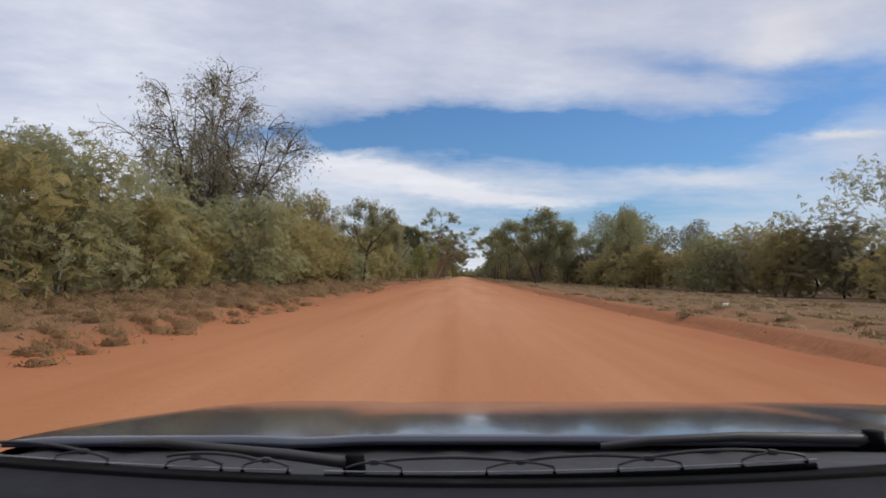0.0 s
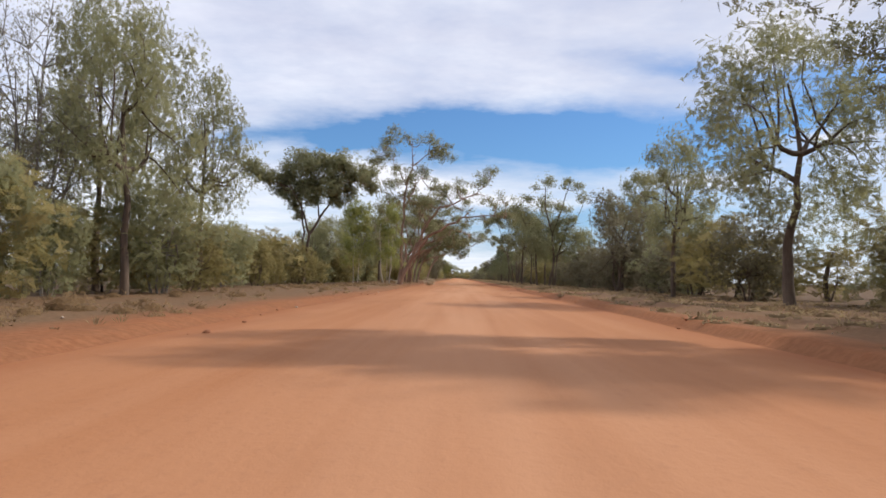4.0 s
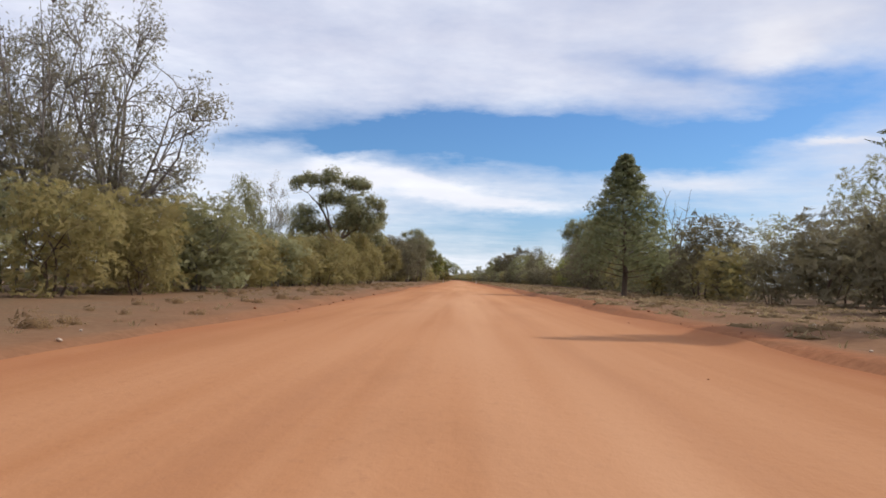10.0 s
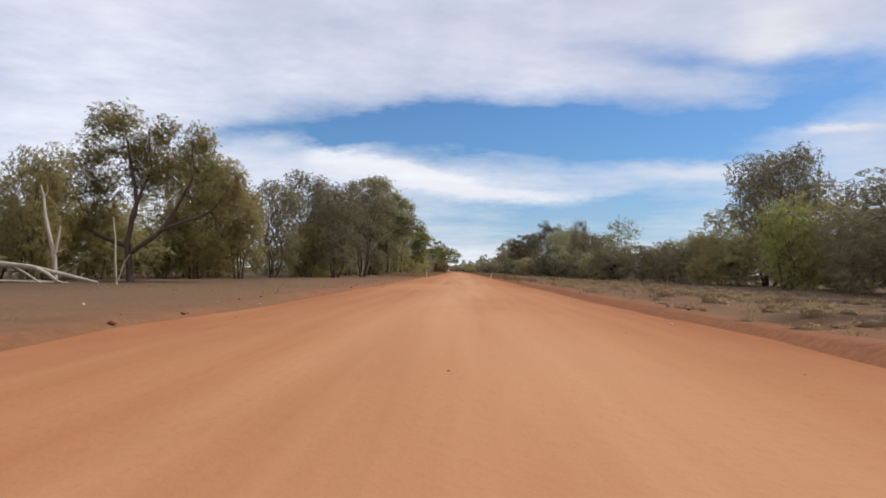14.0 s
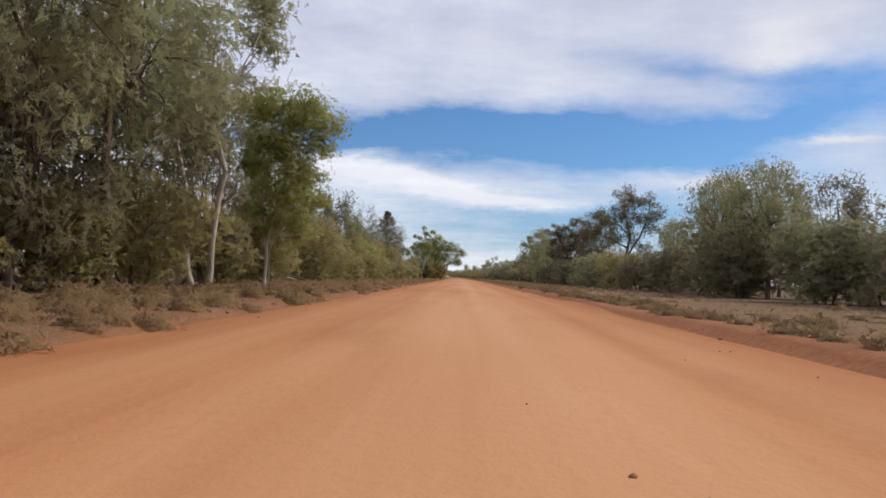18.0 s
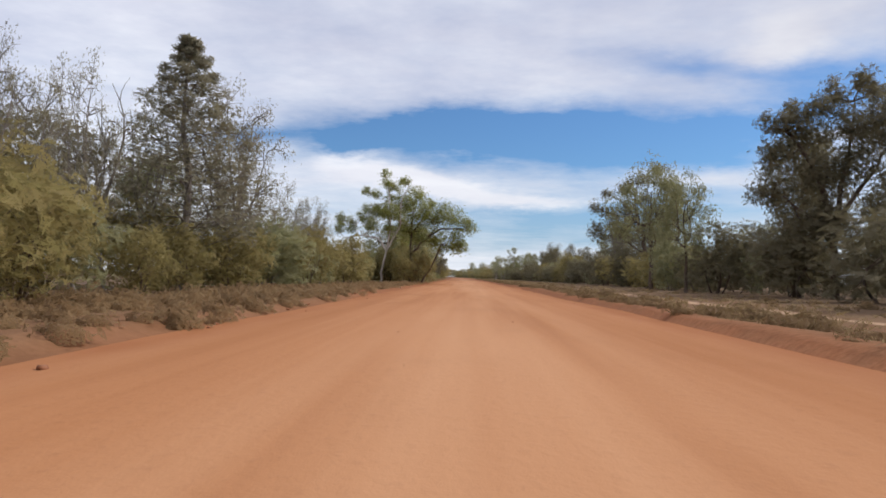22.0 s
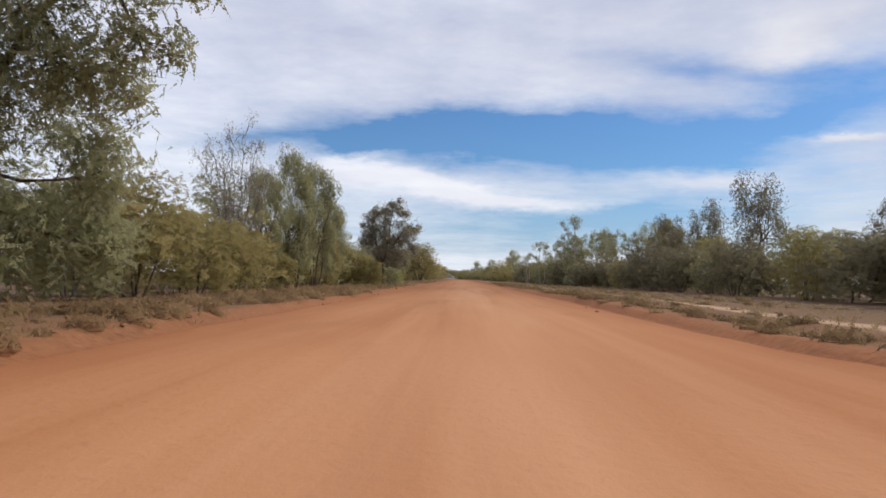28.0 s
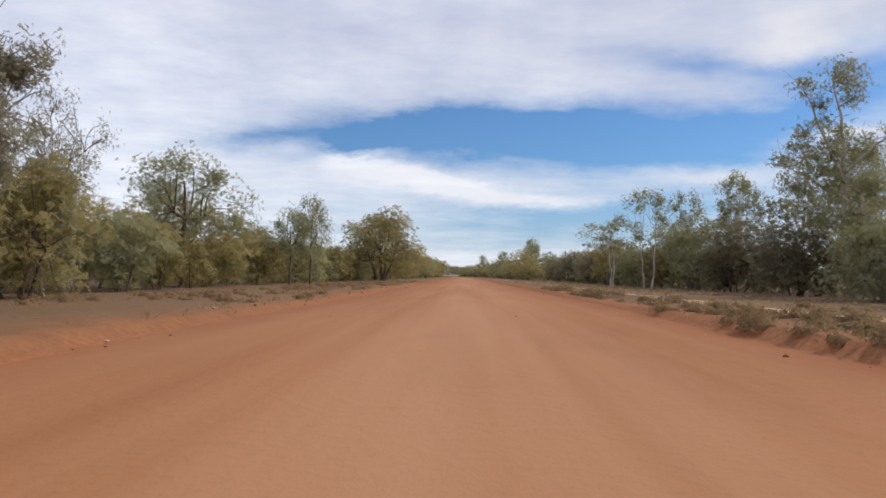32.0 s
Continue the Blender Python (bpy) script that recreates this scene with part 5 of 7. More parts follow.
def plant(kind, x, y, h, w):
    """One tree or shrub of a kind, with its height and crown width, standing on the ground."""
    fn, variants, h0, w0, leaf, bark, label, cat, kw = KINDS[kind]
    i = int(abs(x) * 7 + abs(y) * 3) % variants
    turn = 0 if kind in FIXED else random.Random(int(x * 10) * 7919 + int(y * 10)).uniform(0, 360)
    sz = h / h0
    sx = min(max(w / w0, 0.55 * sz), 1.7 * sz)
    z = rise(x - road_x(y), y) - 0.03
    m = pose(x, y, z, 0, 0, turn) @ Matrix.Diagonal((sx, sx, sz, 1))
    if (kind, i) in firsts:
        s = firsts[kind, i].scale
        return copy_thing(firsts[kind, i], m @ Matrix.Diagonal((1 / s.x, 1 / s.y, 1 / s.z, 1)))
    (wv, wf), lv = shape(kind, i)
    root = new(NAMES.get(kind, "tree"))
    tagged(root, label, cat, {"mulga": "roadside shrubs", "greenbush": "roadside shrubs", "darkbush": "roadside shrubs", "greybush": "roadside shrubs"}.get(kind, "roadside trees"))
    trunk = new("trunk", mesh_from("trunk", wv, wf, [bark], smooth=True))
    trunk.parent = root
    if lv:
        crown = new("crown", mesh_from("crown", lv[0], lv[1], [leaf], normals=lv[2]))
        crown.parent = root
    root.matrix_basis = m
    firsts[kind, i] = root
    return root


# ---- single trees, in order along the road ----
plant("wilga", -13.0, 22.8, 4.1, 2.7)
plant("gum", -24.0, 39.1, 8.6, 5.9)
plant("wilga", -14.0, 54.8, 7.1, 4.9)
plant("twiggy", -20.0, 55.0, 16.0, 13.4)
plant("gum", -16.5, 68.0, 9.0, 4.5)
plant("feathery", -10.2, 74.5, 9.0, 7.9)
plant("oak", 25.0, 76.6, 7.7, 4.6)
plant("sparse", -19.0, 77.7, 7.5, 2.9)
plant("gum", 18.0, 77.9, 9.0, 3.6)
plant("sparse", -17.0, 88.0, 8.5, 5.5)
plant("sparse", -24.0, 90.0, 8.1, 5.8)
plant("gum", -14.2, 95.0, 5.6, 2.3)
plant("wilga", -19.6, 96.0, 12.0, 7.0)
plant("mulga", -12.2, 102.0, 6.3, 4.9)
plant("gum", 25.0, 103.2, 10.5, 9.9)
plant("mulga", -10.7, 105.0, 4.3, 3.5)
plant("sparse", -16.2, 105.3, 7.5, 3.3)
plant("wilga", -14.0, 105.8, 9.2, 8.0)
plant("roundgum", 11.5, 107.0, 11.2, 12.4)
plant("wilga", -13.2, 107.8, 8.7, 3.1)
plant("gum", 24.0, 108.9, 11.2, 8.8)
plant("gum", 19.8, 110.4, 8.3, 3.7)
plant("gum", 16.8, 113.0, 9.8, 4.3)
plant("gum", 27.0, 113.5, 10.4, 10.5)
plant("gum", 24.0, 118.7, 10.5, 6.8)
plant("sparse", -15.2, 119.5, 10.1, 5.0)
plant("gum", -12.0, 120.2, 10.3, 5.8)
plant("gum", 13.0, 123.3, 11.3, 8.7)
plant("gum", -15.2, 124.4, 12.6, 4.9)
plant("gum", -13.2, 130.6, 11.2, 5.2)
plant("gum", 11.8, 134.5, 9.2, 4.9)
plant("oak", 13.5, 155.0, 8.6, 6.5)
plant("forked", -14.1, 158.4, 11.9, 12.2)
plant("flattop", 30.1, 204.0, 17.8, 14.1)
plant("sapling", -6.8, 164.2, 8.2, 2.6)
plant("sapling", -10.0, 164.2, 8.6, 3.4)
plant("gum", -15.0, 167.6, 6.2, 4.2)
plant("gum", -14.8, 174.0, 7.4, 5.5)
plant("overhang", -6.4, 172.3, 13.0, 13.0)
plant("gum", 14.0, 176.8, 6.6, 4.4)
plant("opengum", 18.0, 178.7, 11.7, 4.2)
plant("crossed", -7.1, 179.0, 10.0, 8.0)
plant("gum", -16.5, 181.0, 7.0, 5.5)
plant("opengum", -9.0, 184.0, 11.5, 7.0)
plant("gum", 12.9, 191.8, 9.0, 3.4)
plant("clustered", 11.5, 190.0, 14.8, 11.5)
plant("gum", -14.0, 195.0, 11.0, 7.0)
plant("arching", -7.2, 195.6, 12.0, 14.0)
plant("gum", 12.4, 196.1, 11.3, 2.8)
plant("gum", 9.3, 198.0, 10.5, 6.0)
plant("crossed", -6.6, 201.5, 11.5, 7.5)
plant("straight", -6.2, 203.3, 10.5, 8.0)
plant("gum", -12.5, 208.0, 10.0, 7.0)
plant("gum", 12.5, 212.0, 11.0, 6.0)
plant("gum", -15.0, 221.0, 9.5, 7.5)
plant("gum", -18.5, 214.0, 11.0, 8.0)
plant("sapling", 15.0, 221.0, 8.0, 4.0)
plant("leaning", -5.5, 221.6, 11.0, 7.2)
plant("manystem", 11.7, 237, 14.8, 12.6)
plant("wilga", 19.8, 242.5, 8.9, 6.6)
plant("thincypress", 11.4, 253.0, 9.0, 3.4)
plant("dead", -19.2, 257.0, 13.0, 5.1)
plant("sparse", -19.8, 262.5, 10.6, 7.0)
plant("sparse", -16.8, 266.3, 13.1, 6.2)
plant("sparse", -18.9, 268.3, 9.3, 3.9)
plant("sparse", -15.9, 270.0, 12.5, 8.4)
plant("cypress", 12.0, 288.5, 10.0, 6.4)
plant("gum", -16.6, 293.0, 8.5, 3.5)
plant("dead", 18.1, 298.3, 9.2, 2.9)
plant("sparse", -16.6, 299.7, 9.2, 4.0)
plant("domed", -12.9, 314.0, 12.3, 10.9)
plant("gum", -17.4, 314.1, 8.2, 3.5)
plant("wilga", -14.8, 319.0, 7.6, 6.4)
plant("wilga", -11.4, 319.9, 7.1, 3.9)
plant("sparse", 20.6, 319.9, 11.2, 4.2)
plant("mulga", -10.4, 323.3, 5.7, 3.1)
plant("wilga", -11.2, 330.2, 5.8, 2.8)
plant("gum", 21.4, 330.6, 9.4, 7.2)
plant("sheoak", -13.2, 331.4, 10.6, 6.4)
plant("gum", 19.4, 340.6, 10.3, 5.0)
plant("spreading", 21.8, 348.6, 11.2, 9.9)
plant("gum", 26.0, 359.0, 13.0, 10.0)
plant("wilga", -20.1, 366.2, 6.8, 4.1)
plant("wilga", -24.8, 367.5, 6.4, 5.6)
plant("oak", -28.0, 370.0, 8.4, 7.0)
plant("oak", -32.5, 373.0, 8.0, 7.0)
plant("weeping", -16.9, 370, 9.5, 13.6)
plant("greenbush", 21.2, 375.7, 5.8, 3.7)
plant("wilga", -18.1, 382.3, 10.4, 5.3)
plant("wilga", -15.1, 383.1, 7.9, 4.9)
plant("oak", 24.8, 383.4, 11.0, 6.6)
plant("oak", -15.1, 392.5, 9.0, 5.3)
plant("oak", 27.5, 393.0, 12.0, 9.0)
plant("oak", -11.1, 400.2, 9.7, 6.0)
plant("oak", -14.6, 403.7, 11.4, 7.5)
plant("oak", -10.1, 413.1, 12.0, 7.2)
plant("oak", -13.5, 424.0, 10.5, 6.5)
plant("darkgum", -16.5, 428.0, 12.0, 8.0)
plant("oak", -15.0, 431.0, 11.0, 6.0)
plant("tallpale", -13.6, 437.0, 14.8, 13.1)
plant("oak", -17.0, 440.0, 11.0, 8.0)
plant("gum", -10.2, 442.0, 13.6, 9.0)
plant("oak", -12.5, 447.0, 11.5, 6.5)
plant("darkgum", 24.8, 447.3, 7.2, 3.9)
plant("gum", -11.0, 450.0, 13.0, 8.0)
plant("oak", -16.0, 450.0, 12.0, 7.0)
plant("oak", -18.5, 451.0, 11.5, 8.0)
plant("brightsapling", -6.2, 452.5, 7.5, 4.4)
plant("oak", -14.0, 455.0, 12.5, 7.0)
plant("palegum", -10.2, 457.0, 14.2, 10.5)
plant("oak", -12.0, 462.0, 10.0, 6.0)
plant("darkgum", 24.8, 462.3, 8.4, 6.2)
plant("palegum", -14.5, 466.0, 14.0, 9.0)
plant("gum", -9.8, 466.0, 9.0, 5.0)
plant("mulga", -10.5, 468.0, 4.5, 4.0)
plant("gum", 20.8, 473.3, 9.0, 6.2)
plant("sparse", -14.0, 474.8, 7.9, 1.7)
plant("darkgum", 27.9, 478.4, 9.0, 6.2)
plant("sparse", -14.0, 478.4, 8.1, 2.6)
plant("darkgum", 26.8, 485.2, 10.1, 5.3)
plant("gum", -13.0, 487.0, 9.5, 5.4)
plant("gum", 24.9, 492.7, 10.9, 7.9)
plant("upright", -11.9, 494.6, 8.3, 1.4)
plant("darkgum", 27.0, 494.6, 10.5, 2.8)
plant("mulga", -9.9, 498.7, 4.1, 2.3)
plant("gum", -16.6, 500.1, 12.3, 3.1)
plant("gum", -11.9, 508.1, 8.0, 2.6)
plant("darkgum", 31.0, 508.2, 14.0, 6.4)
plant("greenbush", -10.4, 509.2, 4.8, 4.4)
plant("gum", -11.9, 516.4, 6.6, 3.6)
plant("darkgum", -15.4, 519.0, 11.2, 7.4)
plant("oak", -17.5, 514.0, 9.0, 6.0)
plant("gum", -12.8, 521.9, 7.0, 2.9)
plant("gum", 29.1, 523.0, 9.4, 3.4)
plant("sparse", -12.8, 525.8, 10.5, 2.2)
plant("darkcrown", 26.1, 536.0, 15.4, 11.3)
plant("darkgum", 35.1, 539.3, 11.2, 3.6)
plant("dead", -12.9, 541.4, 6.2, 2.4)
plant("sparse", -15.8, 545.1, 9.0, 3.0)
plant("gum", 25.1, 546.7, 12.3, 3.1)
plant("darkgum", 23.1, 546.9, 11.9, 3.4)
plant("sparse", -14.9, 547.0, 7.7, 1.8)
plant("sparse", -14.9, 550.6, 9.2, 2.5)
plant("dead", -14.8, 552.9, 9.4, 3.0)
plant("upright", -12.6, 556.0, 12.4, 7.6)
plant("oak", -17.5, 552.0, 8.4, 6.5)
plant("wilga", -15.6, 544.5, 6.6, 5.2)
plant("sheoak", -16.8, 561.0, 8.2, 6.0)
plant("dead", -14.9, 557.7, 9.1, 1.7)
plant("broad", 21.6, 562.0, 12.9, 9.4)
plant("sparse", -12.1, 560.5, 11.3, 6.4)
plant("oak", 21.1, 565.4, 10.4, 4.5)
plant("darkgum", 25.1, 571.5, 11.3, 4.3)
plant("sparse", -15.8, 572.5, 8.9, 3.3)
plant("gum", 16.8, 573.0, 8.3, 4.6)
plant("dead", -16.9, 580.6, 10.5, 3.1)
plant("sparse", -15.8, 585.7, 9.3, 2.9)
plant("gum", 19.1, 591.1, 12.3, 8.3)
plant("sparse", -14.9, 593.1, 7.8, 4.0)
plant("sparse", -15.8, 596.7, 8.3, 3.7)
plant("sparse", -15.7, 599.6, 8.8, 3.1)
plant("mulga", -10.6, 600.5, 3.4, 3.4)
plant("paleslim", -8.7, 604.0, 13.3, 10.2)
plant("mulga", -8.0, 606.0, 4.2, 4.4)
plant("limby", 23.3, 610.0, 15.5, 11.9)
plant("mulga", -8.4, 609.5, 4.4, 4.6)
plant("greybush", -7.9, 612.5, 3.6, 4.0)
plant("arched", -5.3, 605.7, 11.3, 9.5)
plant("mulga", -6.3, 602.8, 3.4, 3.2)
plant("mulga", -4.7, 604.4, 4.0, 3.4)
plant("mulga", -4.5, 610.5, 4.2, 3.8)
plant("greybush", -4.6, 616.5, 3.9, 3.8)
plant("mulga", -4.7, 624.0, 3.6, 3.6)
plant("mulga", -6.0, 607.5, 3.6, 4.0)
plant("greybush", -5.7, 613.0, 4.0, 4.2)
plant("mulga", -5.8, 619.5, 4.4, 4.4)
plant("darkgum", 25.3, 613.1, 9.5, 5.1)
plant("mulga", -7.5, 618.1, 6.1, 3.4)
plant("gum", -9.4, 619.0, 10.5, 8.0)
plant("darkgum", 27.3, 624.7, 10.0, 5.0)
plant("sparse", -10.7, 625.9, 7.9, 2.6)
plant("sapling", -8.2, 628.4, 7.7, 3.3)
plant("sparse", 25.3, 634.5, 11.2, 4.3)
plant("sparse", 26.4, 634.8, 12.2, 4.3)
plant("gum", -8.2, 647.5, 10.0, 6.6)
plant("gum", 28.3, 648.1, 10.6, 3.0)
plant("gum", 29.4, 650.7, 10.7, 3.6)
plant("gum", -8.0, 654.0, 10.3, 7.7)
plant("gum", 27.4, 654.1, 9.2, 5.1)
plant("greatsheoak", -9.7, 671, 11.3, 10.5)
plant("oak", 27.4, 681.0, 8.4, 4.4)
plant("oak", 25.8, 690.2, 9.1, 3.9)
plant("sparse", -11.2, 692.5, 8.5, 3.0)
plant("sheoak", -11.5, 698.8, 7.7, 3.0)
plant("sheoak", -10.5, 702.6, 9.5, 2.0)
plant("sheoak", -10.2, 707.7, 9.6, 3.7)
plant("darkgum", 30.8, 708.2, 7.4, 3.5)
plant("wilga", -10.5, 712.1, 5.4, 2.4)
plant("darkgum", 25.8, 719.8, 10.2, 5.6)
plant("sheoak", -11.6, 720.2, 8.3, 2.7)
plant("brownsheoak", -7.7, 727.3, 8.6, 7.2)
plant("mulga", -8.6, 724.5, 2.6, 3.0)
plant("mulga", -9.6, 729.0, 3.0, 3.4)
plant("greybush", -7.4, 730.5, 2.0, 2.4)
plant("gum", -15.6, 733.7, 7.5, 3.7)
plant("darkgum", 26.8, 735.3, 9.6, 5.0)
plant("oak", 26.4, 746.0, 7.8, 2.9)
plant("oak", 26.5, 748.8, 9.7, 5.0)
plant("brownsheoak", -9.9, 752.2, 6.6, 5.2)
plant("sparse", -10.6, 754.0, 7.0, 4.2)
plant("greenbush", -7.6, 742.0, 1.5, 1.5)
plant("opengum", -19.7, 753.1, 7.4, 3.6)
plant("oak", 28.4, 757.0, 10.1, 3.6)
plant("opengum", -20.7, 758.0, 7.2, 3.6)
plant("sparse", -13.7, 763.5, 6.6, 3.6)
plant("opengum", 29.4, 767.6, 10.1, 4.3)
plant("opengum", 27.3, 770.4, 9.3, 3.9)
plant("opengum", 32.5, 771.0, 11.5, 6.0)
plant("opengum", 25.3, 773.6, 9.7, 3.8)
plant("opengum", 38.8, 774.0, 9.5, 6.0)
plant("topknot", 18.6, 776.0, 11.8, 6.6)
plant("gum", -15.7, 779.2, 7.5, 7.0)
plant("opengum", 24.3, 779.9, 10.3, 4.2)
plant("opengum", 24.3, 782.3, 10.6, 2.0)
plant("opengum", 25.0, 787.0, 10.2, 6.0)
plant("gum", -12.7, 791.1, 5.5, 3.9)
plant("oak", 27.3, 791.7, 10.3, 3.6)
plant("gum", -11.7, 793.0, 6.6, 2.5)
plant("opengum", 35.0, 793.0, 13.0, 7.0)
plant("opengum", 24.3, 793.1, 10.9, 4.2)
plant("opengum", 22.3, 800.1, 10.0, 4.7)
plant("opengum", 22.3, 800.6, 10.2, 4.4)
plant("opengum", 16.0, 805.0, 9.4, 6.0)
plant("opengum", 20.3, 807.6, 9.5, 4.8)
plant("opengum", 13.3, 808.3, 6.6, 7.6)
plant("wilga", -11.0, 829.0, 9.0, 11.0)
plant("gum", -13.0, 838.0, 9.0, 8.0)
plant("gum", 19.0, 962.0, 11.0, 7.0)
plant("gum", 23.7, 1026.0, 16.0, 9.0)
plant("gum", 14.0, 1045.0, 11.5, 7.0)
plant("gum", 8.1, 1236.0, 15.5, 9.0)

# ---- scrub along both sides: from, to, nearest distance on each side, mean height on each side ----
STRETCHES = [
    (8, 60, 11.5, 19, 3.9, 4.2), (60, 130, 11.5, 17, 4.0, 4.5), (130, 235, 14, 13.5, 3.6, 3.8), (235, 330, 12, 15, 4.0, 4.2),
    (330, 400, 20, 21, 4.8, 5.0), (400, 420, 14, 20, 4.6, 5.0), (420, 444, 15.5, 18, 3.6, 4.6), (444, 480, 12, 18, 4.0, 4.6), (480, 596, 10.8, 17.5, 4.2, 4.6), (607, 655, 9.9, 19.5, 3.6, 4.4), (655, 700, 10.2, 19.5, 3.4, 5.4),
    (700, 765, 11.5, 20, 3.6, 5.4), (765, 900, 14, 18, 3.2, 4.8),
]
fill_rng = random.Random(11)
for y0, y1, left, right, hl, hr in STRETCHES:
    y = y0
    while y < y1:
        lat = -left - abs(fill_rng.gauss(0, 1.3))
        h = hl * fill_rng.uniform(0.6, 1.3)
        kind, wide = "mulga" if fill_rng.random() < 0.8 else "greybush", fill_rng.uniform(0.85, 1.25)
        if not 350 < y < 366:  # the ground before the fallen tree is bare
            plant(kind, road_x(y) + lat, y, h, h * wide)
        y += fill_rng.uniform(3.4, 5.2)
    y = y0
    while y < y1:
        lat = right + abs(fill_rng.gauss(0, 1.8))
        h = hr * fill_rng.uniform(0.6, 1.25)
        # mostly darkbush on this side: its leaf colour includes backlit shade
        plant(("greybush", "mulga", "darkbush", "darkbush", "darkbush")[int(fill_rng.random() * 5)] if y > 95 else ("greybush" if fill_rng.random() < 0.4 else "mulga"), road_x(y) + lat, y, h, h * fill_rng.uniform(0.9, 1.4))
        y += fill_rng.uniform(7.5, 11.5)


def many(name, label, spots, smooth=False):
    """One object of uncountable plants: spots of (kind, x, y, height, width)."""
    groups = {}
    rng = np.random.default_rng(3)
    for k, (kind, x, y, h, w) in enumerate(spots):
        fn, variants, h0, w0, leaf, bark, *_ = KINDS[kind]
        (wv, wf), lv = shape(kind, k % variants)
        a = rng.uniform(0, 6.28)
        c, s = math.cos(a) * w / w0, math.sin(a) * w / w0
        z = rise(x - road_x(y), y) - 0.05
        for mat, vf in ((bark, (wv, wf)), (leaf, lv)):
            if vf is None:
                continue
            v, f, nv = vf if len(vf) == 3 else (*vf, None)
            if mat is leaf:
                pick = rng.random(len(f)) < ((0.32 if len(f) < 3000 else 0.2) if y < 900 else (0.2 if len(f) < 3000 else 0.11))
                v, nv = v[f[pick]], nv[f[pick]].reshape(-1, 3)
                mid = v.mean(1, keepdims=True)
                v = ((v - mid) * (1.55 if y < 900 else 2.05) + mid).reshape(-1, 3)
                f = np.arange(len(v)).reshape(-1, 3)
            elif len(f) > 48:
                f = f[:48]
                v = v[: f.max() + 1]
            if f.shape[1] == 4:
                f = np.concatenate([f[:, :3], f[:, [0, 2, 3]]])
            if nv is None:
                nv = v - v.mean(0) * np.array([1, 1, 0])
                nv[:, 2] = 0.05
                nv /= np.linalg.norm(nv, axis=1)[:, None] + 1e-9
            ca, sa = math.cos(a), math.sin(a)
            turned = np.stack([nv[:, 0] * ca - nv[:, 1] * sa, nv[:, 0] * sa + nv[:, 1] * ca, nv[:, 2]], 1)
            out = np.stack([v[:, 0] * c - v[:, 1] * s + x, v[:, 0] * s + v[:, 1] * c + y, v[:, 2] * h / h0 + z], 1)
            groups.setdefault(mat, []).append((out, f, turned))
    mats, vs, fs, ns, slots, n = list(groups), [], [], [], [], 0
    for si, mat in enumerate(mats):
        for v, f, nv in groups[mat]:
            ns.append(nv)
            vs.append(v)
            fs.append(f + n)
            slots.append(np.full(len(f), si))
            n += len(v)
    ob = new(name, mesh_from(name, np.concatenate(vs), np.concatenate(fs), mats, np.concatenate(slots), normals=np.concatenate(ns)))
    return tagged(ob, label, "bushland", kind="stuff")


def side_lines(y):
    for y0, y1, left, right, hl, hr in STRETCHES:
        if y0 <= y < y1:
            return left, right
    return (11, 14) if y > 900 else (11, 18)


spots = []
y = 0.0
while y < 1300:
    left, right = side_lines(y)
    for sgn, edge in ((-1, left), (1, right)):
        lat = edge + 3.0 + fill_rng.random() ** 1.3 * 16
        kind = fill_rng.choice(("greybush", "mulga", "gum", "gum", "oak", "wilga"))
        h = {"greybush": 4.4, "mulga": 4.4, "gum": 7.6, "oak": 7.0, "sparse": 7.0, "wilga": 5.8}[kind] * fill_rng.uniform(0.75, 1.2)
        spots.append((kind, road_x(y) + sgn * lat, y + fill_rng.uniform(-2, 2), h, h * fill_rng.uniform(0.7, 1.1)))
    if y > 900:
        for sgn, edge in ((-1, left), (1, right)):
            h = fill_rng.uniform(4, 8.5)
            spots.append((fill_rng.choice(("mulga", "greybush", "gum", "wilga")), road_x(y) + sgn * (edge + abs(fill_rng.gauss(0, 2.5))), y, h, h * 1.1))
    for sgn, edge in ((-1, left), (1, right)):
        for depth in ((1.6, 4.8, 9.0, 14.0, 19.0) if y < 120 and sgn > 0 else (1.6, 4.8) if y < 900 else (2.5,)):
            h = fill_rng.uniform(2.8, 4.6)
            spots.append((fill_rng.choice(("mulga", "greybush", "mulga") if sgn < 0 else ("darkbush", "darkbush", "mulga")), road_x(y) + sgn * (edge + depth + fill_rng.uniform(-1, 1.5)), y + fill_rng.uniform(-1.5, 1.5), h, h * 1.5))
    y += 8.8 if y < 900 else 9.5
# a row of scrub close behind the right verge, leaf colour darkened for backlit shade
row_rng = random.Random(29)
y = 98.0
while y < 860:
    right, mean = next((st[3], st[5]) for st in STRETCHES if y < st[1])
    h = mean * row_rng.uniform(0.6, 1.0)
    spots.append((row_rng.choice(("darkbush", "darkbush", "greybush")), road_x(y) + right + row_rng.uniform(0.8, 4.5), y, h, h * row_rng.uniform(1.0, 1.5)))
    y += row_rng.uniform(8.0, 12.0)
for k in range(46):
    h = fill_rng.uniform(7, 11)
    spots.append((fill_rng.choice(("gum", "wilga", "oak")), -46 + k * 2.5 + fill_rng.uniform(-1, 1), 1265 + fill_rng.uniform(-25, 60) + (k < 20) * 90, h, h * 0.95))
for k in range(12):
    h = row_rng.uniform(7.5, 10)
    spots.append(("oak", -36 + k * 3.3, 1300 + row_rng.uniform(-12, 25), h, h))
many("woodland", "dense dry woodland behind the roadside scrub", spots)


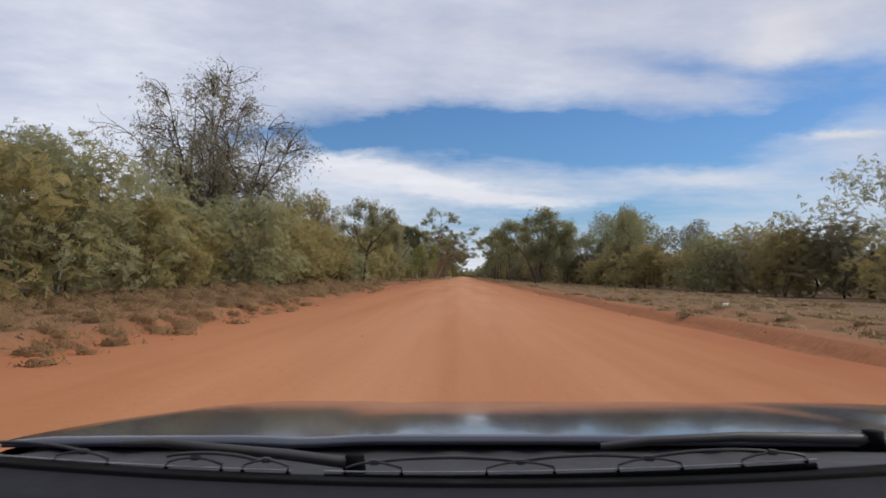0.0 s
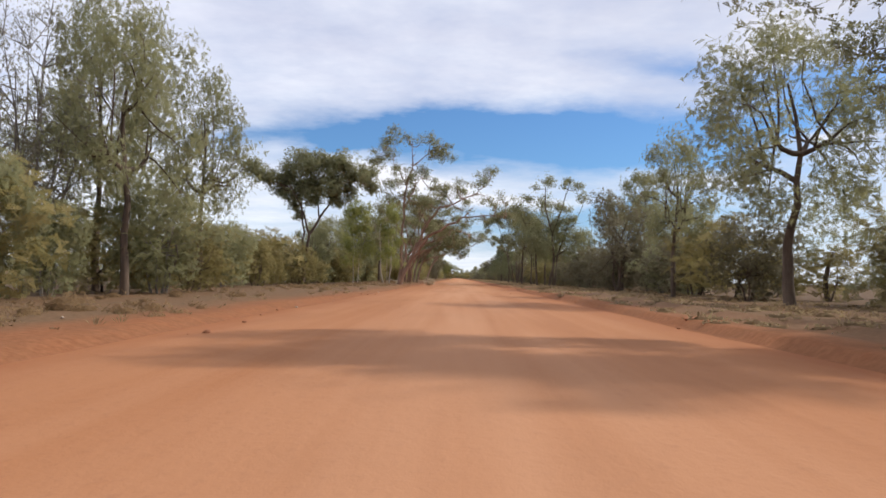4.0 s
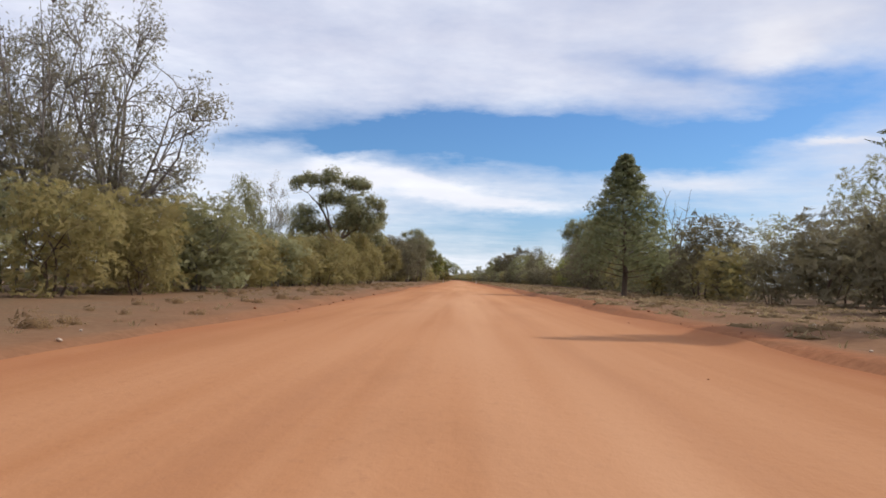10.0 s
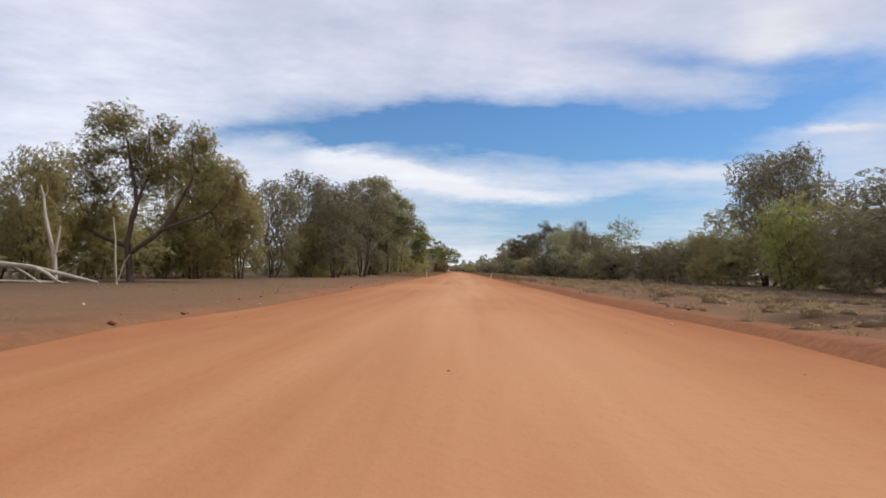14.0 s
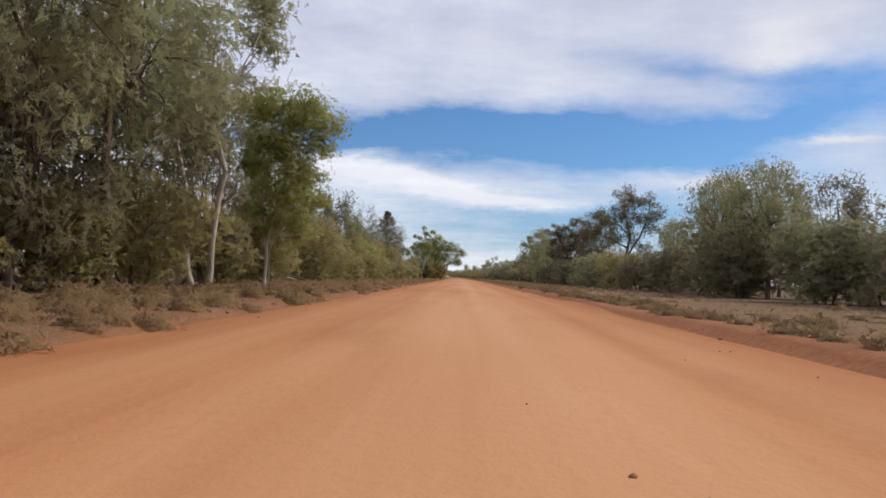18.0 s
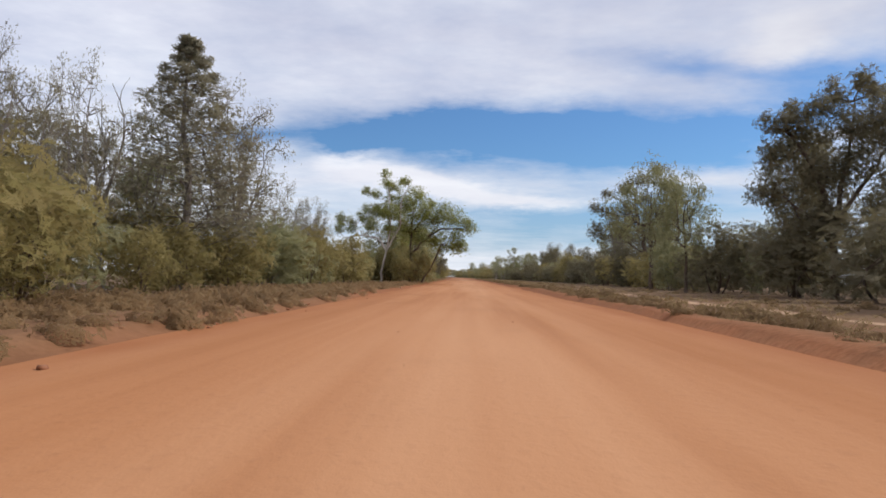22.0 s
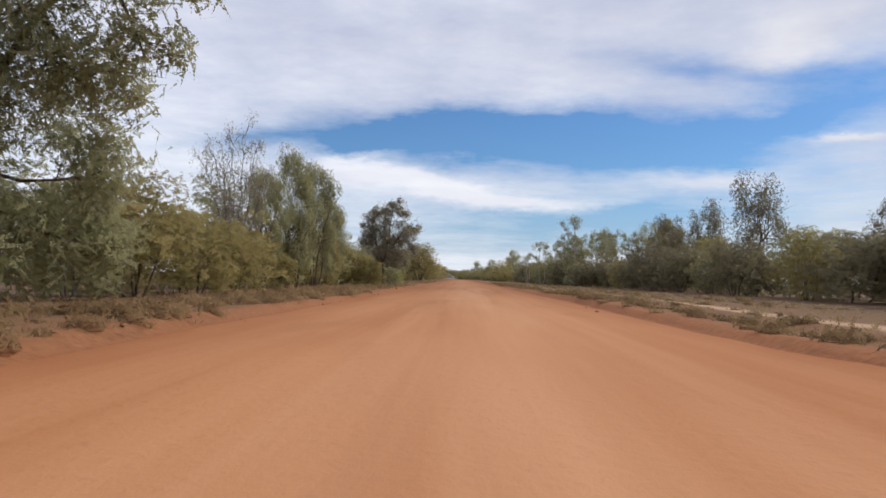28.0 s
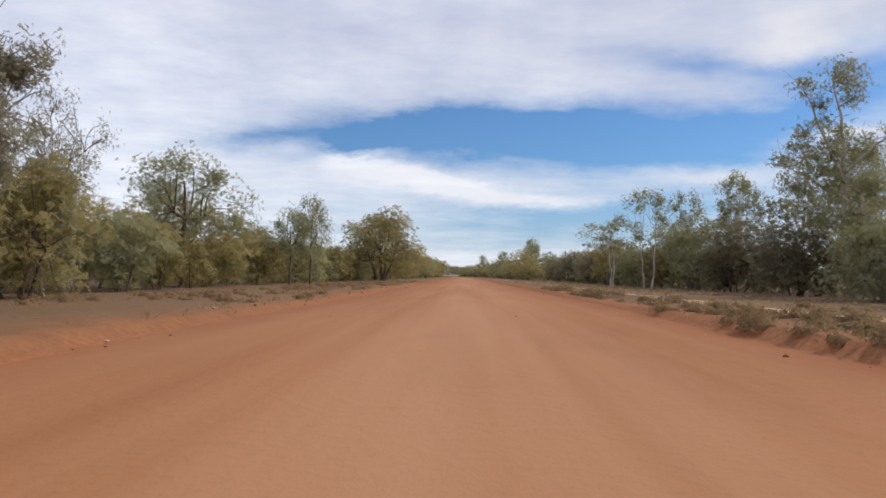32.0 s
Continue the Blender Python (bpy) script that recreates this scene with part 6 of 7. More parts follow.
# ---- grass and low plants on the verges ----
def tufts(name, label, mat, spots, blades, seed):
    rng = np.random.default_rng(seed)
    vs = []
    for x, y, z, r, h in spots:
        a = rng.uniform(0, 6.283, blades)
        q = rng.random(blades) ** 0.6 * r
        lean = rng.uniform(0.1, 1.1, blades) * h
        bx, by = x + np.cos(a) * q * 0.45, y + np.sin(a) * q * 0.45
        tx, ty = x + np.cos(a) * (q + lean * 0.5), y + np.sin(a) * (q + lean * 0.5)
        tz = z + h * rng.uniform(0.5, 1.1, blades) * (1 - 0.45 * (q / r) ** 2)
        wd = h * 0.028 + 0.006
        pa = a + 1.57 + rng.uniform(-0.8, 0.8, blades)
        ex, ey = np.cos(pa) * wd, np.sin(pa) * wd
        zz = np.full(blades, z - 0.03)
        mx, my, mz = (bx + tx) / 2, (by + ty) / 2, (zz + tz) / 2 + h * 0.12
        quad = np.stack([np.stack([bx, by, zz], 1), np.stack([mx + ex, my + ey, mz], 1), np.stack([tx, ty, tz], 1), np.stack([mx - ex, my - ey, mz], 1)], 1)
        vs.append(quad.reshape(-1, 3))
    v = np.concatenate(vs)
    ob = new(name, mesh_from(name, v, np.arange(len(v)).reshape(-1, 4), [mat]))
    return tagged(ob, label, "grass", kind="stuff")


def cushions(name, label, mat, spots, sprays, seed, tall=1.0):
    """Low rounded plants, each a rough mound covered with small leaf sprays."""
    rng = np.random.default_rng(seed)
    ang = np.arange(7) * 2 * math.pi / 7
    rings = np.concatenate([np.stack([np.cos(ang + k * 0.4) * q, np.sin(ang + k * 0.4) * q, np.full(7, z)], 1) for k, (q, z) in enumerate(((0.95, -0.1), (0.82, 0.42), (0.48, 0.75)))] + [np.array([[0, 0, 0.86]])])
    tri = []
    for k in range(2):
        for i in range(7):
            j = (i + 1) % 7
            tri += [(k * 7 + i, k * 7 + j, k * 7 + 7 + j), (k * 7 + i, k * 7 + 7 + j, k * 7 + 7 + i)]
    tri = np.array(tri + [(14 + i, 14 + (i + 1) % 7, 21) for i in range(7)])
    vs, ns, fs, n = [], [], [], 0
    for x, y, z, r, h in spots:
        size, at = np.array([r, r * rng.uniform(0.8, 1.3), h * tall]), np.array([x, y, z - 0.02])
        body = rings * rng.uniform(0.5, 0.85, (22, 1))
        p, d = clump_points(rng, (0, 0, 0), 1.12, sprays, 1.0, 0.22)
        p[:, 2] = np.abs(p[:, 2])
        v, f, nv = leaves(rng, [(p * size + at, d * np.array([1, 1, 0]) + np.array([0, 0, 0.6]))], min(0.22, r * 0.4), min(0.10, r * 0.2), -0.6)
        up = rings + np.array([0, 0, 0.3])
        vs += [body * size + at, v]
        ns += [up / np.linalg.norm(up, axis=1)[:, None], nv]
        fs += [tri + n, f + n + 22]
        n += 22 + len(v)
    ob = new(name, mesh_from(name, np.concatenate(vs), np.concatenate(fs), [mat], normals=np.concatenate(ns)))
    return tagged(ob, label, "scrub", kind="stuff")


def scatter(n, y0, y1, near, far, power, rmin, rmax, seed, sgn=0, gap=-0.12):
    r = random.Random(seed)
    out = []
    for _ in range(n):
        y = r.uniform(y0, y1)
        s = sgn or r.choice((-1, 1))
        lat = s * (near + (far - near) * r.random() ** power)
        if noise.noise(Vector((lat * 0.18, y * 0.07, 1.5))) < gap:
            continue
        rad = r.uniform(rmin, rmax)
        out.append((road_x(y) + lat, y, rise(lat, y), rad, rad * r.uniform(0.5, 0.95)))
    return out


tufts("dry_grass", "straw-coloured dry grass on both verges", STRAW,
      scatter(8200, 0, 860, 5.5, 17, 1.0, 0.08, 0.22, 1, 1, -0.5) + scatter(1500, 0, 425, 5.4, 14, 1.1, 0.08, 0.2, 7, -1) + scatter(900, 3, 50, 4.8, 12, 0.9, 0.08, 0.2, 62, -1, -0.7) + scatter(1800, 425, 860, 5.0, 11, 1.0, 0.12, 0.26, 8, -1, -0.4), 11, 1)
cushions("low_scrub", "low grey-brown saltbush mounds along the verges", SALTBUSH,
         scatter(150, 0, 110, 5.4, 12, 0.9, 0.35, 0.85, 2, -1, -0.3) + scatter(230, 3, 46, 4.6, 8.5, 0.9, 0.16, 0.46, 61, -1, -0.6) + scatter(60, 5, 19, 4.1, 6.4, 0.9, 0.14, 0.36, 63, -1, -0.8) + scatter(700, 0, 110, 5.2, 13, 0.8, 0.14, 0.36, 22, -1, -0.3) + scatter(420, 110, 340, 5.4, 12, 0.9, 0.16, 0.40, 12, -1, -0.2)
         + scatter(1500, 425, 560, 4.75, 10.5, 0.8, 0.25, 0.62, 3, -1, -0.8) + scatter(420, 560, 600, 5.2, 10.5, 0.9, 0.2, 0.5, 33, -1, -0.3)
         + scatter(520, 600, 700, 5.2, 8.4, 1.0, 0.2, 0.5, 9, -1, -0.5) + scatter(460, 700, 830, 5.4, 11, 1.0, 0.2, 0.42, 5, -1, -0.3), 33, 2)
cushions("verge_scrub", "olive-brown low bushes above the road bank", VERGE_SCRUB,
         scatter(1050, 395, 790, 5.1, 7.2, 0.8, 0.2, 0.5, 4, 1, -0.45) + scatter(380, 395, 790, 9.5, 15, 1.0, 0.2, 0.5, 44, 1, -0.2) + scatter(220, 0, 395, 5.6, 15, 1.0, 0.2, 0.5, 6, 1, -0.1), 34, 4, 0.8)
cushions("grass_hummocks", "matted hummocks of dry straw-coloured grass", STRAW,
         scatter(3000, 0, 440, 5.2, 16, 0.9, 0.15, 0.42, 41, 1, -0.6) + scatter(700, 395, 860, 6.5, 16, 0.9, 0.2, 0.5, 42, 1, -0.3), 21, 6, 0.5)


# ---- roadside things ----
def part(name, mesh, parent, label=""):
    ob = new(name, mesh)
    ob.parent = parent
    return tagged(ob, label)


def thing(name, m, label, category, group=""):
    ob = new(name)
    ob.matrix_basis = m
    return tagged(ob, label, category, group)


def bm_mesh(name, bm, mat, smooth=False):
    me = bpy.data.meshes.new(name)
    bm.normal_update()
    bm.to_mesh(me)
    bm.free()
    me.materials.append(mat)
    for p in me.polygons:
        p.use_smooth = smooth
    return me


def box(size, at=(0, 0, 0), bevel=0.0, taper=1.0):
    bm = bmesh.new()
    bmesh.ops.create_cube(bm, size=1.0)
    for v in bm.verts:
        k = taper if v.co.z > 0 else 1.0
        v.co = Vector((v.co.x * size[0] * k + at[0], v.co.y * size[1] * k + at[1], v.co.z * size[2] + at[2]))
    if bevel:
        bmesh.ops.bevel(bm, geom=bm.edges[:], offset=bevel, segments=2, affect="EDGES")
    return bm


def plain(name, colour, rough=0.6, metal=0.0, grime=(0.3, 0.13, 0.06), amount=0.4, scale=6.0):
    """A painted or moulded surface with dust on it."""
    m, t, b = material(name, rough, metal)
    co = t.nodes.new("ShaderNodeTexCoord").outputs["Object"]
    n = noise_node(t, co, scale, 5, 0.65)
    t.links.new(mix_node(t, ramp_node(t, n, [(0.42, 0.0), (0.75, amount)]), colour, grime), b.inputs["Base Color"])
    t.links.new(ramp_node(t, n, [(0.3, rough * 0.85), (0.7, min(1.0, rough * 1.25))]), b.inputs["Roughness"])
    return m


POST_WHITE = plain("white_plastic", (0.78, 0.77, 0.73), 0.5, 0, (0.45, 0.25, 0.15), 0.6, 9.0)
REFLECTOR = plain("dark_red_reflector", (0.10, 0.02, 0.02), 0.3, 0, (0.1, 0.05, 0.03), 0.3)


def guide_post(x, y, lean, label):
    z = rise(x - road_x(y), y)
    p = thing("guide_post", pose(x, y, z, 0, lean, 4), label, "marker post", "guide posts at the road edge")
    bm = bmesh.new()
    # shallow channel section, slightly narrower towards the rounded top
    prof = [(-0.05, 0.012), (-0.042, -0.012), (-0.02, -0.02), (0.02, -0.02), (0.042, -0.012), (0.05, 0.012), (0.036, 0.012), (0.018, -0.006), (-0.018, -0.006), (-0.036, 0.012)]
    rings = []
    for h, k in ((-0.2, 1.0), (0.0, 1.0), (0.9, 0.97), (0.97, 0.93), (1.0, 0.72)):
        rings.append([bm.verts.new((px * k, py, h)) for px, py in prof])
    for a, b in zip(rings, rings[1:]):
        for i in range(len(prof)):
            bm.faces.new((a[i], a[(i + 1) % len(prof)], b[(i + 1) % len(prof)], b[i]))
    bm.faces.new(rings[-1])
    part("post", bm_mesh("post", bm, POST_WHITE), p)
    part("reflector", bm_mesh("reflector", box((0.045, 0.006, 0.12), (0, -0.025, 0.86), 0.002), REFLECTOR), p, "dark red reflector strip")


guide_post(-3.35, 429.0, 2, "white plastic guide post standing at the road edge")
guide_post(5.45, 429.8, 15, "white plastic guide post leaning away from the road")


def branchwood(name, m, label, runs, mat, category="branch", extra=None):
    """Bare wood: runs of (points, thick radius, thin radius); the first is the main stem."""
    t = thing(name, m, label, category)
    for i, (pts, r0, r1) in enumerate(runs):
        v, f = tube(pts, r0, r1, 7)
        part("stem" if i == 0 else "side_branch", mesh_from("stem", v, f, [mat], smooth=True), t)
    return t


branchwood("fallen_branch", pose(-10.2, 211.5, rise(-10.2, 211.5)), "crooked bleached branch lying on the verge",
           [(np.array([(-1.7, 0.1, 0.02), (-1.2, 0, 0.22), (-0.7, 0, 0.36), (-0.2, 0, 0.2), (0.5, -0.1, 0.08), (1.2, -0.1, 0.07), (1.8, 0, 0.2)]), 0.07, 0.03),
            (np.array([(-0.7, 0, 0.36), (-1.0, 0.3, 0.3), (-1.4, 0.6, 0.05)]), 0.03, 0.012)], DEAD_WOOD)
fallen = branchwood("fallen_tree", pose(-17.6, 362.5, rise(-17.6, 362.5)), "bleached fallen tree trunk resting on its broken limbs",
           [(np.array([(-2.6, 0, 0.78), (-1.6, 0, 0.80), (-0.4, 0, 0.70), (0.8, 0.1, 0.45), (2.6, 0.1, 0.05)]), 0.16, 0.07),
            (np.array([(-2.3, 0, 0.75), (-2.5, 0.3, 0.4), (-2.7, 0.5, 0.0)]), 0.08, 0.05),
            (np.array([(-1.2, 0, 0.75), (-0.3, -0.3, 0.35), (0.4, -0.5, 0.0)]), 0.07, 0.03),
            (np.array([(-2.4, -0.4, 0.03), (-0.8, -0.5, 0.06), (0.9, -0.4, 0.03)]), 0.06, 0.04),
            (np.array([(0.6, 0.1, 0.5), (0.8, 0.2, 0.7), (1.0, 0.2, 0.85)]), 0.035, 0.015),
            (np.array([(-5.5, 0.1, 0.46), (-4.6, 0.1, 0.36), (-3.5, 0, 0.33), (-2.7, 0, 0.40), (-2.3, 0, 0.72)]), 0.17, 0.12),
            (np.array([(-4.9, -0.1, 0.40), (-5.2, -0.3, 0.15), (-5.5, -0.4, 0.0)]), 0.07, 0.04),
            (np.array([(-3.2, -0.2, 0.05), (-1.6, -0.35, 0.08), (0.2, -0.4, 0.10), (1.5, -0.3, 0.04)]), 0.07, 0.03),
            (np.array([(-0.1, -0.1, 0.66), (0.5, -0.2, 0.42), (1.0, -0.35, 0.12), (1.3, -0.4, 0.02)]), 0.09, 0.04)], DEAD_WOOD, "fallen tree")
root_rng, roots = np.random.default_rng(12), Wood()
for k in range(13):
    a = k * 2.4
    tip = np.array([-5.75 + root_rng.uniform(-0.25, 0.1), 0.1 + 0.42 * math.cos(a), 0.46 + 0.46 * math.sin(a)])
    roots.add(bend(root_rng, np.array([-5.4, 0.1, 0.45]), tip, 5, 0.15), 0.07, 0.015, 5)
part("root_plate", mesh_from("root_plate", *roots.arrays(), [BARK_RED], smooth=True), fallen, "torn roots caked with red soil")
branchwood("fallen_branch", pose(-12.9, 345.5, rise(-13.6, 345.5)), "short grey branch lying on bare soil",
           [(np.array([(-0.8, 0, 0.06), (-0.3, 0, 0.10), (0.1, 0, 0.05)]), 0.07, 0.05),
            (np.array([(0.45, 0.1, 0.04), (0.7, 0.1, 0.08), (0.95, 0.1, 0.06)]), 0.05, 0.03)], DEAD_WOOD)
branchwood("dead_tree", pose(-18.0, 364.5, rise(-18, 364.5)), "bare bleached dead tree with a forked top",
           [(np.array([(0, 0, -0.1), (-0.1, 0, 1.2), (-0.35, 0, 2.2), (-0.6, 0, 3.2), (-0.7, 0, 4.1), (-0.85, 0, 4.6)]), 0.12, 0.03),
            (np.array([(-0.1, 0, 1.3), (0.05, 0, 2.0), (0.15, 0, 2.7)]), 0.07, 0.035),
            (np.array([(-0.7, 0, 4.0), (-0.5, 0, 4.3), (-0.52, 0, 4.6)]), 0.03, 0.015),
            (np.array([(-0.05, 0, 1.4), (0.3, 0.1, 1.6), (0.5, 0.1, 1.6)]), 0.03, 0.01),
            (np.array([(0.1, 0, 0.2), (0.4, 0, 0.5), (0.7, 0, 0.7)]), 0.04, 0.015)], DEAD_WOOD, "tree")
branchwood("dead_sapling", pose(-14.6, 363.5, rise(-14.6, 363.5)), "thin bare stick of a dead sapling",
           [(np.array([(0, 0, -0.1), (-0.1, 0, 1.0), (-0.12, 0, 2.0), (-0.25, 0, 3.1)]), 0.05, 0.025),
            (np.array([(0.05, 0, 0.2), (0.3, 0, 1.0), (0.55, 0, 1.4)]), 0.035, 0.02)], DEAD_WOOD, "tree")

brush_rng = np.random.default_rng(8)
for bx, by, label in ((-12.0, 477.0, "heap of bleached fallen branches in the grass"), (-11.5, 703.5, "tangle of dry fallen branches under shrubs"), (-13, 96, "pile of dry sticks beside the scrub")):
    runs = []
    for k in range(9):
        a = brush_rng.uniform(-2.2, 2.2, 3) * np.array([1, 0.6, 0]) + np.array([0, 0, 0.05])
        b = a + brush_rng.normal(0, 1, 3) * np.array([1.3, 0.6, 0.25]) + np.array([0, 0, 0.25])
        runs.append((bend(brush_rng, a, b, 5, 0.12), 0.05, 0.012))
    branchwood("branch_pile", pose(bx, by, rise(bx, by)), label, runs, DEAD_WOOD, "branches")


def dry_bush(x, y, r, h, seed):
    """Dead straw-pale bush of fine stalks with seed heads."""
    rng = np.random.default_rng(seed)
    t = thing("dry_bush", pose(x, y, rise(x - road_x(y), y)), "dead straw-pale bush at the road edge", "bush")
    wood, pts = Wood(), []
    for k in range(70):
        a, q = rng.uniform(0, 6.283), rng.random() ** 0.6
        tip = np.array([math.cos(a) * q * r, math.sin(a) * q * r, h * rng.uniform(0.45, 1.1) * (1 - 0.4 * q * q)])
        run = bend(rng, tip * np.array([0.25, 0.25, 0]) + np.array([0, 0, -0.02]), tip, 4, 0.08)
        wood.add(run, 0.006, 0.003, 3)
        d = rng.normal(0, 1, (16, 3))
        pts.append((tip + d * 0.06, d))
        pts.append((run[2] + d * 0.05, d))
    v, f = wood.arrays()
    part("stalks", mesh_from("stalks", v, f, [STRAW]), t)
    v, f, _ = leaves(rng, pts, 0.05, 0.03, 0.2)
    part("seed_heads", mesh_from("seed_heads", v, f, [PALE_STRAW]), t)


PALE_STRAW = leaf_material("pale_straw", (0.42, 0.35, 0.24), (0.75, 0.68, 0.52), (0.6, 0.5, 0.35), 0.8)
dry_bush(-3.3, 176.5, 0.80, 0.95, 4)
dry_bush(-6.6, 174.5, 0.3, 0.4, 5)


def tin(x, y):
    t = thing("white_tin", pose(x, y, rise(x - road_x(y), y) + 0.062, 90, 0, 70), "small dented white tin lying on the verge", "tin")
    bm = bmesh.new()
    bmesh.ops.create_cone(bm, cap_ends=True, segments=20, radius1=0.068, radius2=0.068, depth=0.19)
    for v in bm.verts:
        v.co.x *= 1 - 0.12 * (v.co.z > 0)
    part("body", bm_mesh("body", bm, POST_WHITE, True), t)
    for zz in (-0.095, 0.095):
        bm = bmesh.new()
        bmesh.ops.create_cone(bm, cap_ends=True, segments=20, radius1=0.073, radius2=0.073, depth=0.011)
        for v in bm.verts:
            v.co.x *= 1 - 0.12 * (zz > 0)
            v.co.z += zz
        part("rim", bm_mesh("rim", bm, RUST, True), t, "rusty brown rim")


RUST = plain("rusty_steel", (0.16, 0.07, 0.035), 0.8, 0.2, (0.3, 0.14, 0.07), 0.6)
tin(-5.1, 227.5)
tin(7.3, 19.8)

peg = thing("wooden_peg", pose(9.2, 471.5, rise(8.1, 471.5), 0, 3, 10), "short weathered wooden peg in the verge", "peg")
part("shaft", bm_mesh("shaft", box((0.05, 0.05, 0.7), (0, 0, 0.15), 0.006, 0.85), DEAD_WOOD), peg)


def stones(name, label, n, seed, spread, mat, smin, smax):
    r = random.Random(seed)
    rng = np.random.default_rng(seed)
    bm = bmesh.new()
    bmesh.ops.create_icosphere(bm, subdivisions=1, radius=1.0)
    base = np.array([v.co[:] for v in bm.verts])
    tri = np.array([[v.index for v in f.verts] for f in bm.faces])
    bm.free()
    vs, fs = [], []
    for k in range(n):
        y = r.uniform(2, 800)
        lat = spread(r)
        s = smin + (smax - smin) * r.random() ** 3
        v = base * rng.uniform(0.6, 1.3, (len(base), 1)) * s * np.array([1, 1, 0.6])
        fs.append(tri + len(base) * k)
        vs.append(v + np.array([road_x(y) + lat, y, rise(lat, y) + 0.012 + s * 0.2]))
    ob = new(name, mesh_from(name, np.concatenate(vs), np.concatenate(fs), [mat]))
    return tagged(ob, label, "stones", kind="stuff")


STONE = plain("pale_stone", (0.55, 0.45, 0.36), 0.9, 0, (0.35, 0.17, 0.09), 0.8, 20)
CLOD = plain("red_earth_clod", (0.26, 0.10, 0.045), 0.95, 0, (0.4, 0.18, 0.09), 0.7, 14)
stones("pale_stones", "scattered small pale stones along the verges", 420, 21, lambda r: r.choice((-1, 1)) * r.uniform(4.2, 9), STONE, 0.015, 0.06)
stones("earth_clods", "red earth clods left by grading along the edges", 900, 22, lambda r: r.choice((-1, -1, 1)) * (4.9 + r.gauss(0, 0.45)), CLOD, 0.015, 0.08)
stones("loose_gravel", "loose brown stones scattered over the road", 160, 23, lambda r: r.uniform(-4.5, 4.5), CLOD, 0.01, 0.03)


# ---- the car whose bonnet lies before the lens, standing where the drive begins ----
PAINT = plain("dark_blue_grey_paint", (0.052, 0.056, 0.078), 0.12, 0.0, (0.075, 0.072, 0.085), 0.3, 5.0)
PAINT.node_tree.nodes["Principled BSDF"].inputs["Coat Weight"].default_value = 0.25
BLACK = plain("black_plastic", (0.0035, 0.0035, 0.004), 0.7, 0, (0.008, 0.007, 0.007), 0.3, 12)
BLACK.node_tree.nodes["Principled BSDF"].inputs["Specular IOR Level"].default_value = 0.06
COWL = plain("charcoal_cowl_plastic", (0.022, 0.021, 0.025), 0.7, 0, (0.05, 0.042, 0.04), 0.4, 14)
DASH = plain("dark_dashboard_vinyl", (0.016, 0.015, 0.021), 0.85, 0, (0.024, 0.023, 0.028), 0.3, 16)
DASH.node_tree.nodes["Principled BSDF"].inputs["Specular IOR Level"].default_value = 0.15
RUBBER = plain("tyre_rubber", (0.015, 0.014, 0.013), 0.85, 0, (0.22, 0.10, 0.05), 0.6, 8)
ALLOY = plain("dusty_alloy", (0.45, 0.44, 0.43), 0.4, 0.9, (0.3, 0.15, 0.08), 0.6, 8)
STEEL = plain("grey_wiper_metal", (0.045, 0.044, 0.047), 0.5, 0.2, (0.08, 0.07, 0.06), 0.3, 20)
BRIGHT_STEEL = plain("worn_steel_edge", (0.30, 0.29, 0.30), 0.4, 0.4, (0.2, 0.15, 0.12), 0.3, 20)
CAR_X = 0.22
car = thing("car", pose(CAR_X, 0, 0), "dark blue-grey car with black wipers standing on the road", "car")


def sheet_mesh(name, grid, mat, thick=0.0):
    """A smooth sheet through rows of points, given a thickness downwards."""
    rows, cols = len(grid), len(grid[0])
    v = [p for row in grid for p in row]
    f = [(j * cols + i, j * cols + i + 1, (j + 1) * cols + i + 1, (j + 1) * cols + i) for j in range(rows - 1) for i in range(cols - 1)]
    if thick:
        n = len(v)
        v = v + [(x, y, z - thick) for x, y, z in v]
        f = f + [(d + n, c + n, b + n, a + n) for a, b, c, d in f]
        rim = [i for i in range(cols)] + [j * cols + cols - 1 for j in range(1, rows)] + [(rows - 1) * cols + i for i in range(cols - 2, -1, -1)] + [j * cols for j in range(rows - 2, 0, -1)]
        f += [(a, a + n, b + n, b) for a, b in zip(rim, rim[1:] + rim[:1])]
    return mesh_from(name, v, f, [mat], smooth=True)


LEAN = 0.022


def bonnet_half(y):
    """Half the bonnet's width: it narrows towards the nose."""
    d = max(0.0, y - 0.88)
    return 0.785 - 0.07 * d - 0.125 * d * d


def bonnet_z(x, y):
    """Top of the bonnet: nearly level at its back, falling towards the nose; the body leans a little on its springs."""
    s, d = abs(x) / bonnet_half(y), y - 0.9
    z = 0.799 - 0.055 * d - 0.075 * d * d + LEAN * x
    z -= 0.8 * max(0.0, s - 0.9) ** 2 * min(1.0, 3 * max(0.0, d))
    z -= 0.004 * math.exp(-((abs(x) - 0.42 + 0.08 * d) / 0.05) ** 2)
    return z


def back_y(x):
    return 0.87 + 0.035 * (1 - (x / 0.785) ** 2)


def screen_foot(x):
    """Height of the windscreen's lower edge, lowest near its middle."""
    return 0.812 + 0.02 * (x + 0.23) + 0.09 * (x + 0.23) ** 2


xs = [-1 + 2 * i / 40 for i in range(41)]
grid = []
for j in range(25):
    row = []
    for u in xs:
        y = back_y(u * 0.785) + j / 24 * (1.93 - 0.12 * u * u - back_y(u * 0.785))
        x = u * bonnet_half(y)
        row.append((x, y, bonnet_z(x, y)))
    grid.append(row)
part("bonnet", sheet_mesh("bonnet", grid, PAINT, 0.007), car, "glossy dark blue-grey bonnet")
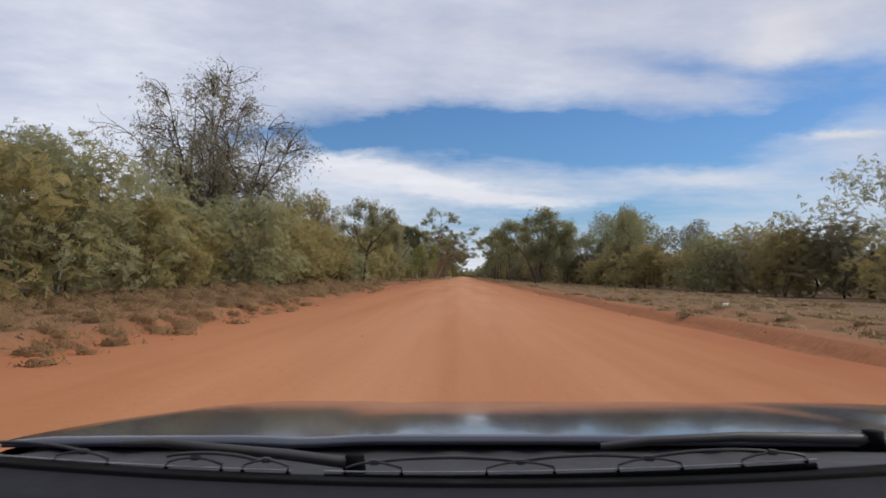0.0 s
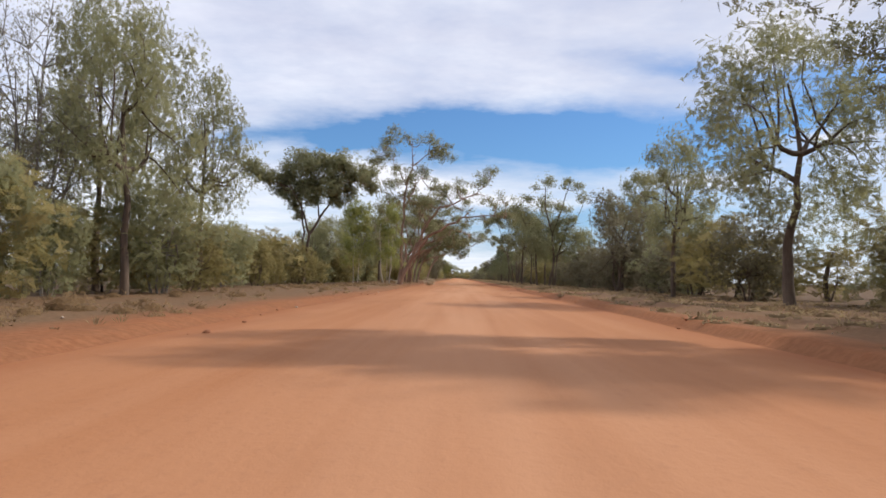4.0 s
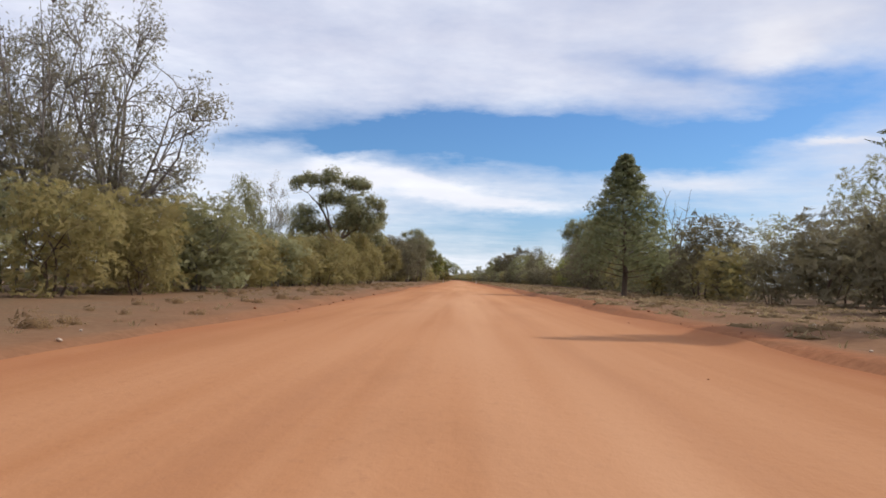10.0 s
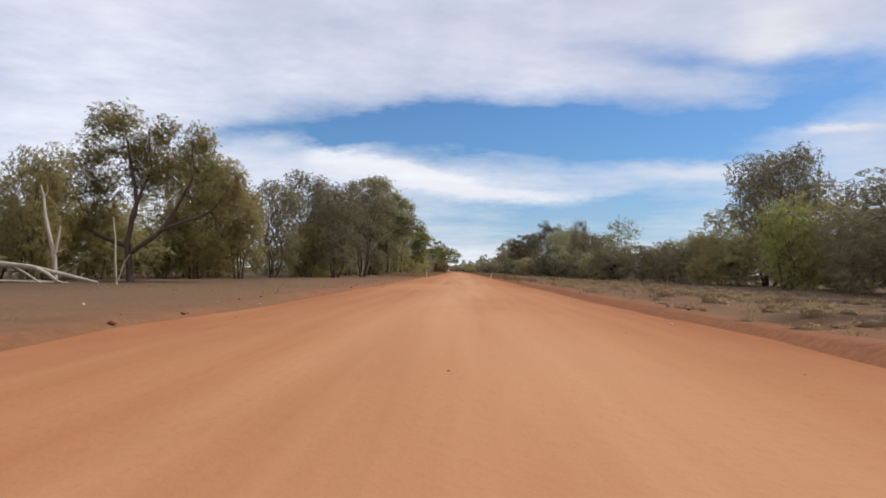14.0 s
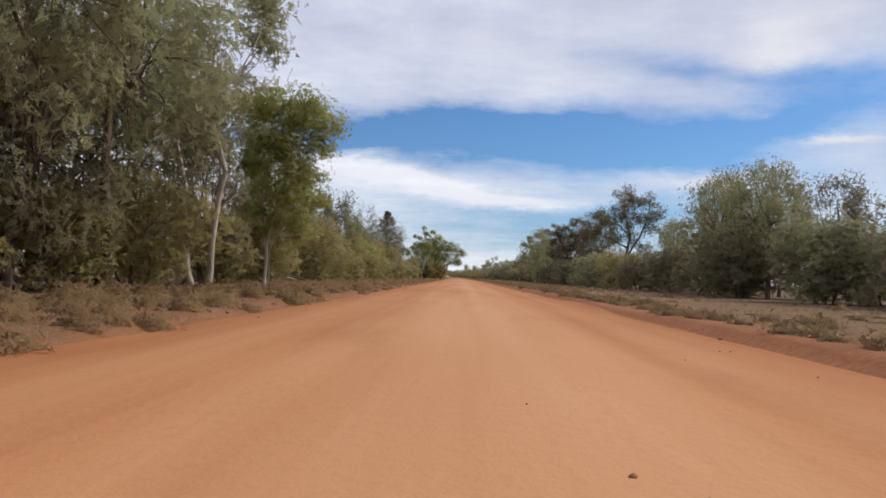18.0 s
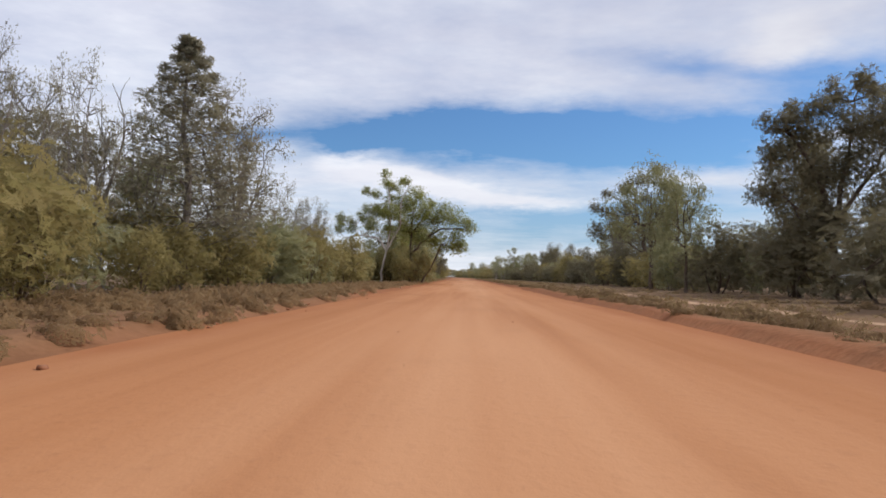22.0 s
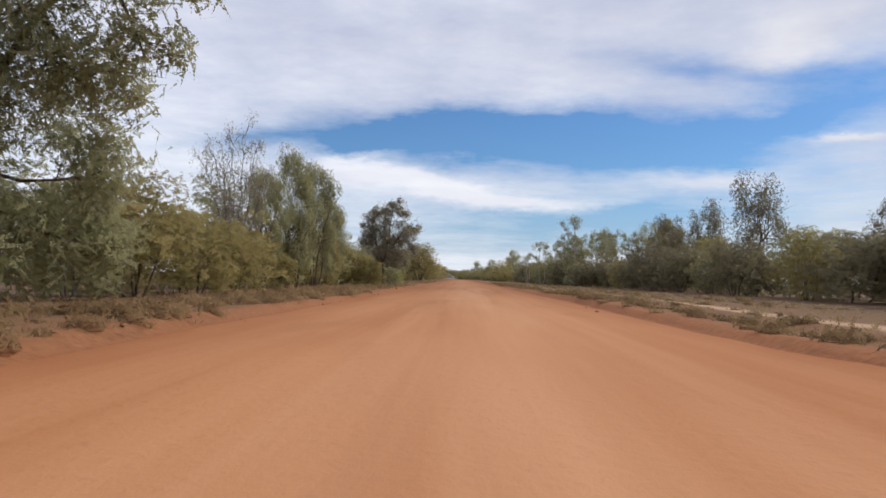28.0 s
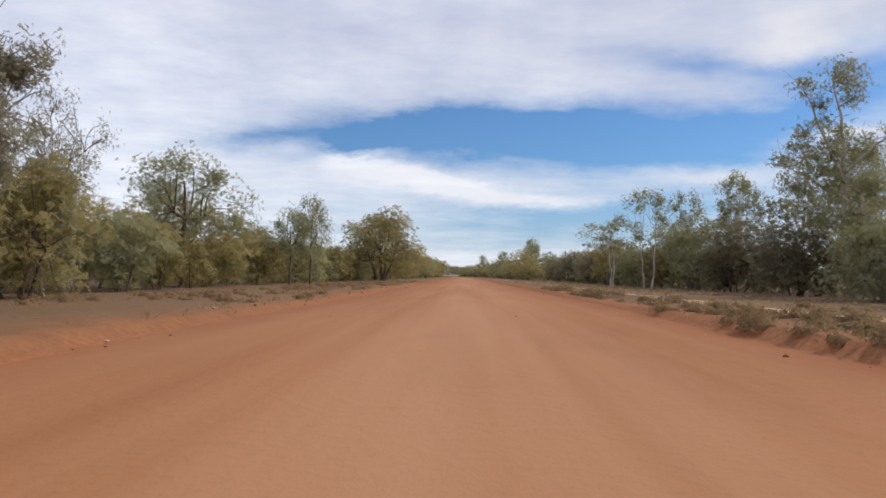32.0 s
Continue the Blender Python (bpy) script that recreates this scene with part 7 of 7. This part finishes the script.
for sgn in (-1, 1):
    g = []
    for j in range(17):
        y = 0.55 + 1.35 * j / 16
        inner = bonnet_half(max(0.9, y))
        top = bonnet_z(sgn * inner, max(0.9, y)) - 0.012
        half = 0.90 - 0.14 * max(0.0, (y - 1.4) / 0.5) ** 2
        arch = 0.62 if abs(y - 1.15) < 0.33 else 0.28
        prof = [(inner + 0.004, top), (inner + 0.03, top - 0.035), (half - 0.02, top - 0.15), (half, max(arch + 0.02, top - 0.28)), (half - 0.01, arch)]
        g.append([(sgn * px, y, pz) for px, pz in prof])
    part("front_wing", sheet_mesh("front_wing", g, PAINT, 0.0), car)
g = []
for j in range(13):
    x = -0.80 + 1.6 * j / 12
    y = 1.92 - 0.20 * (x / 0.76) ** 2
    g.append([(x, y - 0.02, bonnet_z(x * 0.7, 1.9) - 0.03), (x, y + 0.06, 0.52), (x, y + 0.07, 0.36), (x, y, 0.24)])
part("front_bumper", sheet_mesh("front_bumper", g, PAINT), car)
# cowl panel between bonnet and windscreen, rising towards the glass, with its vents
across = [-0.76 + 1.52 * i / 48 for i in range(49)]
g = []
for j in range(9):
    s = j / 8
    row = []
    for x in across:
        low = bonnet_z(x, 0.95) - 0.011
        rib = 0.003 * math.sin(x * 110) * (0.2 < s < 0.7) * (0.4 + 0.6 * math.sin(x * 9 + 1) ** 2)
        row.append((x, back_y(x) + 0.05 + s * (0.662 - back_y(x)), low + s ** 1.3 * (screen_foot(x) - 0.016 - low) - 0.006 * math.sin(s * 3.14) + rib))
    g.append(row)
part("cowl_panel", sheet_mesh("cowl_panel", g, COWL, 0.015), car, "charcoal plastic cowl below the windscreen")
g = []
for j in range(5):
    s = j / 4
    g.append([(x, 0.708 - 0.06 * s, screen_foot(x) - 0.011 + 0.011 * s) for x in across])
part("windscreen_seal", sheet_mesh("windscreen_seal", g, BLACK, 0.02), car, "black border along the windscreen's foot")
g = []
for j in range(9):
    s = j / 8
    g.append([(x, 0.646 - 0.5 * s, screen_foot(x) - 0.003 - 0.06 * s - 0.05 * s * s) for x in across])
part("dashboard", sheet_mesh("dashboard", g, DASH, 0.03), car, "dark grey dashboard top")


def wiper(x0, x1, feet, yokes, arm):
    """A wiper at rest: blade with its steel edge, small yokes on their feet, larger yokes over them, and the arm."""
    def on(x, up=0.0, out=0.0):
        return (x, 0.700 + out, 0.808 + 0.03 * (x + 0.234) + 0.09 * (x + 0.234) ** 2 + up)
    v, f = tube([on(x, -0.007, 0.002) for x in np.linspace(x0, x1, 14)], 0.0045, 0.004, 6)
    blade = part("wiper_blade", mesh_from("wiper_blade", v, f, [BLACK], smooth=True), car)
    v, f = tube([on(x) for x in np.linspace(x0, x1, 14)], 0.0011, 0.0010, 5)
    part("steel_strip", mesh_from("steel_strip", v, f, [BRIGHT_STEEL], smooth=True), blade, "bright steel strip of the blade")
    for a, b in feet:
        v, f = tube([on(a + (b - a) * k, 0.001 + 0.0075 * math.sin(math.pi * (0.06 + 0.88 * k)) ** 0.8, 0.003) for k in np.linspace(0, 1, 11)], 0.0011, 0.0014, 6)
        part("yoke", mesh_from("yoke", v, f, [STEEL], smooth=True), blade)
        for end in (a, b):
            part("claw", bm_mesh("claw", box((0.0035, 0.005, 0.005), on(end, -0.001, 0.001), 0.001), BLACK), blade)
        bm = box((0.011, 0.007, 0.005), on((a + b) / 2, 0.0085, 0.004), 0.0015)
        part("hinge", bm_mesh("hinge", bm, STEEL), blade)
    for a, b in yokes:
        v, f = tube([on(a + (b - a) * k, 0.008 + 0.005 * math.sin(math.pi * k) ** 0.7, 0.006) for k in np.linspace(0, 1, 13)], 0.0018, 0.0019, 6)
        part("yoke", mesh_from("yoke", v, f, [STEEL], smooth=True), blade)
    v, f = tube(np.array([on(x, up, out) for x, up, out in arm]), 0.0065, 0.0035, 8)
    part("wiper_arm", mesh_from("wiper_arm", v, f, [STEEL], smooth=True), car)
    bm = bmesh.new()
    bmesh.ops.create_cone(bm, cap_ends=True, segments=16, radius1=0.013, radius2=0.010, depth=0.018, matrix=Matrix.Translation(on(*arm[0])))
    part("pivot_cap", bm_mesh("pivot_cap", bm, BLACK, True), car)


wiper(-0.75, -0.384, [(-0.74, -0.69), (-0.62, -0.567), (-0.508, -0.453), (-0.432, -0.387)], [(-0.70, -0.595), (-0.51, -0.42)], [(-0.33, -0.008, 0.06), (-0.40, 0.004, 0.045), (-0.45, 0.011, 0.03), (-0.52, 0.018, 0.018), (-0.56, 0.017, 0.010)])
wiper(-0.351, 0.126, [(-0.33, -0.275), (-0.192, -0.126), (-0.0645, -0.003), (0.055, 0.116)], [(-0.30, -0.16), (-0.16, -0.035), (-0.035, 0.085)], [(0.21, 0.0, 0.055), (0.12, 0.012, 0.04), (0.06, 0.020, 0.025), (-0.03, 0.023, 0.014), (-0.08, 0.020, 0.010)])


def wheel(x, y):
    hub = part("wheel", None, car)
    hub.location = (x, y, 0.32)
    bm = bmesh.new()
    ring = []
    for k in range(28):
        a = k * 2 * math.pi / 28
        ring.append([bm.verts.new((w, math.cos(a) * r, math.sin(a) * r)) for w, r in ((-0.09, 0.22), (-0.105, 0.27), (-0.085, 0.318), (0.085, 0.318), (0.105, 0.27), (0.09, 0.22))])
    for a, b in zip(ring, ring[1:] + ring[:1]):
        for i in range(6):
            bm.faces.new((a[i], a[(i + 1) % 6], b[(i + 1) % 6], b[i]))
    part("tyre", bm_mesh("tyre", bm, RUBBER, True), hub)
    bm = bmesh.new()
    bmesh.ops.create_cone(bm, cap_ends=True, segments=28, radius1=0.219, radius2=0.219, depth=0.15, matrix=Matrix.Rotation(math.pi / 2, 4, "Y"))
    part("rim", bm_mesh("rim", bm, ALLOY, True), hub)


for wx in (-0.76, 0.76):
    wheel(wx, 1.15)
    wheel(wx, -1.45)
# lower body: closed sides, floor and tail behind the dashboard
g = []
for j in range(15):
    y = 0.56 - 2.7 * j / 14
    w = 0.89 - 0.10 * max(0.0, (-y - 1.5) / 0.7) ** 2
    arch = 0.66 if abs(y + 1.45) < 0.33 else 0.26
    g.append([(-w + 0.02, y, arch), (-w, y, max(arch + 0.02, 0.5)), (-w + 0.04, y, 0.68), (-w + 0.10, y, 0.72), (-0.45, y, 0.66), (0, y, 0.65), (0.45, y, 0.66), (w - 0.10, y, 0.72), (w - 0.04, y, 0.68), (w, y, max(arch + 0.02, 0.5)), (w - 0.02, y, arch)])
part("body", sheet_mesh("body", g, PAINT), car)
part("bulkhead", bm_mesh("bulkhead", box((1.44, 0.60, 0.34), (0, 0.88, 0.54), 0.02), BLACK), car)
for sx in (-0.83, 0.83):
    part("scuttle_end", bm_mesh("scuttle_end", box((0.15, 0.30, 0.03), (sx, 0.745, 0.768 + LEAN * sx), 0.012), BLACK), car)
for sx in (-0.83, 0.83):
    part("inner_wing", bm_mesh("inner_wing", box((0.14, 0.56, 0.16), (sx, 0.86, 0.60), 0.012), BLACK), car)
part("floor_pan", bm_mesh("floor_pan", box((1.3, 3.6, 0.06), (0, -0.2, 0.27), 0.02), BLACK), car)
for ax in (1.15, -1.45):
    v, f = tube(np.array([(-0.76, ax, 0.32), (0, ax, 0.30), (0.76, ax, 0.32)]), 0.035, 0.035, 8)
    part("axle", mesh_from("axle", v, f, [BLACK], smooth=True), car)
# roof and pillars over the seats: out of view, added to shade the dashboard
g = []
for j in range(11):
    q = j / 10
    half = 0.57 - 0.05 * q
    g.append([(half * u, 0.22 - 1.75 * q, 1.37 - 0.035 * u * u - 0.05 * (2 * q - 0.8) ** 2 + LEAN * half * u) for u in np.linspace(-1, 1, 13)])
part("roof", sheet_mesh("roof", g, PAINT, 0.03), car, "unseen dark blue-grey roof added to shade the dashboard")
for sx in (-1, 1):
    for foot, head in (((0.80, 0.62, 0.74), (0.56, 0.20, 1.30)), ((0.84, -0.55, 0.70), (0.56, -0.50, 1.33)), ((0.80, -1.75, 0.72), (0.53, -1.48, 1.24))):
        (fx, fy, fz), (hx, hy, hz) = foot, head
        v, f = tube(np.array([(sx * fx, fy, fz), (sx * (fx * 0.55 + hx * 0.45 + 0.02), fy * 0.5 + hy * 0.5, fz * 0.5 + hz * 0.5), (sx * hx, hy, hz + LEAN * sx * hx)]), 0.045, 0.035, 8)
        part("roof_pillar", mesh_from("roof_pillar", v, f, [PAINT], smooth=True), car)
